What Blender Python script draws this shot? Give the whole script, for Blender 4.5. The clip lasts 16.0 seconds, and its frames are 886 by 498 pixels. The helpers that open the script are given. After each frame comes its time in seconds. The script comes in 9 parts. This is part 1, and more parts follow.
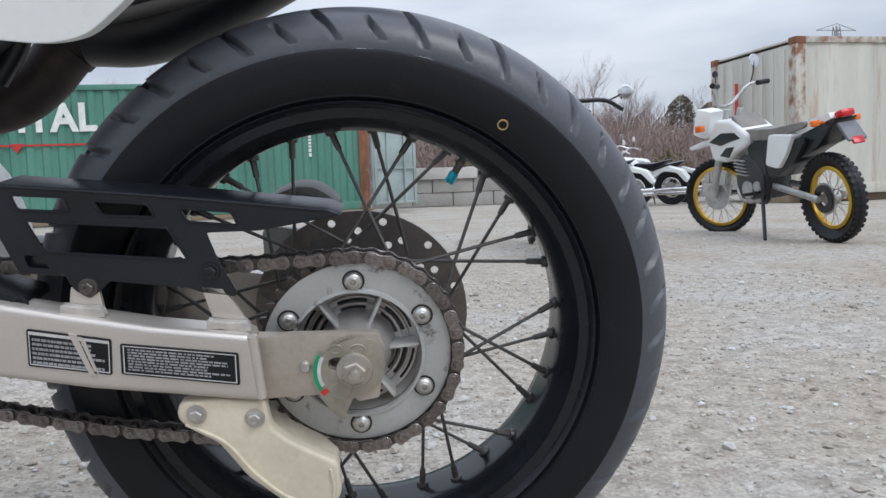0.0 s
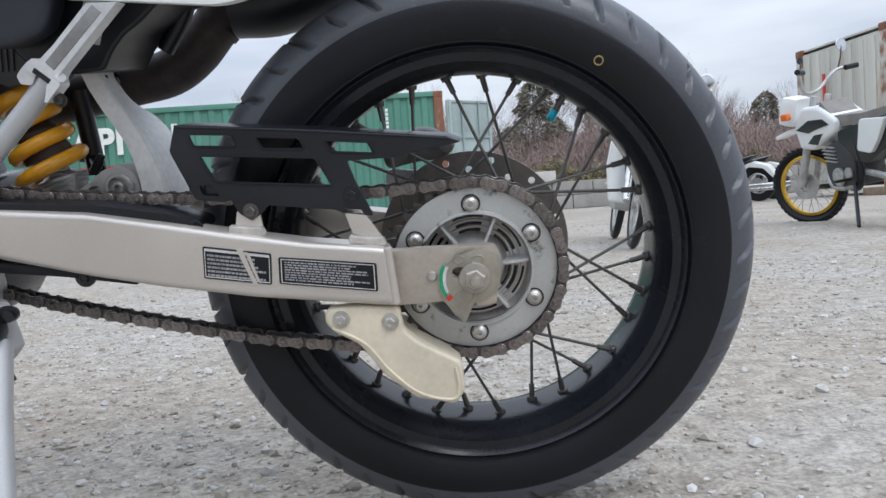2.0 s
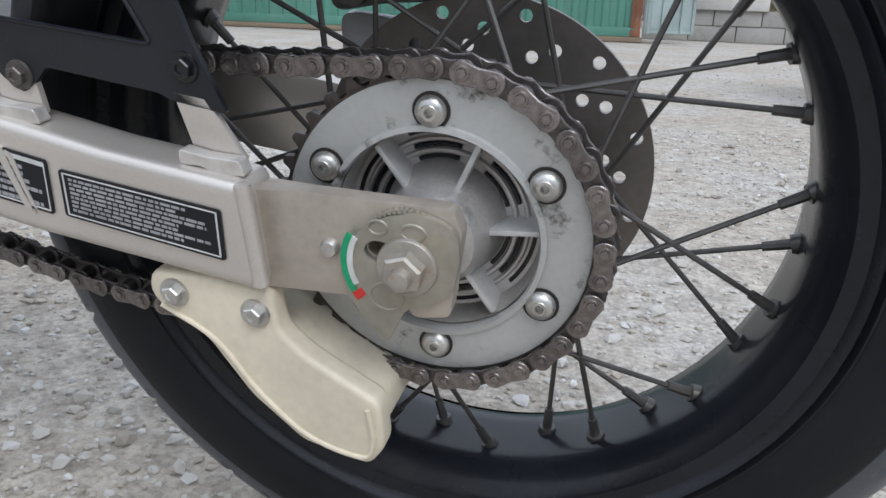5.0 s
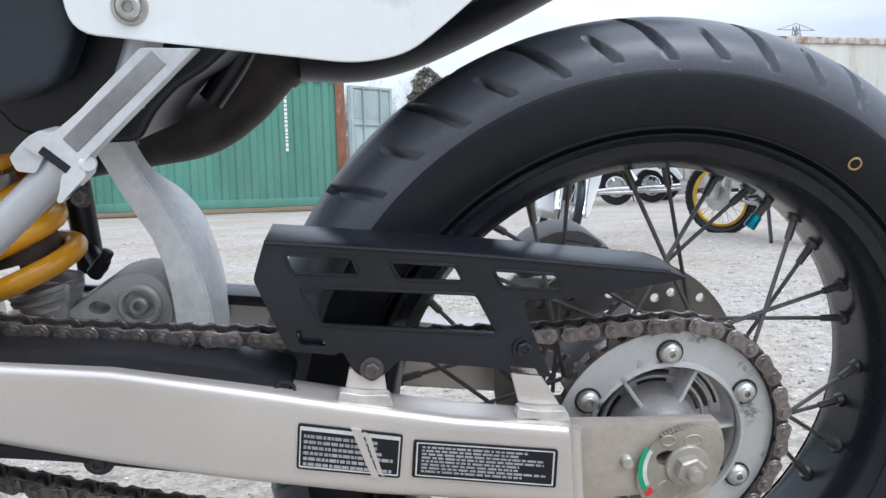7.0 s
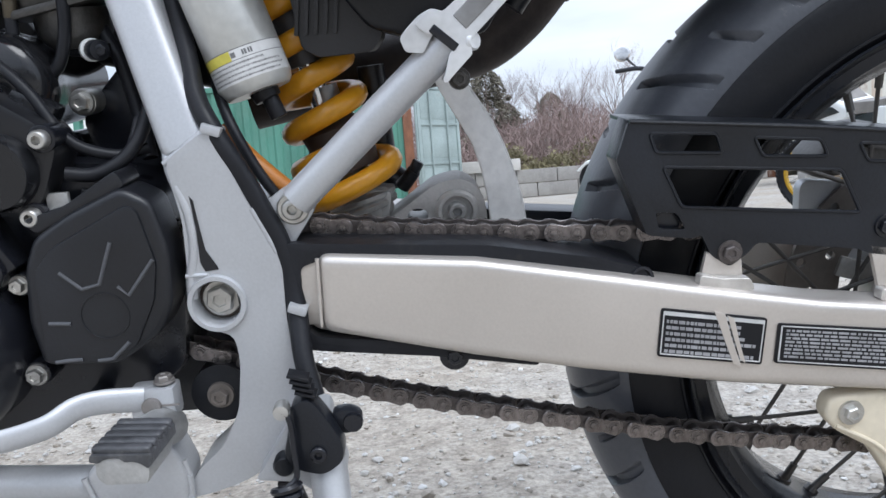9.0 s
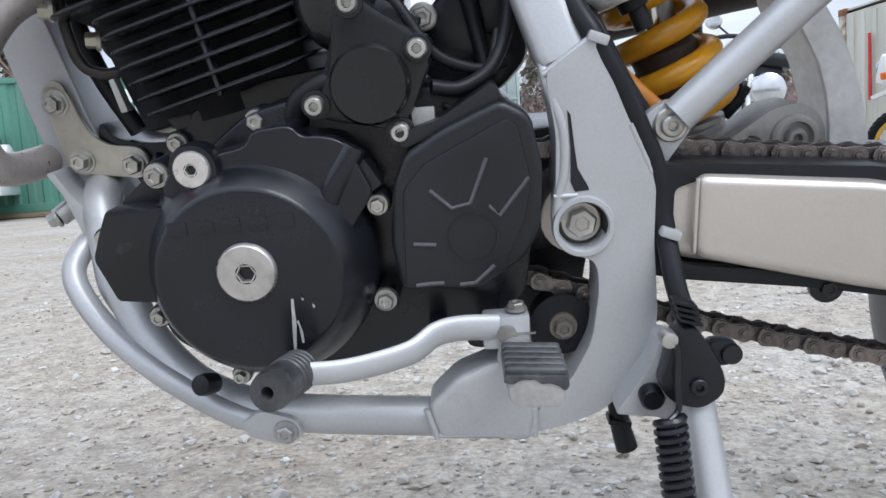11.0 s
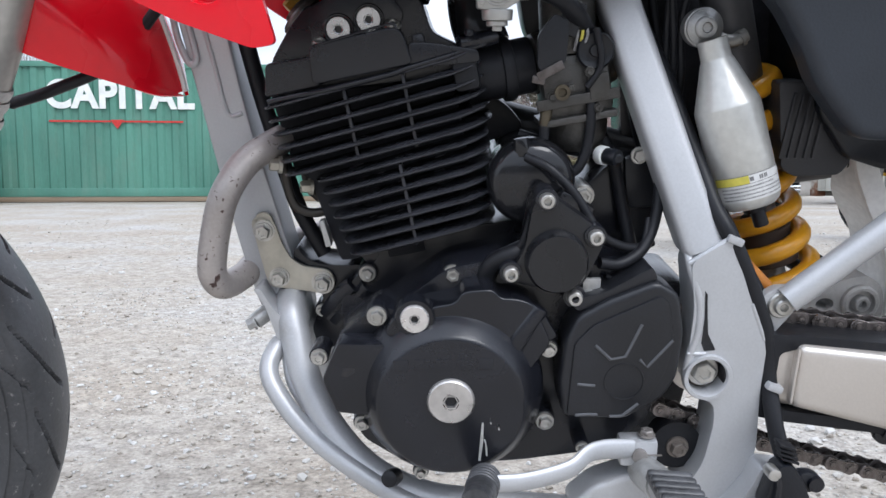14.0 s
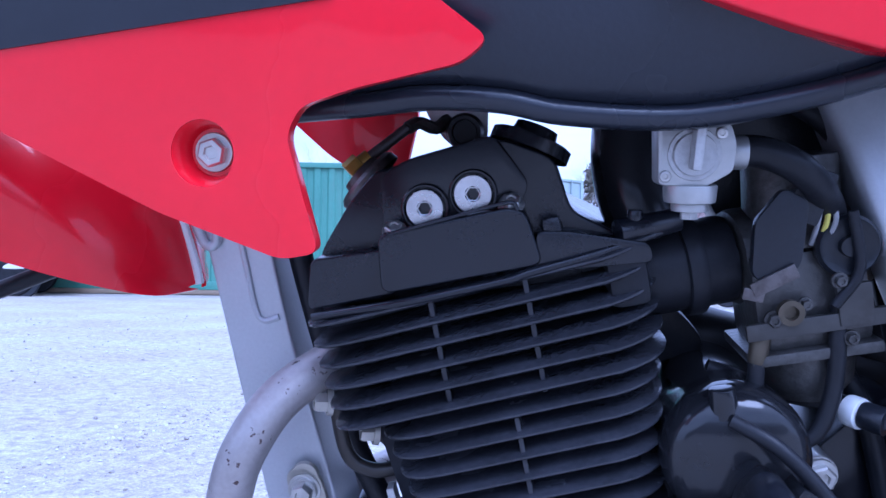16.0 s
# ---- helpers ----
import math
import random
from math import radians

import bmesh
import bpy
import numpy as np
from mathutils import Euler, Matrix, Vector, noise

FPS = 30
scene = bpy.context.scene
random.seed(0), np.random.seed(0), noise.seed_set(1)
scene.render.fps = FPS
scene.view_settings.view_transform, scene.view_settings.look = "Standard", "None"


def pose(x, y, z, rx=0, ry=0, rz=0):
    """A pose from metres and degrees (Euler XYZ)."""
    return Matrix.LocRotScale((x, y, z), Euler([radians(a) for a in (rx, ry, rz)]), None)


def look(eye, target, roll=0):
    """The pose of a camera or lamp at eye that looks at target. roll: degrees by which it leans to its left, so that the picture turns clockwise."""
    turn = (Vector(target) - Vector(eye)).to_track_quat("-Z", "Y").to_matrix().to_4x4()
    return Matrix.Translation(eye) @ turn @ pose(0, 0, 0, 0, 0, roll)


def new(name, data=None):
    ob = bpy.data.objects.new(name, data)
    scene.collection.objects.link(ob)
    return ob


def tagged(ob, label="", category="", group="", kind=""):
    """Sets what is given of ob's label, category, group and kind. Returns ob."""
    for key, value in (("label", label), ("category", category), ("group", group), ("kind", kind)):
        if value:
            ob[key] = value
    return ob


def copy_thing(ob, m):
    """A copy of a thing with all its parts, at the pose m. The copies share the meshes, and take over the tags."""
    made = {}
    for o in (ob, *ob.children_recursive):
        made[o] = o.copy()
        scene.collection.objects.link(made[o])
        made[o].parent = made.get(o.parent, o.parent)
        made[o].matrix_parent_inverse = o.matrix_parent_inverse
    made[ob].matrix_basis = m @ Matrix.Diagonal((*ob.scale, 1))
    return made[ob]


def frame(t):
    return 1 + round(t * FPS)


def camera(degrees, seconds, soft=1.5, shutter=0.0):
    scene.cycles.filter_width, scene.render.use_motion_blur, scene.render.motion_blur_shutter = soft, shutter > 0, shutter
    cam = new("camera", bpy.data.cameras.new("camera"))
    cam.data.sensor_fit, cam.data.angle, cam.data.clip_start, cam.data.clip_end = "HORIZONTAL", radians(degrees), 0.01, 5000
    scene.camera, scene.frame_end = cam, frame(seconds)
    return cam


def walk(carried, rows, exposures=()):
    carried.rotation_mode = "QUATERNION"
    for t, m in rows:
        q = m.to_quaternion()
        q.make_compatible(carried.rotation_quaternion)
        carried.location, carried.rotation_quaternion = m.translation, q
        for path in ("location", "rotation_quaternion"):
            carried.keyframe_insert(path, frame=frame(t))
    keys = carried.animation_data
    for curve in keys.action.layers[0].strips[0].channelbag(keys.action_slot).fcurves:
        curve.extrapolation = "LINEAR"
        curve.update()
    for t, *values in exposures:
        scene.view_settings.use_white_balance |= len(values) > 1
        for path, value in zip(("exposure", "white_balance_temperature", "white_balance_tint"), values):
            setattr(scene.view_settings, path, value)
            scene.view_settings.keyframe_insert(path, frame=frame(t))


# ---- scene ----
cam = camera(59.0, 16.0)
METRES, EYE, TILT, LEAN, TURN = 2.18, 0.4216, -3.45, 2.1, -2.3
PATH = [
    (0, (-0.003, -0.002, 0.439), (0.082, 1.99, 0.285), -2.1),
    (0.5, (-0.042, -0.098, 0.374), (0.065, 1.898, 0.299), -2.9),
    (1, (-0.049, -0.15, 0.371), (0.02, 1.848, 0.311), -3.4),
    (1.5, (-0.054, -0.153, 0.361), (-0.087, 1.845, 0.291), -3.7),
    (2, (-0.04, -0.11, 0.361), (-0.155, 1.883, 0.244), -4.1),
    (2.5, (-0.009, 0.062, 0.367), (-0.172, 2.045, 0.167), -4.4),
    (3, (0.031, 0.209, 0.387), (-0.167, 2.166, 0.027), -2.2),
    (3.2, (0.048, 0.258, 0.385), (-0.2, 2.188, -0.077), -0.6),
    (5.3, (0.065, 0.322, 0.412), (-0.471, 2.16, -0.166), 2.0),
    (5.5, (0.037, 0.303, 0.415), (-0.423, 2.185, -0.08), 2.1),
    (6, (-0.101, 0.225, 0.42), (-0.24, 2.2, 0.136), 2.5),
    (6.5, (-0.207, 0.151, 0.456), (-0.139, 2.142, 0.275), 2.0),
    (7, (-0.271, 0.151, 0.49), (-0.097, 2.136, 0.318), -1.7),
    (7.5, (-0.322, 0.159, 0.458), (-0.133, 2.141, 0.271), -4.1),
    (8, (-0.365, 0.151, 0.443), (-0.219, 2.137, 0.253), -4.4),
    (8.5, (-0.426, 0.16, 0.435), (-0.361, 2.152, 0.266), -4.5),
    (8.7, (-0.444, 0.161, 0.43), (-0.401, 2.155, 0.271), -4.5),
    (10.8, (-0.638, 0.184, 0.405), (-0.731, 2.171, 0.201), -4.0),
    (11, (-0.67, 0.186, 0.402), (-0.781, 2.172, 0.193), -4.1),
    (11.5, (-0.742, 0.194, 0.395), (-0.884, 2.177, 0.18), -4.6),
    (12, (-0.796, 0.203, 0.386), (-0.943, 2.186, 0.176), -4.7),
    (12.5, (-0.808, 0.212, 0.41), (-0.955, 2.199, 0.231), -4.4),
    (13, (-0.827, 0.162, 0.485), (-0.944, 2.153, 0.336), -3.7),
    (13.5, (-0.823, 0.087, 0.52), (-0.878, 2.079, 0.361), -1.7),
    (14, (-0.809, 0.061, 0.518), (-0.837, 2.052, 0.328), -0.0),
    (14.5, (-0.808, 0.076, 0.523), (-0.826, 2.07, 0.36), 0.8),
    (15, (-0.824, 0.16, 0.538), (-0.854, 2.159, 0.526), 0.4),
    (15.5, (-0.846, 0.275, 0.583), (-0.949, 2.27, 0.666), 0.2),
    (16, (-0.847, 0.299, 0.601), (-1.069, 2.286, 0.648), 0.9),
]
walk(cam, [(t, look(eye, target, roll)) for t, eye, target, roll in PATH],
     exposures=[(0, -0.12, 6250, 10), (2, 0.0, 6200, 10), (2.5, 0.18, 6200, 10), (5.5, 0.00, 6200, 10), (6, 0.10, 6200, 10), (7, 0.37, 6050, 10), (8.5, 0.30, 6050, 10), (11, 0.26, 6150, 10), (12.5, 0.20, 6150, 10), (13.5, 0.38, 6150, 11), (15, 0.45, 6000, 14), (15.5, 0.58, 4750, 22), (16, 0.64, 4400, 28)])

# ---- light ----
world = bpy.data.worlds.new("world")
scene.world = world
world.use_nodes = True
wn, wl = world.node_tree.nodes, world.node_tree.links
wn.clear()
w_out = wn.new("ShaderNodeOutputWorld")
w_bg = wn.new("ShaderNodeBackground")
w_sky = wn.new("ShaderNodeTexSky")
w_sky.sky_type, w_sky.sun_disc = "NISHITA", False
w_sky.sun_elevation, w_sky.sun_rotation = radians(49), radians(146)
w_dim = wn.new("ShaderNodeMixRGB")
w_dim.blend_type = "MULTIPLY"
w_dim.inputs[0].default_value = 1.0
w_dim.inputs[2].default_value = (0.10, 0.10, 0.10, 1)
w_co = wn.new("ShaderNodeTexCoord")
w_map = wn.new("ShaderNodeMapping")
w_map.inputs["Scale"].default_value = (1.0, 1.0, 5.0)
w_noise = wn.new("ShaderNodeTexNoise")
w_noise.inputs["Scale"].default_value = 2.2
w_noise.inputs["Detail"].default_value = 6
w_ramp = wn.new("ShaderNodeValToRGB")
w_ramp.color_ramp.elements[0].position, w_ramp.color_ramp.elements[0].color = 0.36, (0.56, 0.61, 0.70, 1)
w_ramp.color_ramp.elements[1].position, w_ramp.color_ramp.elements[1].color = 0.66, (0.86, 0.89, 0.94, 1)
w_mix = wn.new("ShaderNodeMixRGB")
w_mix.inputs[0].default_value = 0.88
wl.new(w_co.outputs["Generated"], w_map.inputs[0])
wl.new(w_map.outputs[0], w_noise.inputs["Vector"])
wl.new(w_noise.outputs["Fac"], w_ramp.inputs[0])
wl.new(w_sky.outputs[0], w_dim.inputs[1])
wl.new(w_dim.outputs[0], w_mix.inputs[1])
wl.new(w_ramp.outputs[0], w_mix.inputs[2])
w_sep = wn.new("ShaderNodeSeparateXYZ")
w_up = wn.new("ShaderNodeMapRange")
w_up.inputs[1].default_value, w_up.inputs[2].default_value = 0.08, 0.95
w_up.inputs[3].default_value, w_up.inputs[4].default_value = 0.96, 2.3
w_lift = wn.new("ShaderNodeVectorMath")
w_lift.operation = "SCALE"
wl.new(w_co.outputs["Generated"], w_sep.inputs[0])
wl.new(w_sep.outputs["Z"], w_up.inputs[0])
wl.new(w_mix.outputs[0], w_lift.inputs[0])
wl.new(w_up.outputs[0], w_lift.inputs["Scale"])
wl.new(w_lift.outputs[0], w_bg.inputs[0])
wl.new(w_bg.outputs[0], w_out.inputs[0])
w_bg.inputs[1].default_value = 1.0

sun_data = bpy.data.lights.new("sun", "SUN")
sun_data.energy, sun_data.angle, sun_data.color = 1.2, radians(30), (1.0, 0.985, 0.96)
sun = new("sun", sun_data)
sun.matrix_world = look((3.0, -4.4, 6.2), (0, 0, 0))


# ---- materials ----
def mat(name, base, rough=0.5, metal=0.0, dark=0.75, light=1.15, scale=12.0, fine=160.0, bump=0.1, dirt=None, dirt_at=(0.58, 0.72),
        dirt_scale=9.0, coat=0.0, rough_var=0.12, random=0.0, stretch=(1, 1, 1), bump_far=0.002, spec=0.5):
    """A painted, cast or moulded surface: colour varied at two scales, uneven gloss, fine relief, and stains of another colour."""
    m = bpy.data.materials.new(name)
    m.use_nodes = True
    n, l = m.node_tree.nodes, m.node_tree.links
    b = n["Principled BSDF"]
    co = n.new("ShaderNodeTexCoord")
    mp = n.new("ShaderNodeMapping")
    mp.inputs["Scale"].default_value = stretch
    l.new(co.outputs["Object"], mp.inputs[0])
    big, small = n.new("ShaderNodeTexNoise"), n.new("ShaderNodeTexNoise")
    big.inputs["Scale"].default_value, big.inputs["Detail"].default_value = scale, 5
    small.inputs["Scale"].default_value, small.inputs["Detail"].default_value = fine, 3
    l.new(mp.outputs[0], big.inputs["Vector"])
    l.new(mp.outputs[0], small.inputs["Vector"])
    add = n.new("ShaderNodeMath")
    add.operation = "MULTIPLY_ADD"
    add.inputs[1].default_value = 0.35
    l.new(small.outputs["Fac"], add.inputs[0])
    l.new(big.outputs["Fac"], add.inputs[2])
    rng = n.new("ShaderNodeMapRange")
    rng.inputs[1].default_value, rng.inputs[2].default_value = 0.45, 0.9
    rng.inputs[3].default_value, rng.inputs[4].default_value = dark, light
    l.new(add.outputs[0], rng.inputs[0])
    shade = n.new("ShaderNodeMixRGB")
    shade.blend_type = "MULTIPLY"
    shade.inputs[0].default_value = 1.0
    shade.inputs[1].default_value = (*base, 1)
    l.new(rng.outputs[0], shade.inputs[2])
    colour = shade.outputs[0]
    if random:
        info = n.new("ShaderNodeObjectInfo")
        r2 = n.new("ShaderNodeMapRange")
        r2.inputs[3].default_value, r2.inputs[4].default_value = 1 - random, 1 + random
        l.new(info.outputs["Random"], r2.inputs[0])
        vary = n.new("ShaderNodeMixRGB")
        vary.blend_type = "MULTIPLY"
        vary.inputs[0].default_value = 1.0
        l.new(colour, vary.inputs[1])
        l.new(r2.outputs[0], vary.inputs[2])
        colour = vary.outputs[0]
    if dirt:
        spot = n.new("ShaderNodeTexNoise")
        spot.inputs["Scale"].default_value, spot.inputs["Detail"].default_value, spot.inputs["Roughness"].default_value = dirt_scale, 8, 0.68
        l.new(mp.outputs[0], spot.inputs["Vector"])
        ramp = n.new("ShaderNodeValToRGB")
        ramp.color_ramp.elements[0].position, ramp.color_ramp.elements[1].position = dirt_at
        l.new(spot.outputs["Fac"], ramp.inputs[0])
        mix = n.new("ShaderNodeMixRGB")
        mix.inputs[2].default_value = (*dirt, 1)
        l.new(ramp.outputs[0], mix.inputs[0])
        l.new(colour, mix.inputs[1])
        colour = mix.outputs[0]
    l.new(colour, b.inputs["Base Color"])
    rr = n.new("ShaderNodeMapRange")
    rr.inputs[3].default_value, rr.inputs[4].default_value = max(rough - rough_var, 0.03), min(rough + rough_var, 1)
    l.new(big.outputs["Fac"], rr.inputs[0])
    l.new(rr.outputs[0], b.inputs["Roughness"])
    b.inputs["Metallic"].default_value = metal
    b.inputs["Coat Weight"].default_value = coat
    b.inputs["Specular IOR Level"].default_value = spec
    if bump:
        bp = n.new("ShaderNodeBump")
        bp.inputs["Strength"].default_value, bp.inputs["Distance"].default_value = bump, bump_far
        l.new(small.outputs["Fac"], bp.inputs["Height"])
        l.new(bp.outputs[0], b.inputs["Normal"])
    return m


RED = mat("red_plastic", (0.74, 0.0035, 0.016), 0.26, scale=4, bump=0.012, dark=0.94, light=1.04, coat=0.45, spec=0.35)
WHITE = mat("white_plastic", (0.78, 0.80, 0.79), 0.38, scale=5, bump=0.03, dark=0.93, light=1.03, dirt=(0.45, 0.42, 0.38), dirt_at=(0.66, 0.9))
CREAM = mat("cream_nylon", (0.68, 0.61, 0.475), 0.5, scale=14, bump=0.06, dark=0.85, dirt=(0.35, 0.28, 0.18), dirt_at=(0.6, 0.85), dirt_scale=25)
MUDWHITE = mat("dusty_white_plastic", (0.87, 0.865, 0.85), 0.5, scale=10, dirt=(0.66, 0.61, 0.57), dirt_at=(0.66, 0.97), dirt_scale=14)
BLACK = mat("black_plastic", (0.0095, 0.0110, 0.0148), 0.33, scale=10, fine=420, bump=0.12, dark=0.7, light=1.5, dirt=(0.05, 0.048, 0.047), dirt_at=(0.64, 0.95), dirt_scale=18, spec=0.42)
BLACK_ENGINE = mat("black_engine_paint", (0.0098, 0.0107, 0.0145), 0.25, scale=16, fine=700, bump=0.03, dark=0.7, light=1.4, dirt=(0.06, 0.055, 0.05), dirt_at=(0.64, 0.98), dirt_scale=24, spec=0.5)
BLACK_MATTE = mat("matte_black_fins", (0.0290, 0.0302, 0.0360), 0.24, scale=20, fine=300, bump=0.15, dark=0.6, light=1.6, spec=0.45)
RUBBER = mat("black_rubber", (0.0160, 0.0168, 0.0200), 0.40, scale=25, fine=300, bump=0.1, dirt=(0.055, 0.052, 0.048), dirt_at=(0.60, 0.92), dirt_scale=30, spec=0.25)
TYRE = mat("tyre_rubber", (0.0088, 0.0096, 0.0122), 0.42, scale=9, fine=240, bump=0.12, dark=0.8, light=1.3, dirt=(0.035, 0.035, 0.037), dirt_at=(0.62, 0.94), dirt_scale=40, spec=0.26)
# Scuffed rubber; the bluish lightening over TYRE also paints in sky sheen.
TREAD = mat("scuffed_sheen_tread_rubber", (0.062, 0.067, 0.080), 0.38, scale=7, fine=240, bump=0.10, dark=0.75, light=1.3, dirt=(0.22, 0.215, 0.21), dirt_at=(0.66, 0.80), dirt_scale=34, spec=0.62)
RIM_BLACK = mat("black_rim_paint", (0.009, 0.0105, 0.0145), 0.26, scale=12, bump=0.02, dark=0.8, light=1.3, spec=0.32, coat=0.12)
SILVER = mat("silver_frame_paint", (0.52, 0.53, 0.545), 0.43, metal=0.4, scale=10, fine=500, bump=0.05, dark=0.86, light=1.06, dirt=(0.24, 0.21, 0.18), dirt_at=(0.62, 0.90), dirt_scale=16)
CHAMPAGNE = mat("champagne_alloy", (0.62, 0.578, 0.532), 0.33, metal=0.6, scale=7, fine=500, bump=0.04, dark=0.9, light=1.06, dirt=(0.36, 0.29, 0.22), dirt_at=(0.66, 0.95), dirt_scale=12)
CAST = mat("cast_aluminium", (0.50, 0.50, 0.49), 0.45, metal=0.7, scale=18, fine=400, bump=0.18, dark=0.7, dirt=(0.12, 0.10, 0.085), dirt_at=(0.6, 0.85), dirt_scale=30)
WORN_STEEL = mat("worn_sprocket_steel", (0.50, 0.505, 0.495), 0.42, metal=0.4, scale=14, fine=260, bump=0.08, dark=0.85, light=1.08, dirt=(0.09, 0.078, 0.066), dirt_at=(0.56, 0.66), dirt_scale=38)
ZINC = mat("zinc_bolt", (0.58, 0.57, 0.54), 0.34, metal=0.85, scale=60, bump=0.08, dark=0.7, dirt=(0.22, 0.16, 0.11), dirt_at=(0.62, 0.9), dirt_scale=90)
PLATED = mat("yellowed_zinc_plate", (0.50, 0.475, 0.41), 0.40, metal=0.7, scale=30, bump=0.06, dirt=(0.28, 0.22, 0.13), dirt_at=(0.6, 0.9), dirt_scale=40)
CHAIN = mat("oily_chain_steel", (0.23, 0.205, 0.195), 0.28, metal=0.75, scale=90, fine=500, bump=0.1, dark=0.6, light=1.3, dirt=(0.05, 0.035, 0.03), dirt_at=(0.55, 0.8), dirt_scale=70, random=0.25)
CHAIN_INNER = mat("oily_inner_plate", (0.13, 0.115, 0.11), 0.38, metal=0.6, scale=90, fine=500, bump=0.1, dirt=(0.03, 0.025, 0.02), dirt_at=(0.5, 0.8), dirt_scale=70)
CHAIN_DARK = mat("greasy_chain_core", (0.035, 0.03, 0.028), 0.5, metal=0.4, scale=80, bump=0.15)
YELLOW = mat("yellow_spring_paint", (0.72, 0.33, 0.015), 0.33, scale=20, bump=0.04, dark=0.85, dirt=(0.22, 0.12, 0.04), dirt_at=(0.6, 0.9), dirt_scale=22, coat=0.2)
HEADER = mat("heat_stained_header_pipe", (0.42, 0.385, 0.365), 0.5, metal=0.5, scale=11, fine=300, bump=0.12, dark=0.8, dirt=(0.085, 0.055, 0.05), dirt_at=(0.610, 0.630), dirt_scale=120)
EXHAUST = mat("dusty_brown_exhaust", (0.040, 0.033, 0.031), 0.6, metal=0.3, scale=10, bump=0.15, dark=0.7, light=1.3, dirt=(0.11, 0.08, 0.065), dirt_at=(0.5, 0.85), dirt_scale=8)
SPOKE = mat("dull_spoke_steel", (0.12, 0.115, 0.11), 0.42, metal=0.7, scale=40, bump=0.05, dirt=(0.15, 0.12, 0.10), dirt_at=(0.55, 0.85), dirt_scale=40)
CHROME = mat("chrome", (0.72, 0.72, 0.72), 0.12, metal=1.0, scale=20, bump=0.0, rough_var=0.06)
GOLD = mat("gold_rim", (0.62, 0.38, 0.04), 0.35, metal=0.6, scale=10, bump=0.02)
TEAL = mat("teal_anodised_cap", (0.01, 0.33, 0.45), 0.3, metal=0.6, scale=40, bump=0.02)
LABEL_BLACK = mat("black_label", (0.010, 0.0105, 0.013), 0.42, scale=30, bump=0.02, spec=0.3)
LABEL_WHITE = mat("white_label_print", (0.60, 0.60, 0.59), 0.5, scale=60, bump=0.0, dark=0.85)
LABEL_GREY = mat("grey_label_print", (0.34, 0.34, 0.35), 0.5, scale=60, bump=0.0, dark=0.7)
LABEL_YELLOW = mat("yellow_label", (0.70, 0.62, 0.10), 0.5, scale=40, bump=0.0)
LABEL_GREEN = mat("green_label", (0.01, 0.30, 0.13), 0.5, scale=40, bump=0.0)
LABEL_RED = mat("red_paint_mark", (0.55, 0.03, 0.025), 0.5, scale=20, bump=0.02)
ORANGE = mat("orange_lens", (0.80, 0.17, 0.02), 0.2, scale=20, bump=0.0)
RED_LENS = mat("red_lens", (0.55, 0.01, 0.015), 0.18, scale=20, bump=0.0)
SEAT = mat("grey_seat_vinyl", (0.22, 0.205, 0.19), 0.6, scale=12, fine=300, bump=0.15)
GREEN = mat("green_container_paint", (0.080, 0.225, 0.170), 0.5, scale=1.4, fine=30, bump=0.1, dark=0.82, light=1.2, dirt=(0.13, 0.22, 0.17), dirt_at=(0.5, 0.9), dirt_scale=2.2, stretch=(1, 1, 0.35), bump_far=0.003)
DOOR_GREY = mat("grey_green_door_paint", (0.33, 0.40, 0.39), 0.55, scale=2, fine=40, bump=0.1, dirt=(0.22, 0.20, 0.17), dirt_at=(0.6, 0.9), dirt_scale=4)
OLD_WHITE = mat("old_white_container_paint", (0.56, 0.55, 0.49), 0.55, scale=1.2, fine=30, bump=0.12, dark=0.82, light=1.1, dirt=(0.36, 0.22, 0.13), dirt_at=(0.56, 0.74), dirt_scale=2.6, stretch=(2.2, 2.2, 0.18), bump_far=0.003)
RUSTY_RAIL = mat("rust_streaked_white_rail", (0.54, 0.52, 0.46), 0.6, scale=2, fine=40, bump=0.15, dirt=(0.22, 0.10, 0.05), dirt_at=(0.44, 0.60), dirt_scale=5.0, stretch=(1, 1, 0.7))
RUST = mat("rusty_steel", (0.20, 0.085, 0.045), 0.75, scale=6, fine=60, bump=0.3, dark=0.6, light=1.4, dirt=(0.40, 0.34, 0.29), dirt_at=(0.58, 0.74), dirt_scale=5, stretch=(1, 1, 0.4))
SIGN_WHITE = mat("faded_white_lettering", (0.72, 0.74, 0.71), 0.6, scale=6, bump=0.05, dark=0.85)
CONCRETE = mat("weathered_concrete", (0.36, 0.345, 0.325), 0.85, scale=1.3, fine=25, bump=0.3, dark=0.75, light=1.15, dirt=(0.20, 0.19, 0.18), dirt_at=(0.5, 0.8), dirt_scale=2.5, bump_far=0.006)
TIMBER = mat("weathered_timber", (0.25, 0.19, 0.13), 0.8, scale=4, fine=60, bump=0.3, stretch=(0.3, 3, 3))
CAR_WHITE = mat("white_car_paint", (0.74, 0.75, 0.76), 0.22, scale=2, bump=0.0, dark=0.95, light=1.02, coat=0.5)
CAR_GLASS = mat("dark_car_glass", (0.02, 0.025, 0.028), 0.08, scale=2, bump=0.0)
BARK = mat("bare_bark", (0.22, 0.175, 0.155), 0.9, scale=3, fine=20, bump=0.2, random=0.25)
TWIG = mat("bare_twigs", (0.215, 0.158, 0.145), 0.9, scale=2, fine=10, bump=0.0, random=0.25, dark=0.7, light=1.3)
NEEDLES = mat("conifer_foliage", (0.165, 0.150, 0.115), 0.8, scale=1.2, fine=12, bump=0.0, dark=0.5, light=1.5, random=0.2)
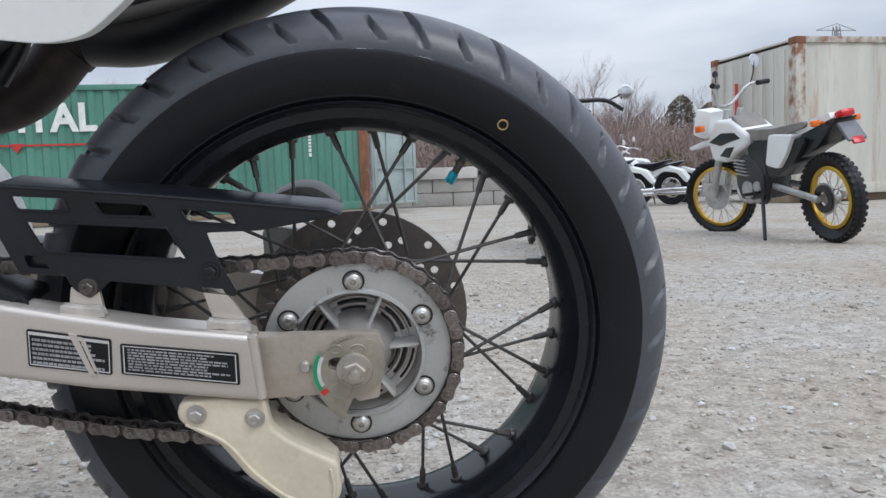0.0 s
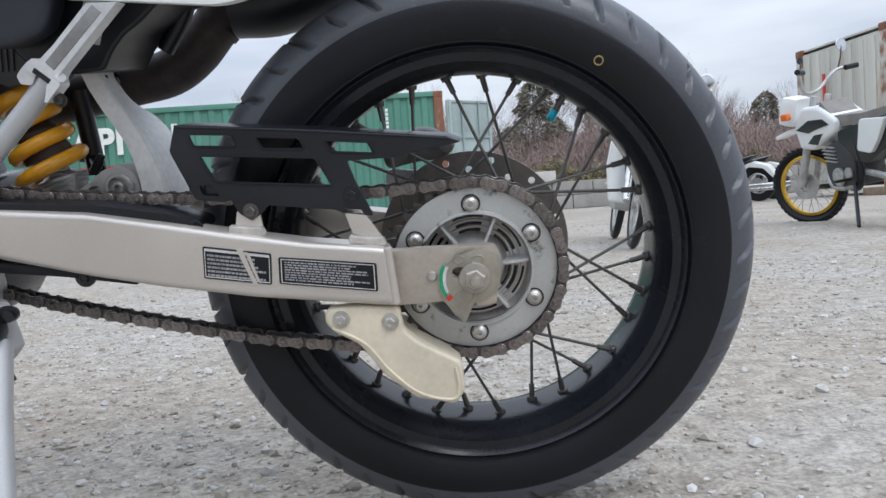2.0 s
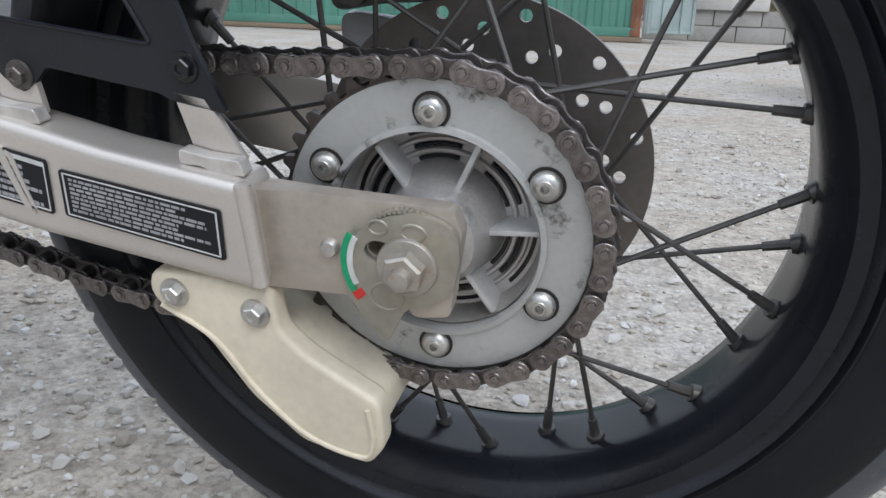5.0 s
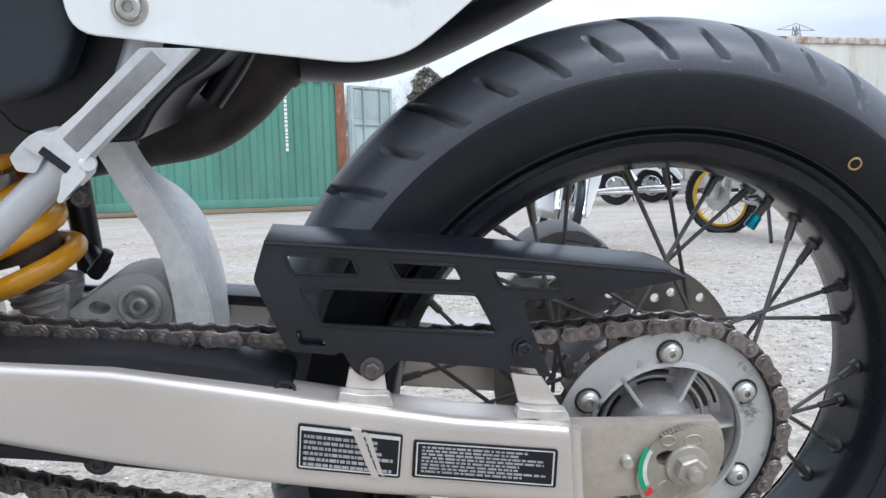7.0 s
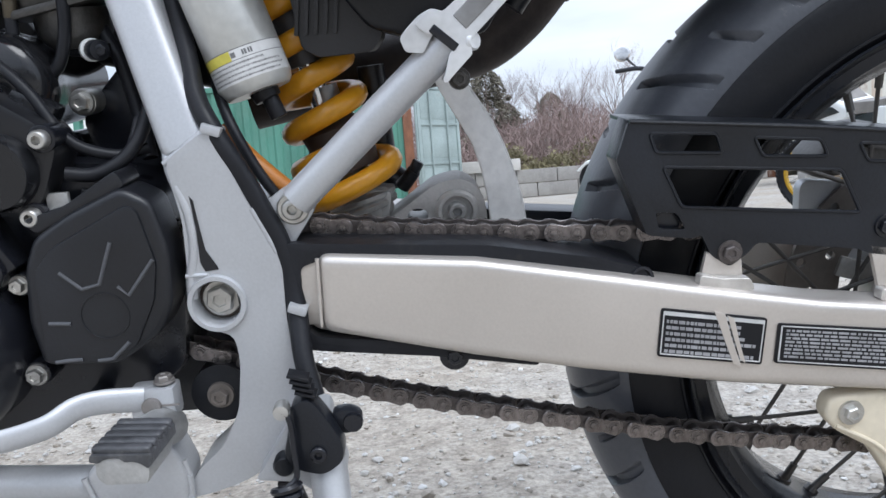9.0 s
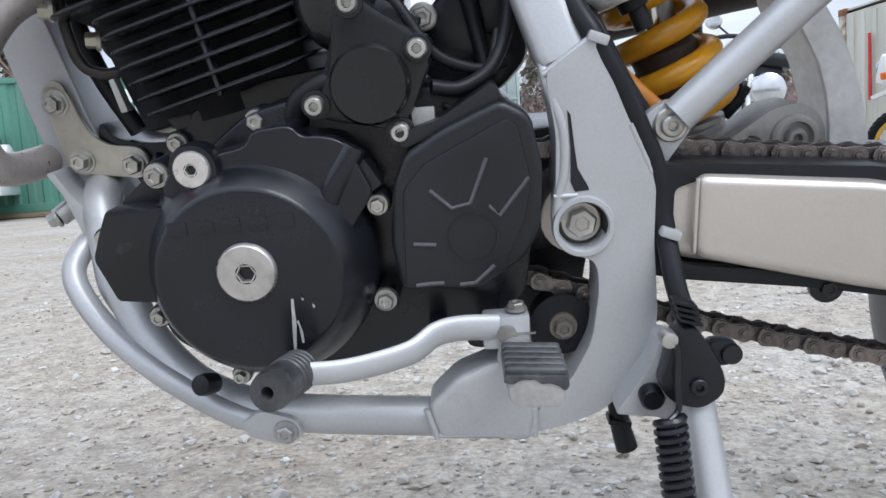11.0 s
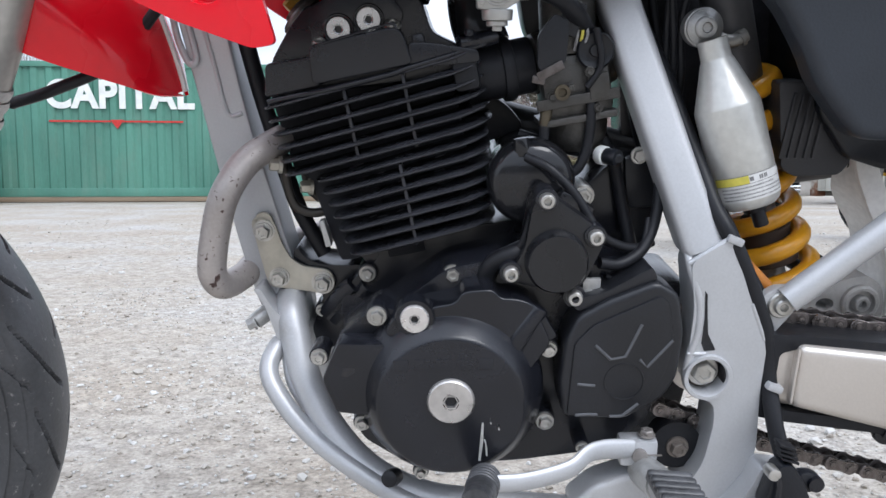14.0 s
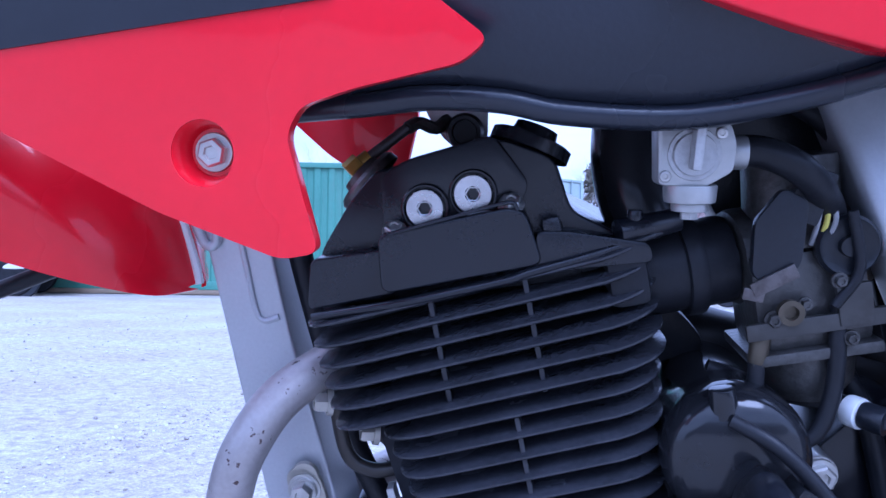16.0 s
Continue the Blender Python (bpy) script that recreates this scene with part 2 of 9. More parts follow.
SCRUB = mat("dry_scrub", (0.17, 0.15, 0.085), 0.9, scale=1.5, fine=10, bump=0.0, dark=0.5, light=1.4, random=0.2)
LENS_CLEAR = mat("clear_headlamp_glass", (0.62, 0.64, 0.66), 0.08, metal=0.6, scale=10, bump=0.0)


def ground_material():
    """Compacted gravel: pale grey stone dust with tan earth patches, speckled with chips."""
    m = bpy.data.materials.new("compacted_gravel")
    m.use_nodes = True
    n, l = m.node_tree.nodes, m.node_tree.links
    b = n["Principled BSDF"]
    co = n.new("ShaderNodeTexCoord")

    def noise_node(scale, detail, rough):
        t = n.new("ShaderNodeTexNoise")
        t.inputs["Scale"].default_value, t.inputs["Detail"].default_value, t.inputs["Roughness"].default_value = scale, detail, rough
        l.new(co.outputs["Object"], t.inputs["Vector"])
        return t.outputs["Fac"]

    def ramp(fac, stops):
        r = n.new("ShaderNodeValToRGB")
        while len(r.color_ramp.elements) < len(stops):
            r.color_ramp.elements.new(0.5)
        for e, (p, c) in zip(r.color_ramp.elements, stops):
            e.position, e.color = p, (*c, 1)
        l.new(fac, r.inputs[0])
        return r.outputs[0]

    base = ramp(noise_node(1.1, 6, 0.6), [(0.3, (0.335, 0.288, 0.230)), (0.5, (0.378, 0.345, 0.298)), (0.7, (0.422, 0.407, 0.388))])
    grit = ramp(noise_node(110, 4, 0.7), [(0.3, (0.62, 0.61, 0.60)), (0.5, (0.98, 0.98, 0.98)), (0.72, (1.3, 1.3, 1.29))])
    coarse = ramp(noise_node(22, 5, 0.65), [(0.3, (0.66, 0.64, 0.62)), (0.6, (1.14, 1.14, 1.14))])
    m1, m2 = n.new("ShaderNodeMixRGB"), n.new("ShaderNodeMixRGB")
    for q, a, c in ((m1, base, grit), (m2, m1.outputs[0], coarse)):
        q.blend_type = "MULTIPLY"
        q.inputs[0].default_value = 1.0
        l.new(a, q.inputs[1])
        l.new(c, q.inputs[2])
    l.new(m2.outputs[0], b.inputs["Base Color"])
    b.inputs["Roughness"].default_value = 0.92
    vor = n.new("ShaderNodeTexVoronoi")
    vor.inputs["Scale"].default_value = 85
    l.new(co.outputs["Object"], vor.inputs["Vector"])
    bp = n.new("ShaderNodeBump")
    bp.inputs["Strength"].default_value, bp.inputs["Distance"].default_value = 0.7, 0.006
    l.new(vor.outputs["Distance"], bp.inputs["Height"])
    bp2 = n.new("ShaderNodeBump")
    bp2.inputs["Strength"].default_value, bp2.inputs["Distance"].default_value = 0.6, 0.02
    l.new(noise_node(14, 6, 0.7), bp2.inputs["Height"])
    l.new(bp.outputs[0], bp2.inputs["Normal"])
    l.new(bp2.outputs[0], b.inputs["Normal"])
    return m


def pebble_material():
    m = bpy.data.materials.new("loose_stone_chips")
    m.use_nodes = True
    n, l = m.node_tree.nodes, m.node_tree.links
    b = n["Principled BSDF"]
    geo = n.new("ShaderNodeNewGeometry")
    r = n.new("ShaderNodeValToRGB")
    stops = [(0.0, (0.27, 0.245, 0.21)), (0.2, (0.39, 0.35, 0.295)), (0.5, (0.45, 0.43, 0.395)), (0.75, (0.47, 0.455, 0.43)), (0.94, (0.52, 0.51, 0.49)), (1.0, (0.66, 0.655, 0.64))]
    while len(r.color_ramp.elements) < len(stops):
        r.color_ramp.elements.new(0.5)
    for e, (p, c) in zip(r.color_ramp.elements, stops):
        e.position, e.color = p, (*c, 1)
    l.new(geo.outputs["Random Per Island"], r.inputs[0])
    l.new(r.outputs[0], b.inputs["Base Color"])
    b.inputs["Roughness"].default_value = 0.88
    return m


GRAVEL, CHIPS = ground_material(), pebble_material()


# ---- building helpers ----
def link_mesh(name, bm, material, parent=None, label="", angle=38):
    me = bpy.data.meshes.new(name)
    bm.to_mesh(me)
    bm.free()
    me.materials.append(material)
    me.polygons.foreach_set("use_smooth", [True] * len(me.polygons))
    me.set_sharp_from_angle(angle=radians(angle))
    ob = new(name, me)
    ob.parent = parent
    if label:
        ob["label"] = label
    return ob


def part(name, bm, material, parent, label=""):
    return link_mesh(name, bm, material, parent, label)


def thing(name, m, label, category, group="", kind=""):
    ob = new(name)
    ob.empty_display_size = 0.1
    ob.matrix_basis = m
    return tagged(ob, label, category, group, kind)


def merge(bm, tmp):
    me = bpy.data.meshes.new("tmp")
    tmp.to_mesh(me)
    tmp.free()
    bm.from_mesh(me)
    bpy.data.meshes.remove(me)


def bevel_sharp(tmp, width, segments=2, angle=30):
    if width > 0:
        es = [e for e in tmp.edges if len(e.link_faces) == 2 and e.calc_face_angle(0) > radians(angle)]
        bmesh.ops.bevel(tmp, geom=es, offset=width, segments=segments, profile=0.6, affect="EDGES", clamp_overlap=True)


def circle(cx, cz, r, n=20, rz=None):
    rz = rz or r
    return [(cx + r * math.cos(2 * math.pi * i / n), cz + rz * math.sin(2 * math.pi * i / n)) for i in range(n)]


def rounded(points, r, n=4):
    """A polygon with its corners rounded by about r."""
    out = []
    k = len(points)
    for i in range(k):
        p0, p1, p2 = Vector(points[i - 1]), Vector(points[i]), Vector(points[(i + 1) % k])
        a, b = p0 - p1, p2 - p1
        ra = min(r, a.length * 0.45)
        rb = min(r, b.length * 0.45)
        s, e = p1 + a.normalized() * ra, p1 + b.normalized() * rb
        for j in range(n + 1):
            t = j / n
            out.append(tuple((1 - t) ** 2 * s + 2 * t * (1 - t) * p1 + t * t * e))
    return out


def prism(bm, outline, y0, y1, bevel=0.0015, holes=(), warp=None, segments=2):
    """A plate: an outline in x, z, with holes, from y0 to y1."""
    tmp = bmesh.new()
    edges = []
    for loop in (outline, *holes):
        vs = [tmp.verts.new((x, y0, z)) for x, z in loop]
        edges += [tmp.edges.new((vs[i - 1], vs[i])) for i in range(len(vs))]
    if holes:
        bmesh.ops.triangle_fill(tmp, use_beauty=True, use_dissolve=False, edges=edges)
    else:
        tmp.faces.new([e.verts[1] for e in edges])
    flat = tmp.faces[:]
    ext = bmesh.ops.extrude_face_region(tmp, geom=flat)
    for v in [g for g in ext["geom"] if isinstance(g, bmesh.types.BMVert)]:
        v.co.y = y1
    bmesh.ops.recalc_face_normals(tmp, faces=tmp.faces)
    bevel_sharp(tmp, bevel, segments)
    if warp:
        for v in tmp.verts:
            v.co = warp(v.co)
    merge(bm, tmp)


def rbox(bm, c, s, bevel=0.002, turn=(0, 0, 0), segments=2):
    tmp = bmesh.new()
    bmesh.ops.create_cube(tmp, size=1.0, matrix=Matrix.Diagonal((*s, 1)))
    bevel_sharp(tmp, bevel, segments)
    bmesh.ops.transform(tmp, matrix=pose(*c, *turn), verts=tmp.verts)
    merge(bm, tmp)


def toward(p0, p1):
    d = Vector(p1) - Vector(p0)
    return Matrix.Translation(p0) @ d.to_track_quat("Z", "Y").to_matrix().to_4x4(), d.length


def cyl(bm, p0, p1, r0, r1=None, seg=18, bevel=0.0):
    m, h = toward(p0, p1)
    tmp = bmesh.new()
    bmesh.ops.create_cone(tmp, cap_ends=True, segments=seg, radius1=r0, radius2=r0 if r1 is None else r1, depth=h,
                          matrix=Matrix.Translation((0, 0, h / 2)))
    bevel_sharp(tmp, bevel, 2, 50)
    bmesh.ops.transform(tmp, matrix=m, verts=tmp.verts)
    merge(bm, tmp)


def lathe(bm, c, prof, seg=32, axis=(0, -1, 0)):
    """A turned body: (radius, height) along axis from c."""
    d = Vector(axis).normalized()
    m = Matrix.Translation(c) @ d.to_track_quat("Z", "Y").to_matrix().to_4x4()
    rings = []
    for r, h in prof:
        rings.append([bm.verts.new(m @ Vector((r * math.cos(2 * math.pi * i / seg), r * math.sin(2 * math.pi * i / seg), h))) for i in range(seg)]
                     if r > 1e-6 else [bm.verts.new(m @ Vector((0, 0, h)))])
    for a, b in zip(rings, rings[1:]):
        for i in range(seg):
            j = (i + 1) % seg
            if len(a) == 1 and len(b) == 1:
                continue
            if len(a) == 1:
                bm.faces.new((a[0], b[i], b[j]))
            elif len(b) == 1:
                bm.faces.new((a[i], a[j], b[0]))
            else:
                bm.faces.new((a[i], a[j], b[j], b[i]))


def spline(pts, steps=6):
    """Points on a smooth curve through pts."""
    p = [Vector(q) for q in pts]
    p = [2 * p[0] - p[1], *p, 2 * p[-1] - p[-2]]
    out = []
    for i in range(1, len(p) - 2):
        for j in range(steps):
            t = j / steps
            out.append(0.5 * (2 * p[i] + (p[i + 1] - p[i - 1]) * t + (2 * p[i - 1] - 5 * p[i] + 4 * p[i + 1] - p[i + 2]) * t ** 2
                              + (3 * p[i] - p[i - 1] - 3 * p[i + 1] + p[i + 2]) * t ** 3))
    return out + [p[-2]]


def tube(bm, pts, r, seg=14, steps=6, flat=1.0, r_end=None):
    """A bent tube through pts, with closed ends."""
    path = spline(pts, steps) if steps > 1 else [Vector(q) for q in pts]
    up = Vector((0, 1, 0))
    rings = []
    for i, q in enumerate(path):
        d = (path[min(i + 1, len(path) - 1)] - path[max(i - 1, 0)]).normalized()
        side = d.cross(up)
        side = side.normalized() if side.length > 1e-4 else Vector((1, 0, 0))
        up = side.cross(d).normalized()
        t = i / max(len(path) - 1, 1)
        rad = r if r_end is None else r + (r_end - r) * t
        rings.append([bm.verts.new(q + (side * math.cos(2 * math.pi * k / seg) + up * (flat * math.sin(2 * math.pi * k / seg))) * rad) for k in range(seg)])
    for a, b in zip(rings, rings[1:]):
        for k in range(seg):
            bm.faces.new((a[k], b[k], b[(k + 1) % seg], a[(k + 1) % seg]))
    bm.faces.new(rings[0])
    bm.faces.new(rings[-1][::-1])


def beam(bm, p0, p1, width, y0, y1, bevel=0.004, y0b=None, y1b=None):
    """A box-section tube in the x-z plane between two points; its y faces may slide from one end to the other."""
    a, b = Vector(p0), Vector(p1)
    n = Vector((-(b - a).y, (b - a).x)).normalized() * width / 2
    q = (b - a)

    def slide(co):
        t = max(0, min(1, (Vector((co.x, co.z)) - a).dot(q) / q.length_squared))
        s = (co.y - y0) / (y1 - y0)
        lo = y0 + (0 if y0b is None else (y0b - y0) * t)
        hi = y1 + (0 if y1b is None else (y1b - y1) * t)
        return Vector((co.x, lo + (hi - lo) * s, co.z))
    prism(bm, [tuple(a + n), tuple(b + n), tuple(b - n), tuple(a - n)], y0, y1, bevel, warp=slide, segments=3)


def hex_bolt(bm, x, y, z, r, h=0.006, flange=1.45, dimple=True, axis=(0, -1, 0)):
    """A flanged hexagon bolt head that stands out from y."""
    d = Vector(axis).normalized()
    p = Vector((x, y, z))
    if flange:
        cyl(bm, p, p + d * h * 0.3, r * flange, r * flange * 0.95, 20)
    m = Matrix.Translation(p) @ d.to_track_quat("Z", "Y").to_matrix().to_4x4()
    rings = []
    for rr, hh, k in ((r, 0, 0), (r, h * 0.85, 0), (r * 0.86, h, 0), (r * 0.5, h, 0), (r * 0.42, h * 0.8, 0), (0.0001, h * 0.78, 0)):
        rings.append([bm.verts.new(m @ Vector((rr * math.cos(math.pi * i / 3 + 0.3), rr * math.sin(math.pi * i / 3 + 0.3), hh))) for i in range(6)])
    for a, b in zip(rings, rings[1:]):
        for i in range(6):
            bm.faces.new((a[i], a[(i + 1) % 6], b[(i + 1) % 6], b[i]))
    bm.faces.new(rings[-1])


def socket_bolt(bm, x, y, z, r, h=0.006, axis=(0, -1, 0)):
    """A round head with a hexagon socket."""
    d = Vector(axis).normalized()
    lathe(bm, (x, y, z), [(r, 0), (r, h * 0.6), (r * 0.9, h * 0.9), (r * 0.78, h), (r * 0.46, h)], 24, axis)
    m = Matrix.Translation((x, y, z)) @ d.to_track_quat("Z", "Y").to_matrix().to_4x4()
    a = [bm.verts.new(m @ Vector((r * 0.46 * math.cos(math.pi * i / 3), r * 0.46 * math.sin(math.pi * i / 3), h))) for i in range(6)]
    b = [bm.verts.new(m @ Vector((r * 0.42 * math.cos(math.pi * i / 3), r * 0.42 * math.sin(math.pi * i / 3), h * 0.35))) for i in range(6)]
    for i in range(6):
        bm.faces.new((a[i], a[(i + 1) % 6], b[(i + 1) % 6], b[i]))
    bm.faces.new(b)


def B():
    return bmesh.new()


def made(builder, *args, **kw):
    bm = B()
    builder(bm, *args, **kw)
    return bm


def seam(p0, p1, r, n, seed=1):
    """A rippled weld bead between two points."""
    a, b = Vector(p0), Vector(p1)
    rng = random.Random(seed)
    h = (b - a).length
    prof = [(0.0, 0.0)]
    for k in range(n):
        for f, q in ((0.0, 0.955), (0.35, 1.0), (0.7, 0.985)):
            prof.append((r * q * rng.uniform(0.96, 1.04), h * (k + f) / n + 0.0001))
    prof.append((0.0, h))
    bm = B()
    lathe(bm, a, prof, 12, b - a)
    return bm


def sheet(bm, near, far, thick, across=6, bow=0.0):
    """A curved sheet between two edges, given as equal lists of points, with a thickness along x."""
    for off in (0.0, thick):
        rows = []
        for p, q in zip(spline(near, 5), spline(far, 5)):
            rows.append([bm.verts.new(p.lerp(q, k / across) + Vector((off - bow * math.sin(math.pi * k / across), 0, 0))) for k in range(across + 1)])
        for a, b in zip(rows, rows[1:]):
            for k in range(across):
                bm.faces.new((a[k], a[k + 1], b[k + 1], b[k]))
        if off == 0.0:
            first = rows
    rim0 = first[0] + [r[-1] for r in first[1:]] + first[-1][-2::-1] + [r[0] for r in first[-2:0:-1]]
    rim1 = rows[0] + [r[-1] for r in rows[1:]] + rows[-1][-2::-1] + [r[0] for r in rows[-2:0:-1]]
    for k in range(len(rim0)):
        j = (k + 1) % len(rim0)
        bm.faces.new((rim0[k], rim0[j], rim1[j], rim1[k]))
    bmesh.ops.recalc_face_normals(bm, faces=bm.faces)


# ---- ground ----
def build_ground():
    xs = np.concatenate([np.geomspace(-400, -4.2, 26), np.linspace(-4, 4, 250), np.geomspace(4.2, 400, 26)])
    ys = np.concatenate([-np.geomspace(400, 2.2, 18), np.linspace(-2, 7, 240), np.geomspace(7.2, 600, 40)])
    verts = []
    for y in ys:
        for x in xs:
            far = max(0.0, min(1.0, (math.hypot(x, y - 1) - 4) / 8))
            z = 0.012 * noise.noise((x * 0.9, y * 0.9, 0)) + (1 - far) * (0.007 * noise.noise((x * 4, y * 4, 3)) + 0.006 * noise.noise((x * 13, y * 13, 7)))
            verts.append((x, y, z - 0.006))
    nx = len(xs)
    faces = [(j * nx + i, j * nx + i + 1, (j + 1) * nx + i + 1, (j + 1) * nx + i) for j in range(len(ys) - 1) for i in range(nx - 1)]
    me = bpy.data.meshes.new("ground")
    me.from_pydata(verts, [], faces)
    me.polygons.foreach_set("use_smooth", [True] * len(me.polygons))
    me.materials.append(GRAVEL)
    return tagged(new("ground", me), "pale compacted gravel yard with tan earth patches", "ground", kind="structure")


build_ground()


def build_chips():
    """Loose stone chips, thickest near the motorcycle, as one mesh."""
    rng = np.random.default_rng(5)
    t = (1 + 5 ** 0.5) / 2
    ico = np.array([(-1, t, 0), (1, t, 0), (-1, -t, 0), (1, -t, 0), (0, -1, t), (0, 1, t), (0, -1, -t), (0, 1, -t), (t, 0, -1), (t, 0, 1), (-t, 0, -1), (-t, 0, 1)]) / 1.9
    tri = [(0, 11, 5), (0, 5, 1), (0, 1, 7), (0, 7, 10), (0, 10, 11), (1, 5, 9), (5, 11, 4), (11, 10, 2), (10, 7, 6), (7, 1, 8),
           (3, 9, 4), (3, 4, 2), (3, 2, 6), (3, 6, 8), (3, 8, 9), (4, 9, 5), (2, 4, 11), (6, 2, 10), (8, 6, 7), (9, 8, 1)]
    verts, faces = [], []
    for k in range(34000):
        if k < 27000:
            x, y = rng.uniform(-2.4, 1.9), 0.72 + 2.9 * rng.random() ** 1.5
            r = 0.0021 * math.exp(abs(rng.normal(0, 0.62)))
        else:
            x, y = rng.uniform(-6, 5), rng.uniform(2.5, 9)
            r = 0.0032 * math.exp(abs(rng.normal(0, 0.55)))
        r = min(r, 0.012)
        if noise.noise((x * 1.3, y * 1.3, 9)) < rng.uniform(-0.9, 0.35):
            continue
        z = 0.012 * noise.noise((x * 0.9, y * 0.9, 0)) + 0.007 * noise.noise((x * 4, y * 4, 3)) + 0.006 * noise.noise((x * 13, y * 13, 7)) - 0.006
        s = rng.uniform(0.65, 1.35, 3) * r * (1, 1, 0.7)
        a = rng.uniform(0, 6.28)
        v = (ico + rng.normal(0, 0.13, ico.shape)) * s
        c, q = math.cos(a), math.sin(a)
        v = np.stack([v[:, 0] * c - v[:, 1] * q + x, v[:, 0] * q + v[:, 1] * c + y, v[:, 2] + z + s[2] * 0.35], 1)
        o = len(verts)
        verts += v.tolist()
        faces += [(i + o, j + o, l + o) for i, j, l in tri]
    me = bpy.data.meshes.new("stone_chips")
    me.from_pydata(verts, [], faces)
    me.materials.append(CHIPS)
    tagged(new("stone_chips", me), "loose grey and tan stone chips on gravel", "gravel", kind="stuff")


build_chips()

# ---- the motorcycle ----
bike = thing("motorcycle", pose(-0.0564, 0.8251, 0, 10.0, 0, 0.6),
             "red and white motard motorcycle with black engine on its side stand", "motorcycle")
AXLE = 0.3027


def tyre_mesh(radius, half, count=23, seg=2208, bead=0.2300, anchor=90.65, groove=1.0, front=False):
    """A road tyre round y: sidewalls, and apart from them a curved tread with swept grooves cut into it."""
    crown = []
    for i in range(91):
        s = -0.93 + 1.86 * i / 90
        crown.append((radius - 0.044 * abs(s) ** 2.3, half * 0.97 * math.sin(s * math.pi / 2 * 0.98), s))
    edge_r, edge_y = crown[0][0], abs(crown[0][1])
    side = [(bead, 0.050), (bead + 0.003, 0.0560), (bead + 0.0068, 0.0584), (bead + 0.0076, 0.0602), (bead + 0.0090, 0.0604), (bead + 0.0098, 0.0592), (bead + 0.014, 0.0612), (bead + 0.022, 0.065), (bead + 0.030, 0.0660), (edge_r - 0.003, 0.0655), (edge_r - 0.0002, edge_y / half * 0.066 + 0.0006)]
    long_u, long_a = (0.02, 0.15, 0.30, 0.45, 0.60, 0.75, 0.85), (5.3, 4.8, 4.2, 3.2, 2.2, 1.0, 0.0)
    short_u, short_a = (0.46, 0.60, 0.72, 0.83), (11.2, 10.2, 9.0, 7.7)
    if front:
        long_u, long_a = (0.06, 0.20, 0.36, 0.52, 0.64), (0.0, 2.2, 6.0, 11.5, 17.0)
        short_u, short_a = (0.60, 0.70, 0.80, 0.88), (2.0, 5.0, 8.0, 10.5)
    out = []
    for prof in ([(r, -y * half / 0.066, None) for r, y in side], crown, [(r, y * half / 0.066, None) for r, y in side[::-1]]):
        r0 = np.array([p[0] for p in prof])
        yy = np.array([p[1] for p in prof])
        th = np.arange(seg) * 2 * math.pi / seg
        depth = np.zeros((seg, len(prof)))
        if prof is crown:
            step = 360.0 / count
            for k, (_, _, s) in enumerate(prof):
                u = abs(s)
                for us, angs, wide in ((long_u, long_a, 0.0046), (short_u, short_a, 0.0040)):
                    if us[0] < u < us[-1]:
                        at = anchor + np.interp(u, us, angs) + (0 if s < 0 else step * 0.5)
                        ph = (np.degrees(th) - at + step / 2) % step - step / 2
                        dist = np.abs(np.radians(ph)) * radius * 0.86
                        ends = min(1.0, (u - us[0]) / 0.05, (us[-1] - u) / 0.04)
                        slim = 0.55 + 0.45 * (u - us[0]) / (us[-1] - us[0])
                        depth[:, k] = np.maximum(depth[:, k], 0.0075 * ends * np.clip((wide * groove * slim - dist) / 0.0011 + 0.5, 0, 1))
            for k, (_, _, s) in enumerate(prof):
                if front and 0.70 < abs(s) < 0.73:
                    depth[:, k] = 0.0035
        m = len(prof)
        verts = np.stack([(r0 - depth) * np.cos(th)[:, None], np.broadcast_to(yy, depth.shape), (r0 - depth) * np.sin(th)[:, None]], 2).reshape(-1, 3)
        faces = [(i * m + k, i * m + k + 1, (i + 1) % seg * m + k + 1, (i + 1) % seg * m + k) for i in range(seg) for k in range(m - 1)]
        out.append((verts.tolist(), faces))
    result = []
    for group in ((out[0], out[2]), (out[1],)):
        bm = B()
        for v, f in group:
            me = bpy.data.meshes.new("tyre")
            me.from_pydata(v, [], f)
            bm.from_mesh(me)
            bpy.data.meshes.remove(me)
        bmesh.ops.recalc_face_normals(bm, faces=bm.faces)
        result.append(bm)
    return result


RIM_PROFILE = [(0.2005, 0.0), (0.2000, 0.016), (0.2015, 0.030), (0.2100, 0.041), (0.2145, 0.0465), (0.2160, 0.0492), (0.2178, 0.0478), (0.2240, 0.0490), (0.2256, 0.0516), (0.2272, 0.0500), (0.2292, 0.0515), (0.2305, 0.0560), (0.2292, 0.0580),
               (0.2270, 0.0560), (0.2240, 0.0520), (0.2150, 0.0500)]


def rim_mesh():
    bm = B()
    prof = [(r, -y) for r, y in RIM_PROFILE[::-1]] + RIM_PROFILE[1:]
    lathe(bm, (0, 0, 0), prof, 128)
    bmesh.ops.recalc_face_normals(bm, faces=bm.faces)
    return bm


def moved(bm, m):
    bmesh.ops.transform(bm, matrix=m, verts=bm.verts)
    return bm


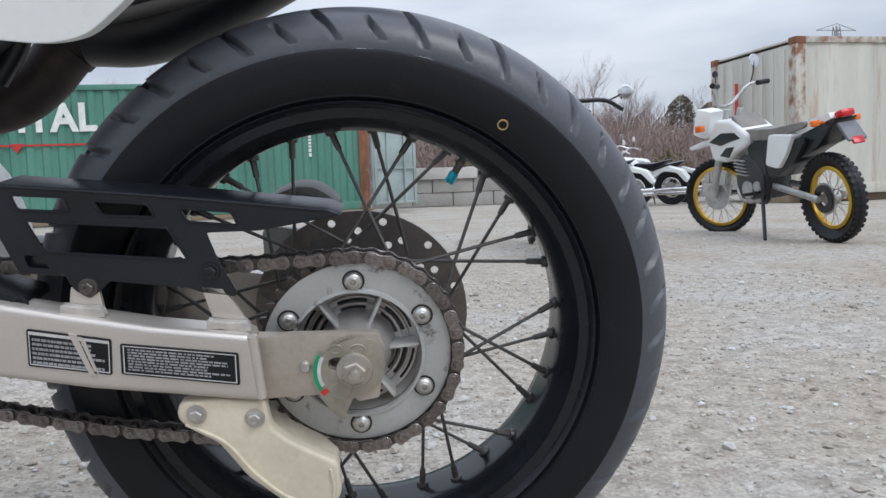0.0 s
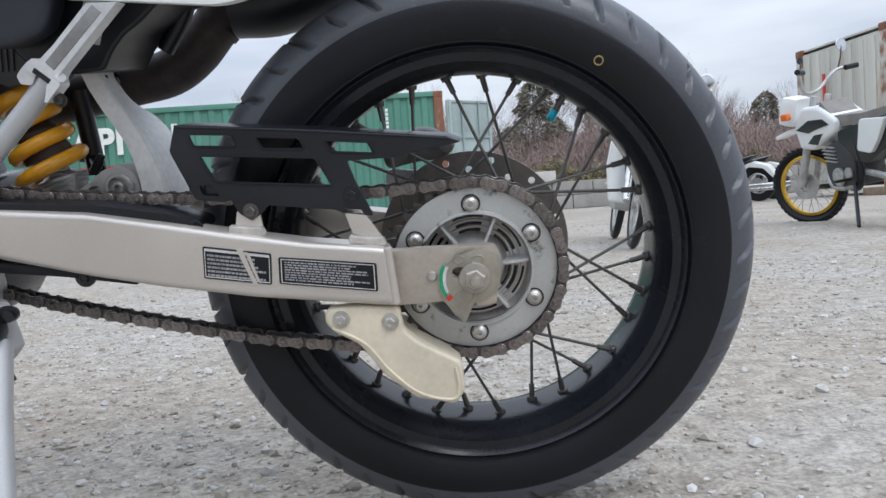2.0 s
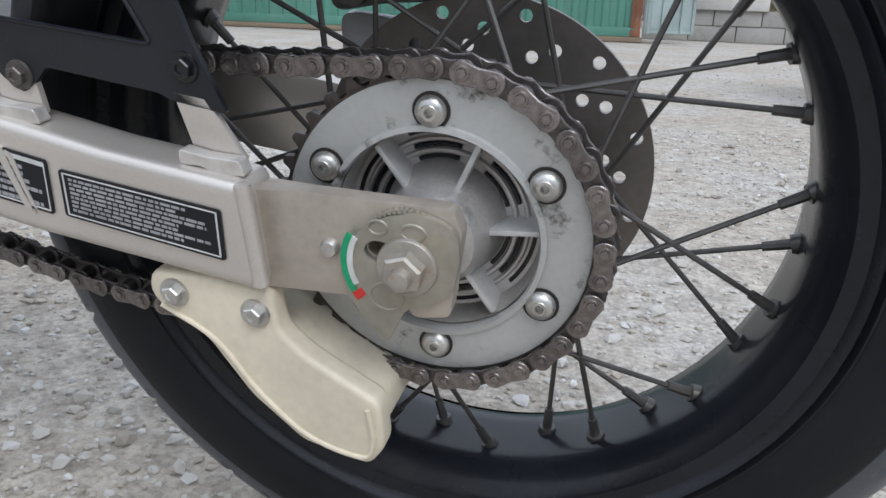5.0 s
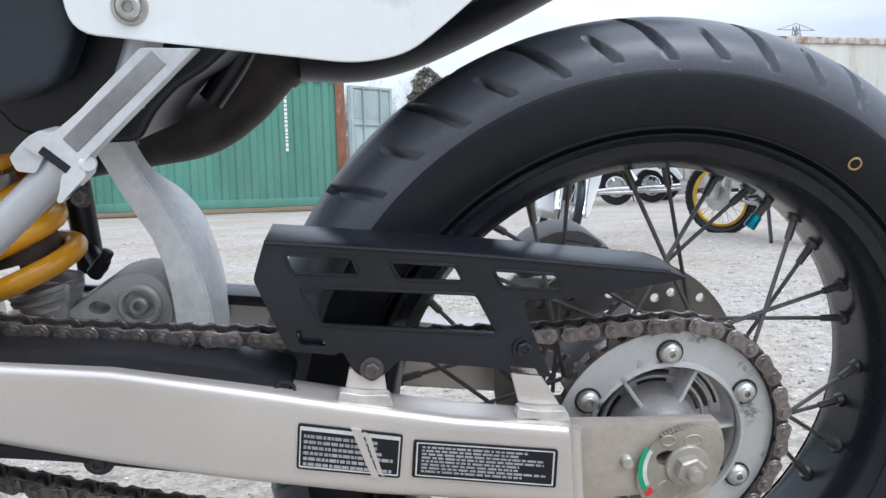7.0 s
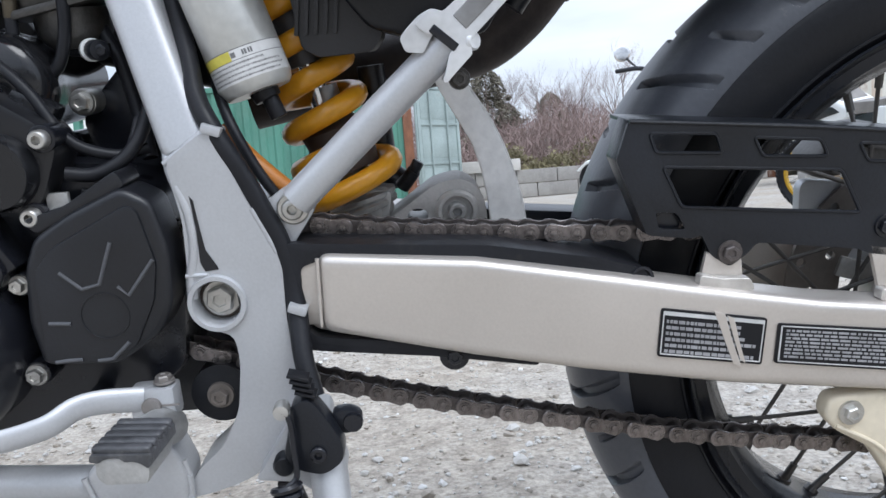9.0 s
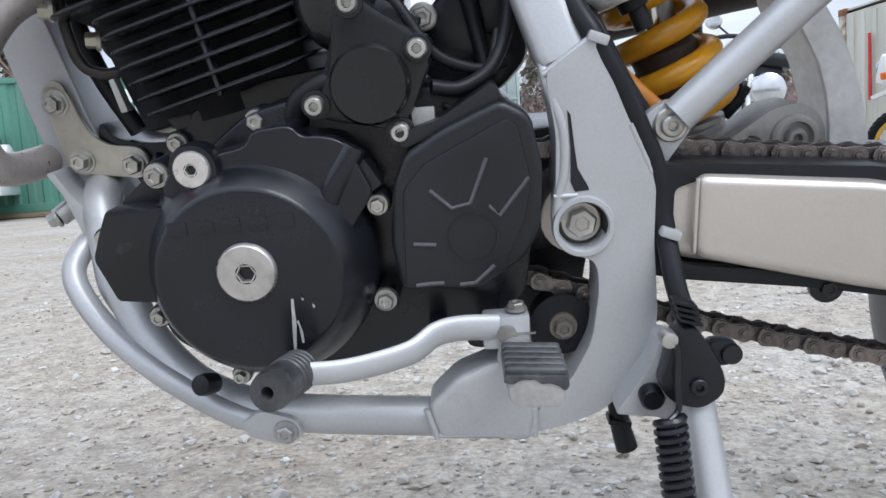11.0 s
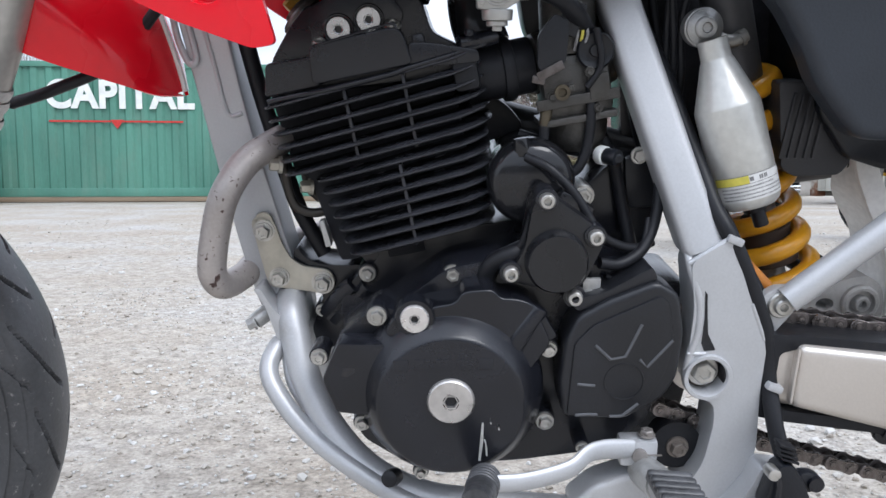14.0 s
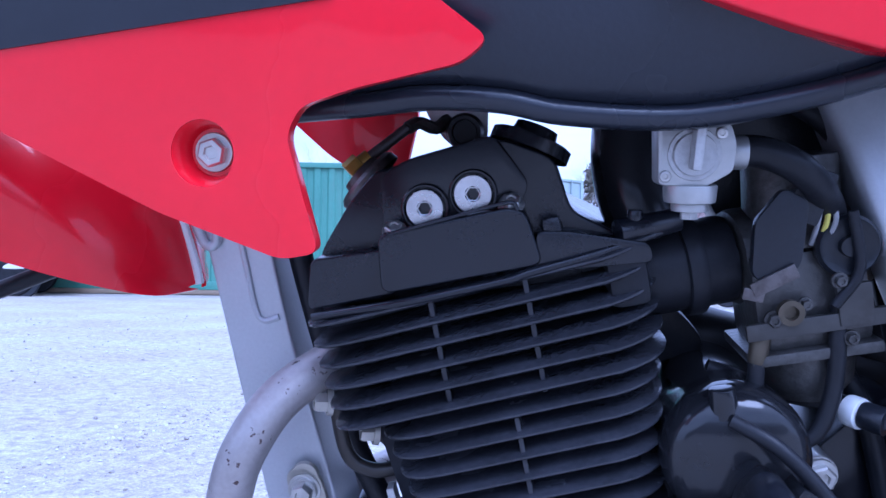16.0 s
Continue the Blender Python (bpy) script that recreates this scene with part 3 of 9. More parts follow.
AT = Matrix.Translation((0, 0.025, AXLE))
hub = B()
lathe(hub, (0, 0, AXLE), [(0.0, -0.062), (0.05, -0.060), (0.052, -0.034), (0.047, -0.030), (0.034, -0.012), (0.032, 0.010), (0.046, 0.014), (0.0615, 0.020), (0.0625, 0.0445), (0.0590, 0.0480),
                          (0.0575, 0.0440), (0.0562, 0.030), (0.050, 0.0285), (0.0490, 0.0305), (0.0475, 0.0305), (0.0465, 0.0285), (0.0435, 0.0285), (0.0425, 0.0305), (0.0405, 0.0305), (0.0395, 0.0285), (0.036, 0.0285), (0.034, 0.034), (0.032, 0.040), (0.0300, 0.052), (0.025, 0.062), (0.016, 0.066), (0.0, 0.066)], 72)
rear_wheel = part("rear_wheel", hub, mat("cast_alloy_hub", (0.52, 0.50, 0.485), 0.36, metal=0.6, scale=18, fine=400, bump=0.18, dark=0.7, dirt=(0.05, 0.045, 0.04), dirt_at=(0.6, 0.85), dirt_scale=30), bike, "spoked rear wheel with a ribbed cast hub")
for k in range(6):
    a = radians(5 + 60 * k)
    c, s = math.cos(a), math.sin(a)
    bm = B()
    rbox(bm, (0.0440 * c, -0.038, AXLE + 0.0440 * s), (0.028, 0.022, 0.0034), 0.0012, (0, -math.degrees(a), 0))
    part("hub_rib", bm, mat("bright_cast_rib", (0.62, 0.62, 0.61), 0.4, metal=0.4, scale=30, bump=0.1), rear_wheel)
    # Black arcs laid in the hub's grooves stand in for their shade.
    for r_ in (0.0530, 0.0450, 0.0378):
        bm = B()
        tube(bm, [(r_ * math.cos(a + radians(12 + 6 * j)), -0.0290, AXLE + r_ * math.sin(a + radians(12 + 6 * j))) for j in range(7)], 0.0014, 6, 1)
        part("hub_groove_shade", bm, BLACK_ENGINE, rear_wheel)
wall_bm, tread_bm = tyre_mesh(0.3125, 0.062, bead=0.2265)
rear_tyre = part("tyre", moved(wall_bm, AT), TYRE, rear_wheel, "black road tyre with smooth sidewalls")
part("tread", moved(tread_bm, AT), TREAD, rear_tyre, "scuffed grey tread, lightened for sky sheen, with swept grooves")
part("rim", moved(rim_mesh(), AT), RIM_BLACK, rear_wheel, "black painted spoked rim")


def spoke_mesh():
    """One spoke along z from the hub at the origin, with its nipple at the far end."""
    bm = B()
    cyl(bm, (0, 0, 0), (0, 0, 1), 0.0018, seg=8)
    return bm


def add_spokes(wheel, centre, lean=None):
    for i in range(32):
        th = radians(11.25 * i - 6)
        left = i % 2 == 1
        side = -1 if left else 1
        lead = -1 if i % 4 < 2 else 1
        hub_a = th + lead * radians(72)
        rh = 0.063 if left else 0.066
        p0 = Vector((rh * math.cos(hub_a), -0.030 if left else 0.034, rh * math.sin(hub_a))) + Vector(centre)
        p1 = Vector((0.2015 * math.cos(th), 0.025 + side * 0.008, 0.2015 * math.sin(th))) + Vector(centre)
        bm = B()
        cyl(bm, p0, p1, 0.0018, seg=8)
        d = (p1 - p0).normalized()
        cyl(bm, p1 - d * 0.021, p1 - d * 0.003, 0.0031, 0.0035, 8)
        cyl(bm, p1 - d * 0.005, p1 + d * 0.002, 0.0058, 0.0068, 10)
        part("spoke", bm, SPOKE, wheel)


add_spokes(rear_wheel, (0, 0, AXLE))
valve = B()
va = radians(57)
vd = Vector((math.cos(va), 0, math.sin(va)))
WHEEL_C = Vector((0, 0.025, AXLE))
cyl(valve, WHEEL_C + vd * 0.206, WHEEL_C + vd * 0.180, 0.0044, 0.0034, 12)
cyl(valve, WHEEL_C + vd * 0.196, WHEEL_C + vd * 0.193, 0.0058, seg=6)
part("valve_stem", valve, SPOKE, rear_wheel)
valve = B()
cyl(valve, WHEEL_C + vd * 0.184, WHEEL_C + vd * 0.172, 0.0046, 0.0052, 8, 0.0008)
part("valve_cap", valve, TEAL, rear_wheel, "teal anodised valve cap")
dot = B()
lathe(dot, (0.140, -0.0350, 0.508), [(0.0038, 0.0), (0.0038, 0.0014), (0.0050, 0.0014), (0.0052, 0.0)], 24, (-0.163, -0.956, -0.24))
part("paint_ring", dot, mat("yellow_paint_ring", (0.42, 0.30, 0.12), 0.6, scale=80, bump=0.0), rear_wheel)

# brake disc with drilled holes, far side of the wheel
disc = B()
holes = []
for i in range(24):
    a = 2 * math.pi * i / 24
    rr = 0.103 if i % 2 else 0.091
    holes.append(circle(rr * math.cos(a), AXLE + rr * math.sin(a), 0.0042, 10))
    if i % 2 == 0:
        holes.append(circle(0.0805 * math.cos(a + 0.13), AXLE + 0.0805 * math.sin(a + 0.13), 0.0042, 10))
prism(disc, circle(0, AXLE, 0.1125, 72), 0.060, 0.064, 0, holes + [circle(0, AXLE, 0.066, 40)])
part("brake_disc", disc, mat("brown_brake_disc", (0.22, 0.20, 0.185), 0.4, metal=0.75, scale=20, bump=0.05, stretch=(1, 1, 1)), rear_wheel, "drilled brake disc")
for k in range(5):
    a = radians(90 + 72 * k)
    bm = B()
    rbox(bm, (0.057 * math.cos(a), 0.060, AXLE + 0.057 * math.sin(a)), (0.03, 0.008, 0.018), 0.002, (0, -math.degrees(a), 0))
    part("disc_arm", bm, CAST, rear_wheel)
cal = B()
prism(cal, rounded([(-0.100, 0.420), (-0.082, 0.438), (-0.060, 0.446), (-0.040, 0.445), (-0.022, 0.433), (-0.014, 0.420), (-0.030, 0.410), (-0.062, 0.408), (-0.095, 0.402)], 0.008), 0.045, 0.092, 0.006)
cyl(cal, (-0.080, 0.040, 0.420), (-0.080, 0.09, 0.420), 0.013, seg=20, bevel=0.002)
rbox(cal, (-0.046, 0.043, 0.430), (0.026, 0.008, 0.010), 0.002, (0, 12, 0))
cyl(cal, (-0.024, 0.040, 0.424), (-0.022, 0.07, 0.424), 0.0075, seg=14, bevel=0.001)
part("brake_caliper", cal, mat("dull_grey_caliper", (0.13, 0.125, 0.12), 0.5, metal=0.4, scale=30, fine=300, bump=0.2), bike, "dusty grey brake caliper")
carrier = B()
prism(carrier, rounded([(-0.10, 0.40), (-0.03, 0.392), (0.01, 0.33), (0.01, 0.29), (-0.02, 0.28), (-0.10, 0.36)], 0.01), 0.068, 0.080, 0.002)
part("caliper_bracket", carrier, SILVER, bike)

# sprocket
spk = B()
teeth = []
for i in range(37):
    for da, r in ((-0.30, 0.0895), (-0.14, 0.0945), (0.0, 0.0952), (0.14, 0.0945), (0.30, 0.0895), (0.5, 0.0880)):
        a = 2 * math.pi * (i + da) / 37 + 0.03
        teeth.append((r * math.cos(a), AXLE + r * math.sin(a)))
prism(spk, circle(0, AXLE, 0.0872, 96), -0.0530, -0.0470, 0.0008, [circle(0, AXLE, 0.0600, 72)])
lathe(spk, (0, -0.0530, AXLE), [(0.0635, 0.0), (0.0630, 0.0025), (0.0600, 0.0030), (0.0590, 0.0)], 72)
sprocket = part("rear_sprocket", spk, WORN_STEEL, bike, "grey chain sprocket stained with black grease")
for k in range(6):
    a = radians(30 + 60 * k)
    bm = B()
    x, z = 0.0705 * math.cos(a), AXLE + 0.0705 * math.sin(a)
    # Dark ring paints the shadow round the bolt's washer.
    lathe(bm, (x, -0.0530, z), [(0.0102, 0), (0.0102, 0.0010), (0.0086, 0.0010)], 24)
    part("bolt_shadow_ring", bm, CHAIN_DARK, sprocket)
    bm = B()
    lathe(bm, (x, -0.0540, z), [(0.0086, 0), (0.0082, 0.0022), (0.0066, 0.0042), (0.0040, 0.0050)], 24)
    socket_bolt(bm, x, -0.0540, z, 0.0052, 0.0052)
    part("sprocket_bolt", bm, ZINC, sprocket)
bm = B()
prism(bm, teeth, -0.0524, -0.0476, 0.0, [circle(0, AXLE, 0.0860, 72)])
part("tooth_ring", bm, mat("greasy_worn_teeth", (0.10, 0.085, 0.078), 0.42, metal=0.6, scale=60, bump=0.15, dark=0.5, light=1.5, dirt=(0.025, 0.02, 0.018), dirt_at=(0.5, 0.7), dirt_scale=60), sprocket, "greasy dark sprocket teeth")
tooth_grime = B()
lathe(tooth_grime, (0, -0.0500, AXLE), [(0.0885, -0.0026), (0.0900, -0.001), (0.0900, 0.001), (0.0885, 0.0026)], 72)
part("grease_ring", tooth_grime, CHAIN_DARK, sprocket)

# chain: links on a path round both sprockets
PITCH = 0.015875


def chain_path():
    pts = [(-0.600, 0.4235), (-0.545, 0.4245), (-0.491, 0.4200), (-0.420, 0.4105), (-0.295, 0.3995), (-0.200, 0.3940), (-0.100, 0.3925), (-0.050, 0.3945)]
    top = [tuple(v) for v in spline([(x, 0, z) for x, z in pts], 8)]
    line = [(v[0], v[2]) for v in top]
    r = 0.0936
    for d in range(88, -112, -2):
        line.append((r * math.cos(radians(d)), AXLE + r * math.sin(radians(d))))
    low = [(-0.075, 0.2170), (-0.143, 0.2265), (-0.230, 0.2395), (-0.327, 0.2610), (-0.421, 0.2840), (-0.484, 0.3020), (-0.530, 0.3180), (-0.576, 0.3350), (-0.612, 0.3480)]
    line += [(v[0], v[2]) for v in spline([(x, 0, z) for x, z in low], 8)]
    for d in range(-80, -280, -6):
        line.append((-0.622 + 0.034 * math.cos(radians(d)), 0.386 + 0.034 * math.sin(radians(d))))
    return [Vector(p) for p in line]


def walk_chain(line):
    """Pin places at equal steps along the line."""
    pins, here, i = [line[0]], line[0], 1
    while i < len(line):
        if (line[i] - here).length < PITCH:
            i += 1
            continue
        a = line[i - 1] if (line[i - 1] - here).length < PITCH else here
        lo, hi = 0.0, 1.0
        for _ in range(24):
            mid = (lo + hi) / 2
            if (a.lerp(line[i], mid) - here).length < PITCH:
                lo = mid
            else:
                hi = mid
        here = a.lerp(line[i], hi)
        pins.append(here)
    return pins


def link_plate(bm, y0, y1, r):
    o = []
    for sx in (1, -1):
        for k in range(9):
            a = radians(-75 + 150 * k / 8)
            o.append((sx * (PITCH / 2 + r * math.cos(a)), sx * r * math.sin(a)))
    n = len(o)
    waist = [o[i] for i in range(n // 2)] + [(0.0, r * 0.74)] + [o[i] for i in range(n // 2, n)] + [(0.0, -r * 0.74)]
    prism(bm, waist, y0, y1, 0.0004, segments=1)


def outer_link():
    bm = B()
    link_plate(bm, -0.0090, -0.0068, 0.0066)
    link_plate(bm, 0.0066, 0.0086, 0.0071)
    for sx in (-1, 1):
        cyl(bm, (sx * PITCH / 2, -0.0106, 0), (sx * PITCH / 2, 0.0098, 0), 0.0026, seg=10, bevel=0.0005)
        lathe(bm, (sx * PITCH / 2, -0.0090, 0), [(0.0043, 0), (0.0039, 0.0007), (0.0029, 0.0007)], 12)
    return bm


def inner_link():
    bm = B()
    link_plate(bm, -0.0060, -0.0042, 0.0064)
    link_plate(bm, 0.0042, 0.0062, 0.0074)
    return bm


def build_chain():
    pins = walk_chain(chain_path())
    rollers = B()
    for p in pins:
        cyl(rollers, (p.x, -0.050 - 0.0042, p.y), (p.x, -0.050 + 0.0042, p.y), 0.0050, seg=10)
    chain = part("drive_chain", rollers, CHAIN_DARK, bike, "oily brown steel drive chain")
    shared = {}
    for i in range(len(pins) - 1):
        a, b = pins[i], pins[i + 1]
        name = "outer_link" if i % 2 else "inner_link"
        if name not in shared:
            shared[name] = part(name, outer_link() if i % 2 else inner_link(), CHAIN if i % 2 else CHAIN_INNER, chain)
            ob = shared[name]
        else:
            ob = new(name, shared[name].data)
            ob.parent = chain
        mid = (a + b) / 2
        ob.matrix_basis = pose(mid.x, -0.050, mid.y, 0, -math.degrees(math.atan2(b.y - a.y, b.x - a.x)), 0)


build_chain()

# swing arm
slide_y = lambda co: Vector((co.x, co.y - (co.x + 0.09) * 0.030, co.z))
arm = B()
prism(arm, ([(-0.488, 0.4090), (-0.387, 0.3985), (-0.297, 0.3805), (-0.242, 0.3690), (-0.166, 0.3545), (-0.084, 0.3440), (-0.080, 0.2825), (-0.223, 0.3000), (-0.319, 0.3170), (-0.392, 0.3325), (-0.490, 0.3570)]),
      -0.1065, -0.072, 0.0085, warp=slide_y, segments=5)
prism(arm, rounded([(-0.540, 0.405), (-0.480, 0.4085), (-0.480, 0.358), (-0.540, 0.362)], 0.006), -0.086, -0.060, 0.005)
cyl(arm, (-0.556, -0.066, 0.381), (-0.556, 0.10, 0.381), 0.024, seg=24, bevel=0.002)
prism(arm, [(-0.488, 0.409), (-0.387, 0.3985), (-0.242, 0.369), (-0.084, 0.344), (-0.08, 0.2825), (-0.223, 0.30), (-0.392, 0.3325), (-0.49, 0.357)], 0.078, 0.108, 0.004)
prism(arm, rounded([(-0.50, 0.405), (-0.40, 0.395), (-0.40, 0.335), (-0.50, 0.355)], 0.01), -0.08, 0.085, 0.004)
swing = part("swingarm", arm, CHAMPAGNE, bike, "champagne alloy box-section swingarm")
BRIGHT_WELD = mat("bright_weld", (0.66, 0.63, 0.59), 0.38, metal=0.5, scale=60, bump=0.3)
for k, (p0, p1, r) in enumerate((((-0.0850, -0.1030, 0.3435), (-0.0810, -0.1030, 0.2835), 0.0046), ((-0.488, -0.0935, 0.407), (-0.490, -0.0935, 0.359), 0.0013),
                                 ((-0.241, -0.0930, 0.3718), (-0.211, -0.0930, 0.3663), 0.0026), ((-0.121, -0.0940, 0.3530), (-0.090, -0.0940, 0.3480), 0.0026))):
    if k < 2:
        part("weld_bead", seam(p0, p1, r, 6, k), CHAMPAGNE, swing)
        continue
    bm = B()
    (xa, ya, za), (xb, _, zb) = p0, p1
    prism(bm, rounded([(xa - 0.002, za + 0.004), (xa * 0.6 + xb * 0.4, za * 0.6 + zb * 0.4 + 0.003), (xb + 0.001, zb + 0.005), (xb + 0.004, zb - 0.003), (xa * 0.4 + xb * 0.6, za * 0.4 + zb * 0.6 - 0.005), (xa * 0.7 + xb * 0.3, za * 0.7 + zb * 0.3 - 0.003), (xa - 0.003, za - 0.004)], 0.002), ya - 0.0030, ya + 0.006, 0.0018, segments=3)
    part("weld_bead", bm, BRIGHT_WELD, swing)
for o, y0, y1 in (([(-0.236, 0.388), (-0.213, 0.386), (-0.211, 0.366), (-0.240, 0.370)], -0.0865, -0.082), ([(-0.128, 0.385), (-0.109, 0.382), (-0.090, 0.350), (-0.120, 0.354)], -0.0875, -0.083)):
    bm = B()
    prism(bm, o, y0, y1, 0.001)
    part("guard_bracket", bm, CHAMPAGNE, swing)
ADJ = Matrix.Translation((-0.003, 0.016, -0.0083))
plate = B()
prism(plate, rounded([(-0.086, 0.341), (-0.052, 0.3425), (0.024, 0.3405), (0.029, 0.329), (0.022, 0.280), (0.003, 0.277), (-0.003, 0.286), (-0.086, 0.284)], 0.003, 3), -0.1085, -0.098, 0.0012,
      [circle(-0.0135, 0.3157, 0.0075, 14, 0.0055)])
prism(plate, rounded([(-0.086, 0.341), (0.024, 0.335), (0.022, 0.285), (-0.086, 0.284)], 0.003), -0.0965, -0.090, 0.001)
part("axle_plate", moved(plate, Matrix.Translation((-0.002, 0.0155, -0.004))), mat("dusty_tan_steel_plate", (0.50, 0.445, 0.385), 0.46, metal=0.5, scale=12, bump=0.06, dirt=(0.30, 0.25, 0.2), dirt_at=(0.55, 0.9), dirt_scale=18), swing)
snail = B()
prism(snail, rounded([(0.008, 0.3435), (-0.008, 0.340), (-0.022, 0.3310), (-0.0305, 0.3200), (-0.0345, 0.3080), (-0.0315, 0.2940), (-0.022, 0.2780), (-0.0105, 0.2655), (0.0005, 0.2880), (0.014, 0.2920),
                      (0.026, 0.3010), (0.0300, 0.3200), (0.0285, 0.3340), (0.020, 0.3400)], 0.004, 3), -0.1135, -0.1095, 0.0006,
      [circle(-0.0125, 0.3200, 0.0080, 16, 0.0060)])
for cx_, cz_, rx_, rz_ in ((0.006, 0.3325, 0.0062, 0.0042), (-0.0095, 0.2945, 0.0092, 0.0078), (-0.0125, 0.3335, 0.0050, 0.0038)):
    tube(snail, [(x, -0.1135, z) for x, z in circle(cx_, cz_, rx_, 20, rz_)] + [(cx_ + rx_, -0.1135, cz_)], 0.0009, 6, 1)
for k in range(16):
    a = radians(42 + k * 6)
    cyl(snail, (0.002 + 0.0265 * math.cos(a), -0.1115 + 0.002, 0.317 + 0.0262 * math.sin(a)), (0.002 + 0.0265 * math.cos(a), -0.1132, 0.317 + 0.0262 * math.sin(a)), 0.0014, seg=6)
cam_part = part("chain_adjuster", moved(snail, ADJ), mat("stained_zinc_plate", (0.40, 0.375, 0.315), 0.45, metal=0.55, scale=25, bump=0.1, dark=0.75, dirt=(0.34, 0.25, 0.14), dirt_at=(0.5, 0.85), dirt_scale=30), bike, "stained snail-cam chain adjuster")


def arc_band(bm, cx, cz, r0, r1, a0, a1, y0, y1, n=14):
    o = [(cx + r1 * math.cos(radians(a0 + (a1 - a0) * i / n)), cz + r1 * math.sin(radians(a0 + (a1 - a0) * i / n))) for i in range(n + 1)]
    o += [(cx + r0 * math.cos(radians(a1 - (a1 - a0) * i / n)), cz + r0 * math.sin(radians(a1 - (a1 - a0) * i / n))) for i in range(n + 1)]
    prism(bm, o, y0, y1, 0)


for r0, r1, a0, a1, m in ((0.0300, 0.0335, 150, 212, LABEL_GREEN), (0.0270, 0.0300, 150, 206, LABEL_WHITE), (0.0275, 0.0335, 212, 221, LABEL_RED)):
    bm = B()
    arc_band(bm, 0.000, 0.3125, r0, r1, a0, a1, -0.1142, -0.1132)
    part("wear_scale", moved(bm, ADJ), m, cam_part)
nut = B()
cyl(nut, (0.0025, -0.1135, 0.3135), (0.0025, -0.1165, 0.3135), 0.0165, 0.0155, 28, 0.0006)
hex_bolt(nut, 0.0025, -0.1165, 0.3135, 0.0112, 0.0085, 0)
cyl(nut, (0.003, -0.124, 0.313), (0.003, -0.130, 0.313), 0.0060, 0.0052, 16, 0.0008)
part("axle_nut", moved(nut, ADJ), mat("stained_axle_nut", (0.46, 0.43, 0.385), 0.4, metal=0.7, scale=50, bump=0.1, dirt=(0.30, 0.20, 0.12), dirt_at=(0.55, 0.8), dirt_scale=50), cam_part)
pin = B()
lathe(pin, (-0.0405, -0.1085, 0.3175), [(0.0052, 0), (0.0052, 0.003), (0.004, 0.0052), (0, 0.0056)], 16)
part("stop_pin", moved(pin, ADJ), ZINC, swing)


def label_plate(name, corners, rows, y, note, seed, white_top=False):
    """A black warning label on the arm with unreadable rows of print as bars."""
    tl, tr, br, bl = [Vector(c) for c in corners]
    yy = lambda x: y - (x + 0.09) * 0.030
    at = lambda u, v: tl.lerp(tr, u).lerp(bl.lerp(br, u), v)
    warp = lambda co: Vector((co.x, co.y - (co.x + 0.09) * 0.030, co.z))
    bm = B()
    prism(bm, rounded([tuple(at(0, 0)), tuple(at(1, 0)), tuple(at(1, 1)), tuple(at(0, 1))], 0.002), y - 0.0006, y + 0.002, 0, warp=warp)
    ob = part(name, bm, LABEL_BLACK, swing, note)
    bm = B()
    g, g2 = 0.022, 0.05
    for a, b, c, d in (((g, g2), (1 - g, g2), (1 - g, g2 + 0.025), (g, g2 + 0.025)), ((g, 1 - g2 - 0.025), (1 - g, 1 - g2 - 0.025), (1 - g, 1 - g2), (g, 1 - g2)),
                       ((g, g2), (g + 0.01, g2), (g + 0.01, 1 - g2), (g, 1 - g2)), ((1 - g - 0.01, g2), (1 - g, g2), (1 - g, 1 - g2), (1 - g - 0.01, 1 - g2))):
        prism(bm, [tuple(at(*q)) for q in (a, b, c, d)], y - 0.0009, y, 0, warp=warp)
    if white_top:
        prism(bm, [tuple(at(*q)) for q in ((0.03, 0.07), (0.97, 0.07), (0.97, 0.13), (0.03, 0.13))], y - 0.0009, y, 0, warp=warp)
    part("border", bm, LABEL_WHITE, ob)
    rng = random.Random(seed)
    bm = B()
    for i in range(rows):
        v = 0.14 + 0.74 * i / rows + (0.08 if white_top else 0)
        u = 0.06
        end = rng.uniform(0.72, 0.93)
        while u < end and v < 0.9:
            w = rng.uniform(0.015, 0.07)
            prism(bm, [tuple(at(*q)) for q in ((u, v), (min(u + w, end), v), (min(u + w, end), v + 0.40 / rows), (u, v + 0.40 / rows))], y - 0.0009, y, 0, warp=warp)
            u += w + rng.uniform(0.008, 0.014)
    part("print", bm, LABEL_GREY, ob)
    return ob


lab1 = label_plate("tyre_label", ((-0.2705, 0.3580), (-0.2020, 0.3460), (-0.2050, 0.3140), (-0.2735, 0.3250)), 6, -0.1071, "scratched black tyre label with worn print", 4, True)
label_plate("chain_label", ((-0.1950, 0.3420), (-0.0970, 0.3295), (-0.0980, 0.3005), (-0.1970, 0.3145)), 8, -0.1071, "black warning label with rows of small print", 7)
bm = B()
for x0, x1, z0, z1, w in ((-0.2330, -0.2215, 0.3530, 0.3130, 0.0034), (-0.2260, -0.2180, 0.3500, 0.3160, 0.0022)):
    prism(bm, [(x0 - w, z0), (x0 + w, z0 - 0.002), ((x0 + x1) / 2 + w * 0.7, (z0 + z1) / 2), (x1 + w, z1), (x1 - w * 0.6, z1 + 0.003), ((x0 + x1) / 2 - w, (z0 + z1) / 2 + 0.003)], -0.1083, -0.106, 0, warp=slide_y)
part("scrape", bm, CHAMPAGNE, lab1, "bare scrape across the label")

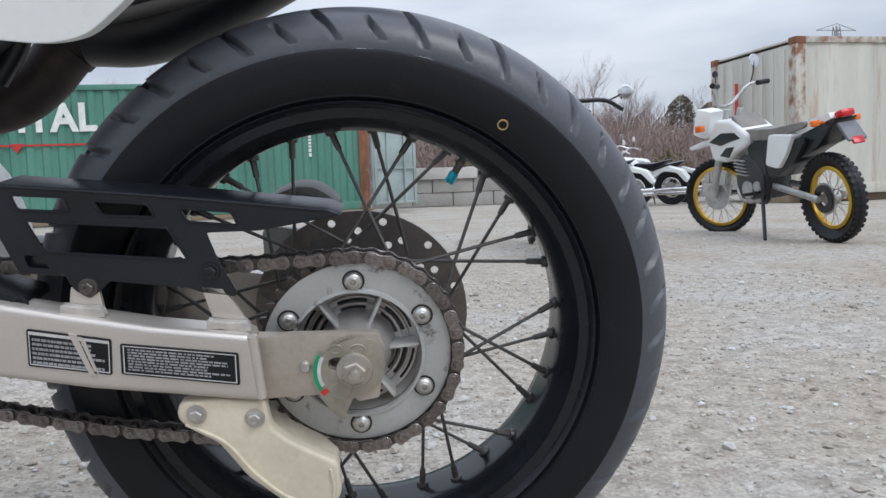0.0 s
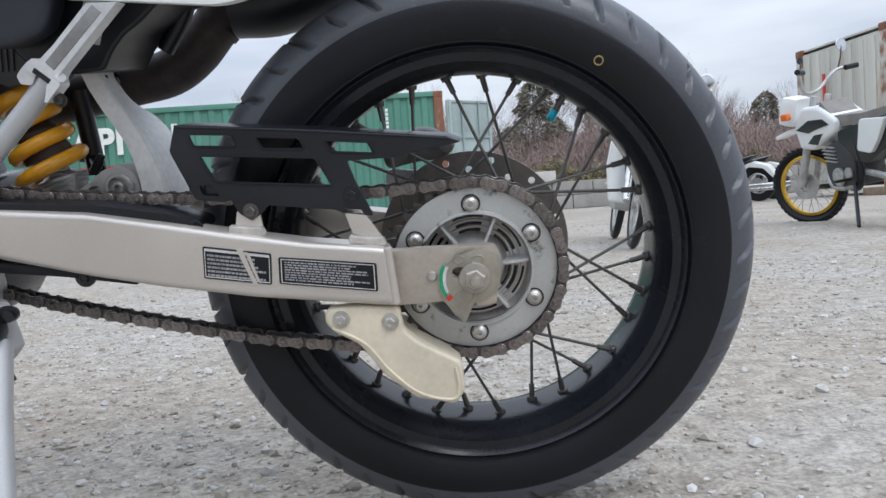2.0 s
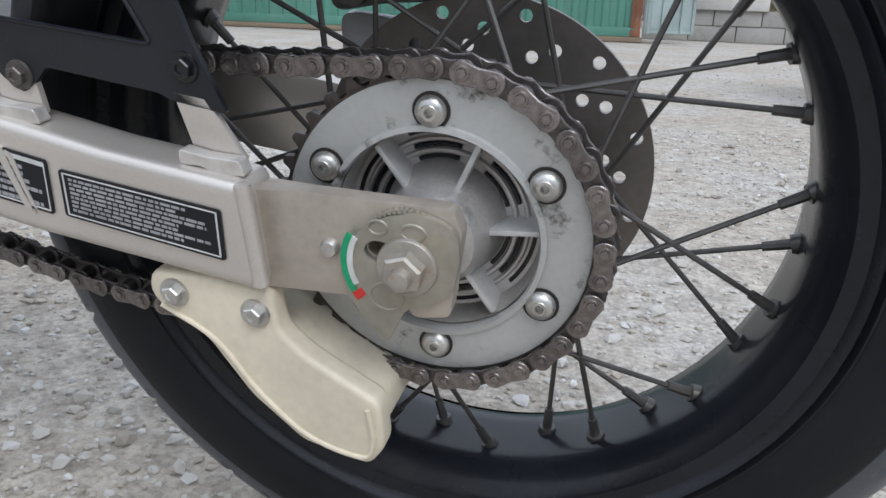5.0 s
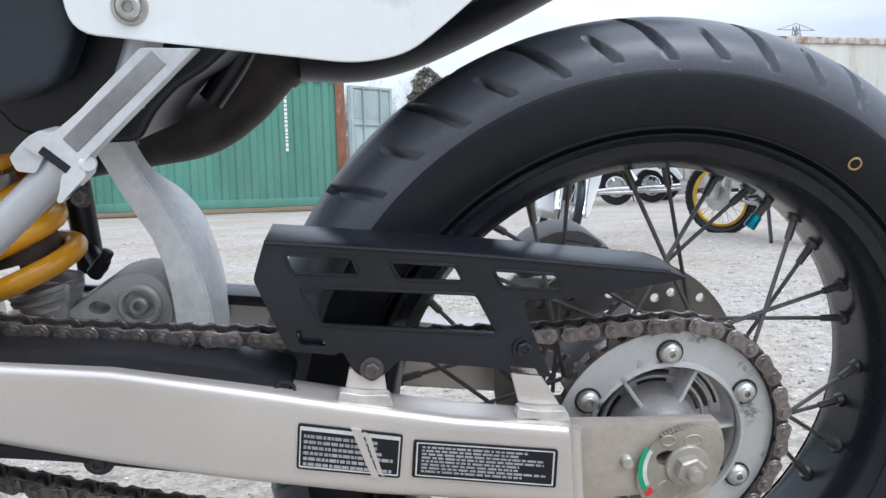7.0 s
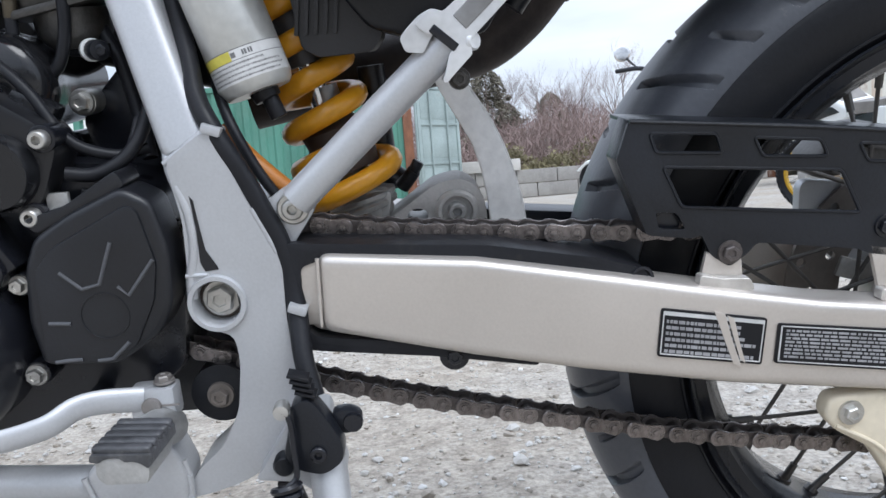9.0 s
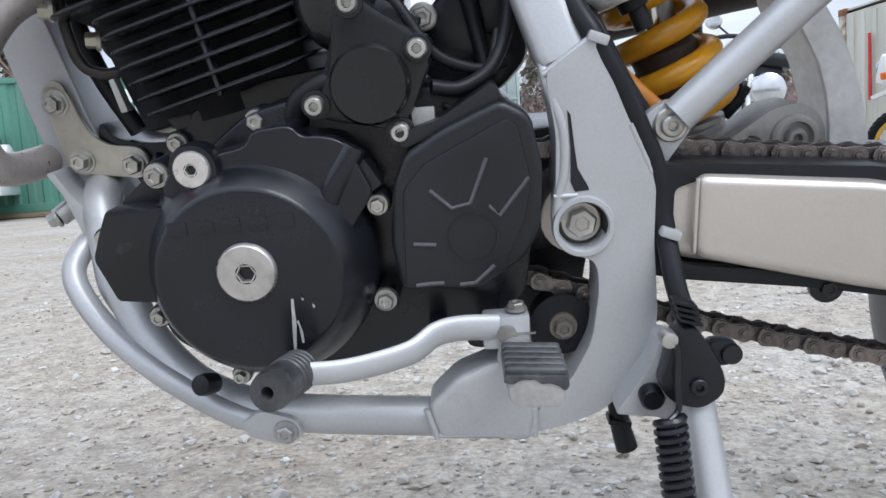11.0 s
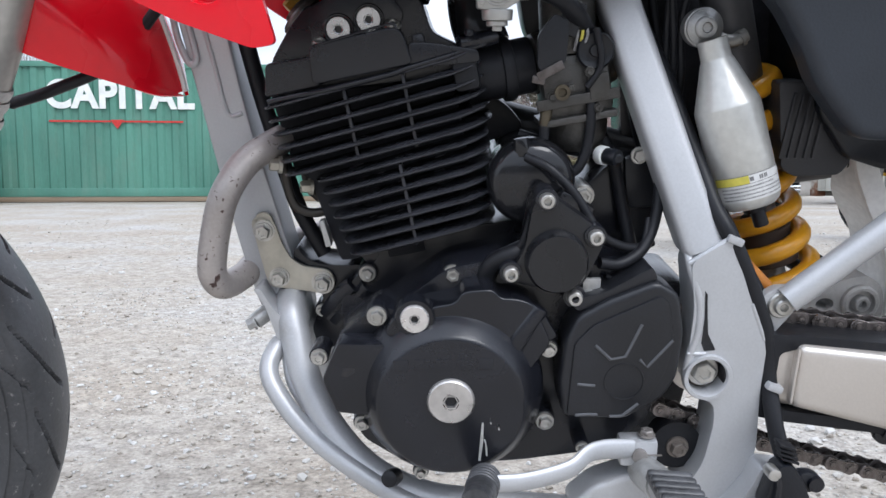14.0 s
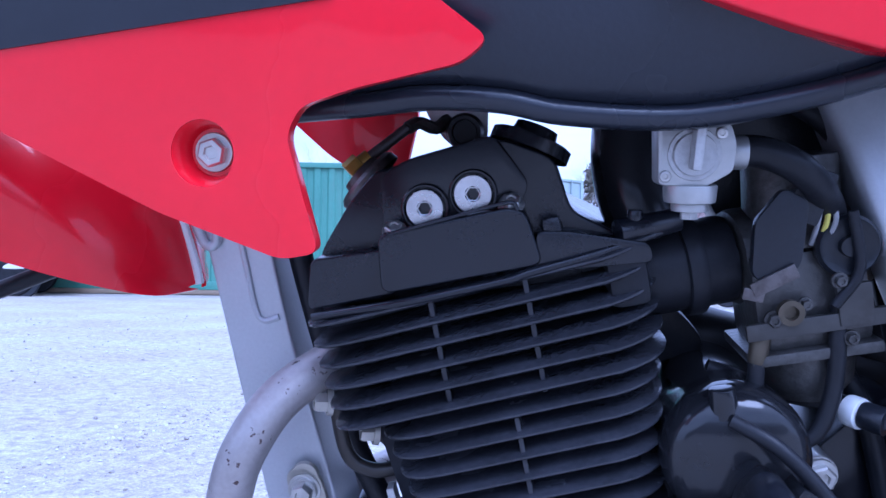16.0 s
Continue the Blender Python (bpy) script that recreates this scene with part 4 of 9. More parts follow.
# black chain guard
guard = B()
g_out = rounded([(-0.286, 0.4780), (-0.2945, 0.4530), (-0.2755, 0.4030), (-0.2450, 0.3985), (-0.2400, 0.4010), (-0.2330, 0.3860), (-0.2210, 0.3775), (-0.2100, 0.3850), (-0.2030, 0.3925), (-0.1360, 0.3830),
                 (-0.1280, 0.3790), (-0.0975, 0.3740), (-0.1130, 0.4110), (-0.1190, 0.4310), (-0.0740, 0.4310), (-0.0050, 0.4415), (-0.0180, 0.4470), (-0.1520, 0.4640)], 0.003, 3)
g_holes = [rounded(h, 0.003, 3) for h in ([(-0.2735, 0.4690), (-0.2310, 0.4655), (-0.2270, 0.4530), (-0.2695, 0.4565)], [(-0.2070, 0.4615), (-0.1640, 0.4570), (-0.1590, 0.4460), (-0.2010, 0.4490)],
                                          [(-0.1390, 0.4530), (-0.0960, 0.4480), (-0.0915, 0.4365), (-0.1330, 0.4410)], [(-0.2650, 0.4470), (-0.1500, 0.4365), (-0.1355, 0.4075), (-0.2530, 0.4200)],
                                          [(-0.2700, 0.4180), (-0.2560, 0.4165), (-0.2500, 0.4050), (-0.2680, 0.4070)])]
prism(guard, g_out, -0.0935, -0.0895, 0.0010, g_holes)
prism(guard, [(-0.2860, 0.4780), (-0.1520, 0.4640), (-0.0180, 0.4470), (-0.0050, 0.4415), (-0.0180, 0.4445), (-0.1520, 0.4612), (-0.2860, 0.4750)], -0.0910, -0.0420, 0.001)
prism(guard, [(-0.2860, 0.4780), (-0.2945, 0.4530), (-0.2755, 0.4030), (-0.2715, 0.4030), (-0.2905, 0.4530), (-0.2825, 0.4760)], -0.0910, -0.0650, 0.001)
prism(guard, [(-0.252, 0.4195), (-0.1355, 0.4070), (-0.130, 0.384), (-0.203, 0.3935), (-0.245, 0.3995)], -0.0885, -0.0860, 0.001)
cg = part("chain_guard", guard, BLACK, bike, "black plastic chain guard with slots")
cg.matrix_basis = Matrix.Translation((0, 0.0060, 0))
for h in g_holes[:4]:
    bm = B()
    tube(bm, [(x, -0.0936, z) for x, z in h] + [(h[0][0], -0.0936, h[0][1])], 0.0011, 6, 1)
    part("slot_edge", bm, BLACK, cg)
bm = B()
tube(bm, [(-0.2860, -0.0930, 0.4772), (-0.2200, -0.0930, 0.4705), (-0.1520, -0.0930, 0.4632), (-0.0180, -0.0930, 0.4462)], 0.0016, 8)
part("top_lip", bm, BLACK, cg)
bm = B()
rbox(bm, (-0.2600, -0.0870, 0.4115), (0.016, 0.002, 0.014), 0.001, (0, 8, 0))
part("insert", bm, BLACK_ENGINE, cg)
for x, z in ((-0.221, 0.3875), (-0.118, 0.3970)):
    bm = B()
    hex_bolt(bm, x, -0.0935, z, 0.0055, 0.005, 1.5)
    part("bolt", bm, CHAIN_INNER if x < -0.2 else BLACK_ENGINE, cg)

# chain slider on the arm, guide below it
prot = B()
prism(prot, rounded([(-0.545, 0.4130), (-0.506, 0.4165), (-0.380, 0.4055), (-0.305, 0.3905), (-0.275, 0.3800), (-0.274, 0.3700), (-0.290, 0.3705), (-0.330, 0.3820), (-0.381, 0.3925), (-0.486, 0.4040), (-0.500, 0.4000), (-0.502, 0.3600), (-0.494, 0.3520), (-0.422, 0.3420), (-0.349, 0.3230),
                     (-0.349, 0.3190), (-0.420, 0.3320), (-0.494, 0.3420), (-0.540, 0.352)], 0.004, 3), -0.088, -0.040, 0.002)
pr = part("chain_slider", prot, RUBBER, bike, "black rubber chain slider on the swingarm")
bm = B()
lathe(bm, (-0.279, -0.088, 0.3755), [(0.0075, 0.0), (0.0075, 0.0015), (0.0055, 0.0015), (0.005, -0.002), (0, -0.002)], 20)
part("eyelet", bm, BLACK_ENGINE, pr)
guide = B()
prism(guide, rounded([(-0.1540, 0.2830), (-0.1180, 0.2840), (-0.0800, 0.2790), (-0.0770, 0.2540), (-0.0620, 0.2400), (-0.0200, 0.2160), (-0.0185, 0.1840), (-0.0290, 0.1695), (-0.0700, 0.1790), (-0.1010, 0.2070), (-0.1240, 0.2420), (-0.1500, 0.2580), (-0.1580, 0.2690)], 0.006, 4),
      -0.0985, -0.082, 0.004, segments=3)
prism(guide, rounded([(-0.120, 0.255), (-0.080, 0.25), (-0.060, 0.235), (-0.022, 0.212), (-0.022, 0.19), (-0.034, 0.176), (-0.068, 0.186), (-0.098, 0.212)], 0.006), -0.082, -0.030, 0.003)
cgd = part("chain_guide", guide, CREAM, bike, "yellowed white nylon chain guide")
bm = B()
tube(bm, [(-0.150, -0.0990, 0.262), (-0.118, -0.0990, 0.243), (-0.095, -0.0990, 0.212), (-0.066, -0.0990, 0.185), (-0.032, -0.0990, 0.176), (-0.025, -0.0990, 0.190), (-0.027, -0.0990, 0.211)], 0.0016, 8)
part("edge_rib", bm, CREAM, cgd)
for x, z in ((-0.140, 0.2710), (-0.090, 0.2650)):
    bm = B()
    hex_bolt(bm, x, -0.0985, z, 0.0058, 0.006, 1.55)
    part("bolt", bm, ZINC, cgd)

# ---- frame, suspension and rear bodywork ----
fr = B()
beam(fr, (-0.6622, 0.780), (-0.5625, 0.4790), 0.0315, 0.0270, 0.062, 0.0075, -0.0860, -0.048)
prism(fr, rounded([(-0.5755, 0.4745), (-0.5465, 0.4935), (-0.5260, 0.4410), (-0.5110, 0.4120), (-0.5125, 0.3700), (-0.5105, 0.3180), (-0.5165, 0.2930), (-0.5302, 0.2693), (-0.5487, 0.2542), (-0.5748, 0.2455), (-0.5980, 0.2415), (-0.5850, 0.2640),
                   (-0.5660, 0.2790), (-0.5520, 0.3050), (-0.5465, 0.3400), (-0.5480, 0.3580), (-0.5600, 0.3620), (-0.5730, 0.3760), (-0.5720, 0.3980), (-0.5700, 0.4370)], 0.008, 4), -0.0885, -0.050, 0.0085, [circle(-0.5555, 0.3810, 0.0150, 32)], segments=3)
prism(fr, rounded([(-0.6540, 0.2435), (-0.5925, 0.2400), (-0.5905, 0.2620), (-0.5985, 0.2850), (-0.6090, 0.2985), (-0.6400, 0.2870), (-0.6600, 0.2680)], 0.006), -0.0945, -0.062, 0.007, segments=3)
main_frame = part("frame", fr, SILVER, bike, "silver painted steel frame with a swingarm pivot plate")
bm = B()
lathe(bm, (-0.5555, -0.0870, 0.3810), [(0.0150, -0.012), (0.0150, 0.003), (0.0158, 0.0045), (0.0185, 0.0045), (0.0192, 0.003), (0.0192, -0.002)], 40)
part("pivot_ring", bm, SILVER, main_frame)
# Washer colour holds the recess's shade as well as rust.
bm = B()
lathe(bm, (-0.5555, -0.0720, 0.3810), [(0.0150, 0.0), (0.0150, 0.002), (0.0128, 0.003), (0.0, 0.003)], 32)
part("pivot_washer", bm, mat("shaded_rusty_pivot_washer", (0.16, 0.145, 0.13), 0.5, metal=0.5, scale=60, bump=0.2, dirt=(0.14, 0.06, 0.03), dirt_at=(0.5, 0.8), dirt_scale=80), main_frame)
bm = B()
hex_bolt(bm, -0.5555, -0.0750, 0.3810, 0.0098, 0.009, 1.30)
part("pivot_bolt", bm, ZINC, main_frame)
for k, (p0, p1, y, r) in enumerate((((-0.5765, 0.4725), (-0.5470, 0.4925), -0.0855, 0.0021), ((-0.5914, 0.2412), (-0.5906, 0.2625), -0.0915, 0.0022), ((-0.655, 0.2445), (-0.661, 0.267), -0.0930, 0.0022), ((-0.573, 0.4005), (-0.558, 0.4005), -0.0885, 0.0016), ((-0.5135, 0.411), (-0.5265, 0.442), -0.0865, 0.0026))):
    part("weld_seam", seam((p0[0], y, p0[1]), (p1[0], y, p1[1]), r, 9, k), SILVER, main_frame)
bm = B()
tube(bm, [(-0.5755, -0.0780, 0.4790), (-0.5740, -0.0830, 0.4690), (-0.5700, -0.0855, 0.4556), (-0.5655, -0.0865, 0.4386), (-0.5658, -0.0865, 0.4167), (-0.5700, -0.0865, 0.3997), (-0.5716, -0.0860, 0.3850)], 0.0036, 10)
part("plate_lip", bm, SILVER, main_frame)
bm = B()
tube(bm, [(-0.6570, -0.0900, 0.2640), (-0.6350, -0.0915, 0.2840), (-0.6180, -0.0915, 0.2930), (-0.6020, -0.0905, 0.2960)], 0.0026, 8)
tube(bm, [(-0.6540, -0.0925, 0.2465), (-0.6200, -0.0925, 0.2450), (-0.5960, -0.0920, 0.2430), (-0.5905, -0.0910, 0.2560), (-0.5930, -0.0910, 0.2730)], 0.0020, 8)
part("gusset_weld", bm, SILVER, main_frame)
# Shade of the gap between plate and tube, put in as a black sliver.
bm = B()
prism(bm, [(-0.5632, 0.4520), (-0.5612, 0.4490), (-0.5595, 0.4300), (-0.5580, 0.4170), (-0.5520, 0.4055), (-0.5515, 0.4035), (-0.5600, 0.4028), (-0.5625, 0.4090), (-0.5618, 0.4300)], -0.0890, -0.0870, 0)
part("gap_shade", bm, BLACK_ENGINE, main_frame, "black sliver for the shade in the gap beside the plate")

# lower cradle, down tube and the small skid bar
bm = B()
prism(bm, rounded([(-1.0150, 0.800), (-0.9840, 0.6406), (-0.9613, 0.5248), (-0.9475, 0.4574), (-0.9330, 0.4000), (-0.9200, 0.3760), (-0.8920, 0.3680), (-0.8865, 0.3850), (-0.8907, 0.4087), (-0.9080, 0.4733), (-0.9310, 0.5646), (-0.9423, 0.6220), (-0.9720, 0.800)], 0.010, 3),
      0.0300, 0.076, 0.007, segments=4)
part("down_tube", bm, SILVER, main_frame)
bm = B()
tube(bm, [(-0.9680, 0.0295, 0.665), (-0.9634, 0.0295, 0.6406), (-0.9564, 0.0295, 0.6079), (-0.9512, 0.0295, 0.5792), (-0.9459, 0.0295, 0.5719), (-0.9369, 0.0295, 0.5743)], 0.0020, 8)
part("gusset_weld", bm, SILVER, main_frame)
bm = B()
tube(bm, [(-0.9900, 0.030, 0.655), (-0.9860, 0.028, 0.635), (-0.9790, 0.028, 0.6170), (-0.9725, 0.028, 0.6180), (-0.9735, 0.029, 0.630), (-0.9790, 0.030, 0.655)], 0.0030, 10)
part("steering_stop", bm, SILVER, main_frame)
bm = B()
tube(bm, [(-0.9040, 0.044, 0.4120), (-0.9010, 0.018, 0.3990), (-0.8970, 0.006, 0.3830), (-0.8850, -0.012, 0.345), (-0.8620, -0.032, 0.307), (-0.8260, -0.052, 0.2765), (-0.7800, -0.066, 0.2605), (-0.7350, -0.072, 0.2565), (-0.6500, -0.077, 0.2520)], 0.0137, 20, r_end=0.0132)
part("cradle_tube", bm, SILVER, main_frame)
bm = B()
tube(bm, [(-0.9045, 0.05, 0.402), (-0.8850, 0.075, 0.330), (-0.8250, 0.10, 0.272), (-0.73, 0.12, 0.262), (-0.640, 0.12, 0.270), (-0.58, 0.11, 0.31)], 0.0150, 16)
part("cradle_tube", bm, SILVER, main_frame)
bm = B()
tube(bm, [(-0.9040, 0.018, 0.373), (-0.9135, 0.004, 0.3665), (-0.9185, -0.010, 0.3520), (-0.9090, -0.022, 0.334), (-0.8840, -0.038, 0.309), (-0.8510, -0.054, 0.288), (-0.8140, -0.068, 0.2695), (-0.7860, -0.076, 0.2590), (-0.7660, -0.077, 0.2550)], 0.0086, 16)
skid = part("skid_bar", bm, SILVER, main_frame)
bm = B()
prism(bm, rounded([(-0.786, 0.260), (-0.772, 0.270), (-0.7485, 0.262), (-0.7440, 0.249), (-0.758, 0.244), (-0.780, 0.250)], 0.005), -0.0890, -0.0835, 0.001)
part("skid_tab", bm, SILVER, main_frame)
bm = B()
hex_bolt(bm, -0.7560, -0.0890, 0.2535, 0.0060, 0.006, 1.45)
part("skid_bolt", bm, CAST, main_frame)
bm = B()
tube(bm, [(-0.9060, 0.004, 0.364), (-0.9000, -0.008, 0.338), (-0.886, -0.018, 0.318)], 0.0040, 10)
part("skid_brace", bm, SILVER, main_frame)
bm = B()
prism(bm, rounded([(-0.9310, 0.4230), (-0.9216, 0.4069), (-0.9150, 0.3853), (-0.9095, 0.3665), (-0.9020, 0.3680), (-0.9000, 0.3800), (-0.9070, 0.3960), (-0.9150, 0.4060), (-0.9255, 0.4240)], 0.0025), 0.002, 0.034, 0.0012)
part("tube_gusset", bm, SILVER, main_frame)
bm = B()
lathe(bm, (-0.8020, -0.080, 0.2880), [(0.0, 0.0), (0.0068, 0.0), (0.0076, 0.009), (0.0068, 0.0145), (0.004, 0.016), (0.0, 0.016)], 20, (-0.3, -0.85, 0.3))
part("rubber_bump", bm, RUBBER, main_frame)
bm = B()
cyl(bm, (-0.913, 0.030, 0.402), (-0.934, 0.014, 0.388), 0.0085, 0.0075, 16, 0.001)
hex_bolt(bm, -0.934, 0.014, 0.388, 0.0058, 0.008, 1.3, axis=(-0.85, -0.35, -0.3))
part("oil_drain_fitting", bm, CAST, main_frame)

# front engine mount: pale plate with three nuts
bm = B()
prism(bm, rounded([(-0.9330, 0.4800), (-0.9230, 0.4860), (-0.9120, 0.4800), (-0.9060, 0.4590), (-0.8990, 0.4450), (-0.8880, 0.4375), (-0.8640, 0.4345), (-0.8585, 0.4225), (-0.8660, 0.4115), (-0.8800, 0.4130), (-0.9020, 0.4165), (-0.9180, 0.4175), (-0.9220, 0.4280)], 0.006, 4), 0.004, 0.0085, 0.001)
mp_ = part("engine_mount_plate", bm, PLATED, main_frame, "yellowed zinc engine mount plate")
mp_.matrix_basis = Matrix.Translation((-0.0015, 0.0180, 0.0005))
for x, z, r in ((-0.9210, 0.4710, 0.0068), (-0.9095, 0.4275, 0.0064), (-0.8705, 0.4225, 0.0072)):
    bm = B()
    lathe(bm, (x, 0.004, z), [(r * 1.45, 0), (r * 1.45, 0.0015), (r * 1.2, 0.0015)], 24)
    hex_bolt(bm, x, 0.0025, z, r, 0.009, 1.2)
    part("nut", bm, ZINC, mp_)
bm = B()
lathe(bm, (-0.9210, 0.0070, 0.4790), [(0.0085, 0), (0.0080, 0.003), (0, 0.003)], 20)
part("bushing", bm, PLATED, mp_)

# seat stay, folded passenger peg, shock with reservoir
bm = B()
tube(bm, [(-0.4980, -0.084, 0.4430), (-0.4300, -0.088, 0.5027), (-0.3960, -0.094, 0.5325)], 0.0108, 18, 1)
prism(bm, rounded([(-0.5330, 0.4330), (-0.5050, 0.4520), (-0.4870, 0.4520), (-0.4870, 0.4360), (-0.5080, 0.4080), (-0.5160, 0.4040)], 0.005), -0.0805, -0.0700, 0.0015)
stay = part("seat_stay", bm, SILVER, main_frame)
bm = B()
lathe(bm, (-0.5010, -0.0800, 0.4378), [(0.0105, 0), (0.0105, 0.002), (0.0095, 0.003), (0.006, 0.003)], 24)
socket_bolt(bm, -0.5010, -0.0820, 0.4378, 0.0070, 0.006)
part("stay_bolt", bm, ZINC, main_frame)
bm = B()
prism(bm, rounded([(-0.3984, 0.5501), (-0.3816, 0.5630), (-0.3440, 0.5975), (-0.3140, 0.5965), (-0.3599, 0.5548), (-0.3796, 0.5367), (-0.3831, 0.5320), (-0.3823, 0.5254), (-0.3936, 0.5146),
                   (-0.3985, 0.5095), (-0.4010, 0.5110), (-0.3985, 0.5165), (-0.3960, 0.5263), (-0.3915, 0.5303), (-0.4014, 0.5420), (-0.4069, 0.5375), (-0.4150, 0.5440), (-0.4055, 0.5524), (-0.4014, 0.5515)], 0.002, 3), -0.1060, -0.086, 0.0028, segments=3)
prism(bm, rounded([(-0.4244, 0.5370), (-0.4197, 0.5425), (-0.4124, 0.5490), (-0.4055, 0.5524), (-0.3960, 0.5500), (-0.4010, 0.5425), (-0.4060, 0.5360), (-0.4110, 0.5275), (-0.4215, 0.5290)], 0.002, 3), -0.1035, -0.078, 0.0024, segments=3)
lathe(bm, (-0.3837, -0.100, 0.5325), [(0.0055, 0), (0.0055, 0.004), (0.0042, 0.0055), (0, 0.0055)], 20, (0.6, -0.8, 0))
ppeg = part("passenger_footpeg", bm, mat("folded_peg_alloy", (0.68, 0.69, 0.70), 0.36, metal=0.45, scale=14, bump=0.06, dirt=(0.3, 0.28, 0.25), dirt_at=(0.62, 0.9)), bike, "folded alloy passenger footpeg")
bm = B()
beam(bm, (-0.3890, 0.5435), (-0.3340, 0.5925), 0.0110, -0.1066, -0.1050, 0.0008)
part("channel", bm, mat("peg_channel_grey", (0.30, 0.30, 0.30), 0.5, metal=0.5, scale=20, bump=0.1), ppeg)
# Solid black block stands in for the shade in the peg's pivot gap.
bm = B()
rbox(bm, (-0.3985, -0.0985, 0.5355), (0.0055, 0.016, 0.019), 0.001, (0, -48, 0))
part("pivot_gap_shade", bm, BLACK_ENGINE, ppeg)
bm = B()
hex_bolt(bm, -0.3905, -0.094, 0.5114, 0.0052, 0.006, 1.3)
part("peg_nut", bm, mat("dirty_peg_nut", (0.05, 0.046, 0.042), 0.6, scale=60, bump=0.3), ppeg)
bm = B()
tube(bm, [(-0.3650, -0.070, 0.565), (-0.345, -0.068, 0.620), (-0.33, -0.066, 0.70)], 0.011, 14)
part("seat_rail", bm, SILVER, main_frame)


def helix(bm, p0, p1, r, wire, turns, seg=10, steps=26, start=0.0, flare=0.0):
    a, b = Vector(p0), Vector(p1)
    m, h = toward(a, b)
    pts = []
    n = int(turns * steps)
    for i in range(n + 1):
        t = 2 * math.pi * i / steps + start
        q = r + flare * max(0.0, 1 - i / n / 0.366)
        pts.append(m @ Vector((q * math.cos(t), q * math.sin(t), h * i / n)))
    tube(bm, pts, wire, seg, 1)


bm = B()
lathe(bm, (-0.4625, 0.020, 0.4110), [(0.0, -0.004), (0.021, -0.004), (0.0225, -0.001), (0.0225, 0.003), (0.0262, 0.004), (0.0270, 0.007), (0.0255, 0.009), (0.0272, 0.011), (0.0272, 0.014), (0.02, 0.016), (0.012, 0.02), (0.0095, 0.10), (0.0, 0.10)], 40, (-0.22, 0, 0.97))
rbox(bm, (-0.460, 0.020, 0.408), (0.032, 0.036, 0.05), 0.006, (0, 12, 0))
shock = part("shock_absorber", bm, mat("pale_plated_shock", (0.40, 0.40, 0.39), 0.38, metal=0.5, scale=20, bump=0.06, dirt=(0.28, 0.25, 0.21), dirt_at=(0.58, 0.85), dirt_scale=30), bike, "rear shock with a yellow coil spring")
bm = B()
helix(bm, (-0.4675, 0.018, 0.4240), (-0.5168, 0.018, 0.6040), 0.0275, 0.0082, 6.87, start=3.44, flare=0.010)
part("spring", bm, YELLOW, shock, "glossy yellow coil spring")
bm = B()
cyl(bm, (-0.4950, 0.018, 0.525), (-0.543, 0.018, 0.71), 0.020, seg=24)
part("damper_body", bm, mat("grey_damper_body", (0.10, 0.10, 0.105), 0.45, metal=0.4, scale=12, bump=0.05), shock)
bm = B()
cyl(bm, (-0.4760, 0.018, 0.45), (-0.4960, 0.018, 0.53), 0.0075, seg=16)
part("rod", bm, CHROME, shock)
bm = B()
lathe(bm, (-0.4740, 0.018, 0.446), [(0.0, 0.0), (0.026, 0.0), (0.027, 0.010), (0.022, 0.022), (0.024, 0.032), (0.016, 0.042), (0.009, 0.046)], 28, (-0.25, 0, 0.97))
part("bump_stop", bm, mat("brown_bump_rubber", (0.045, 0.030, 0.022), 0.6, scale=20, bump=0.1), shock)
bm = B()
CAN_A, CAN_B = Vector((-0.5190, -0.058, 0.5120)), Vector((-0.5590, -0.048, 0.6450))
cd = (CAN_B - CAN_A).normalized()
lathe(bm, CAN_A, [(0.0, -0.002), (0.021, -0.002), (0.0238, 0.001), (0.0244, 0.004), (0.0250, 0.005), (0.0250, 0.0775), (0.0247, 0.0790), (0.0242, 0.0802), (0.0128, 0.1130), (0.0120, 0.1142), (0.0116, 0.1160), (0.0112, 0.130)], 40, cd)
can = part("shock_reservoir", bm, mat("silver_reservoir", (0.60, 0.60, 0.57), 0.36, metal=0.5, scale=12, bump=0.04, dirt=(0.40, 0.38, 0.33), dirt_at=(0.6, 0.9)), shock, "silver gas reservoir with a warning label")
can.matrix_basis = Matrix.Translation((-0.0012, 0.0130, 0))
bm = B()
lathe(bm, (-0.5590, -0.036, 0.6450), [(0.0150, -0.012), (0.0155, -0.002), (0.0150, -0.0006), (0.0140, 0.0), (0.0136, 0.0014), (0.0126, 0.0020), (0.0096, 0.0052), (0.0088, 0.0054)], 36)
socket_bolt(bm, -0.5590, -0.0412, 0.6450, 0.0088, 0.0034)
part("eye_bolt", bm, CAST, can)
bm = B()
tube(bm, [(-0.550, -0.024, 0.6400), (-0.540, -0.026, 0.6355), (-0.532, -0.026, 0.6350), (-0.522, -0.026, 0.6400)], 0.0055, 12)
tube(bm, [(-0.5270, -0.026, 0.6365), (-0.5245, -0.026, 0.6380)], 0.0068, 14, 1)
part("gas_pipe", bm, mat("dull_pipe_alloy", (0.34, 0.33, 0.31), 0.4, metal=0.6, scale=40, bump=0.1), can, "dull alloy pipe with a clip")
bm = B()
cyl(bm, CAN_A - cd * 0.0070 + Vector((0.004, 0, 0)), CAN_A + Vector((0.003, 0, 0)), 0.0090, 0.0100, 16, 0.001)
cyl(bm, CAN_A - cd * 0.0200 + Vector((0.006, 0, 0)), CAN_A - cd * 0.006 + Vector((0.005, 0, 0)), 0.0058, seg=14, bevel=0.001)
part("filler_valve", bm, RUBBER, can)


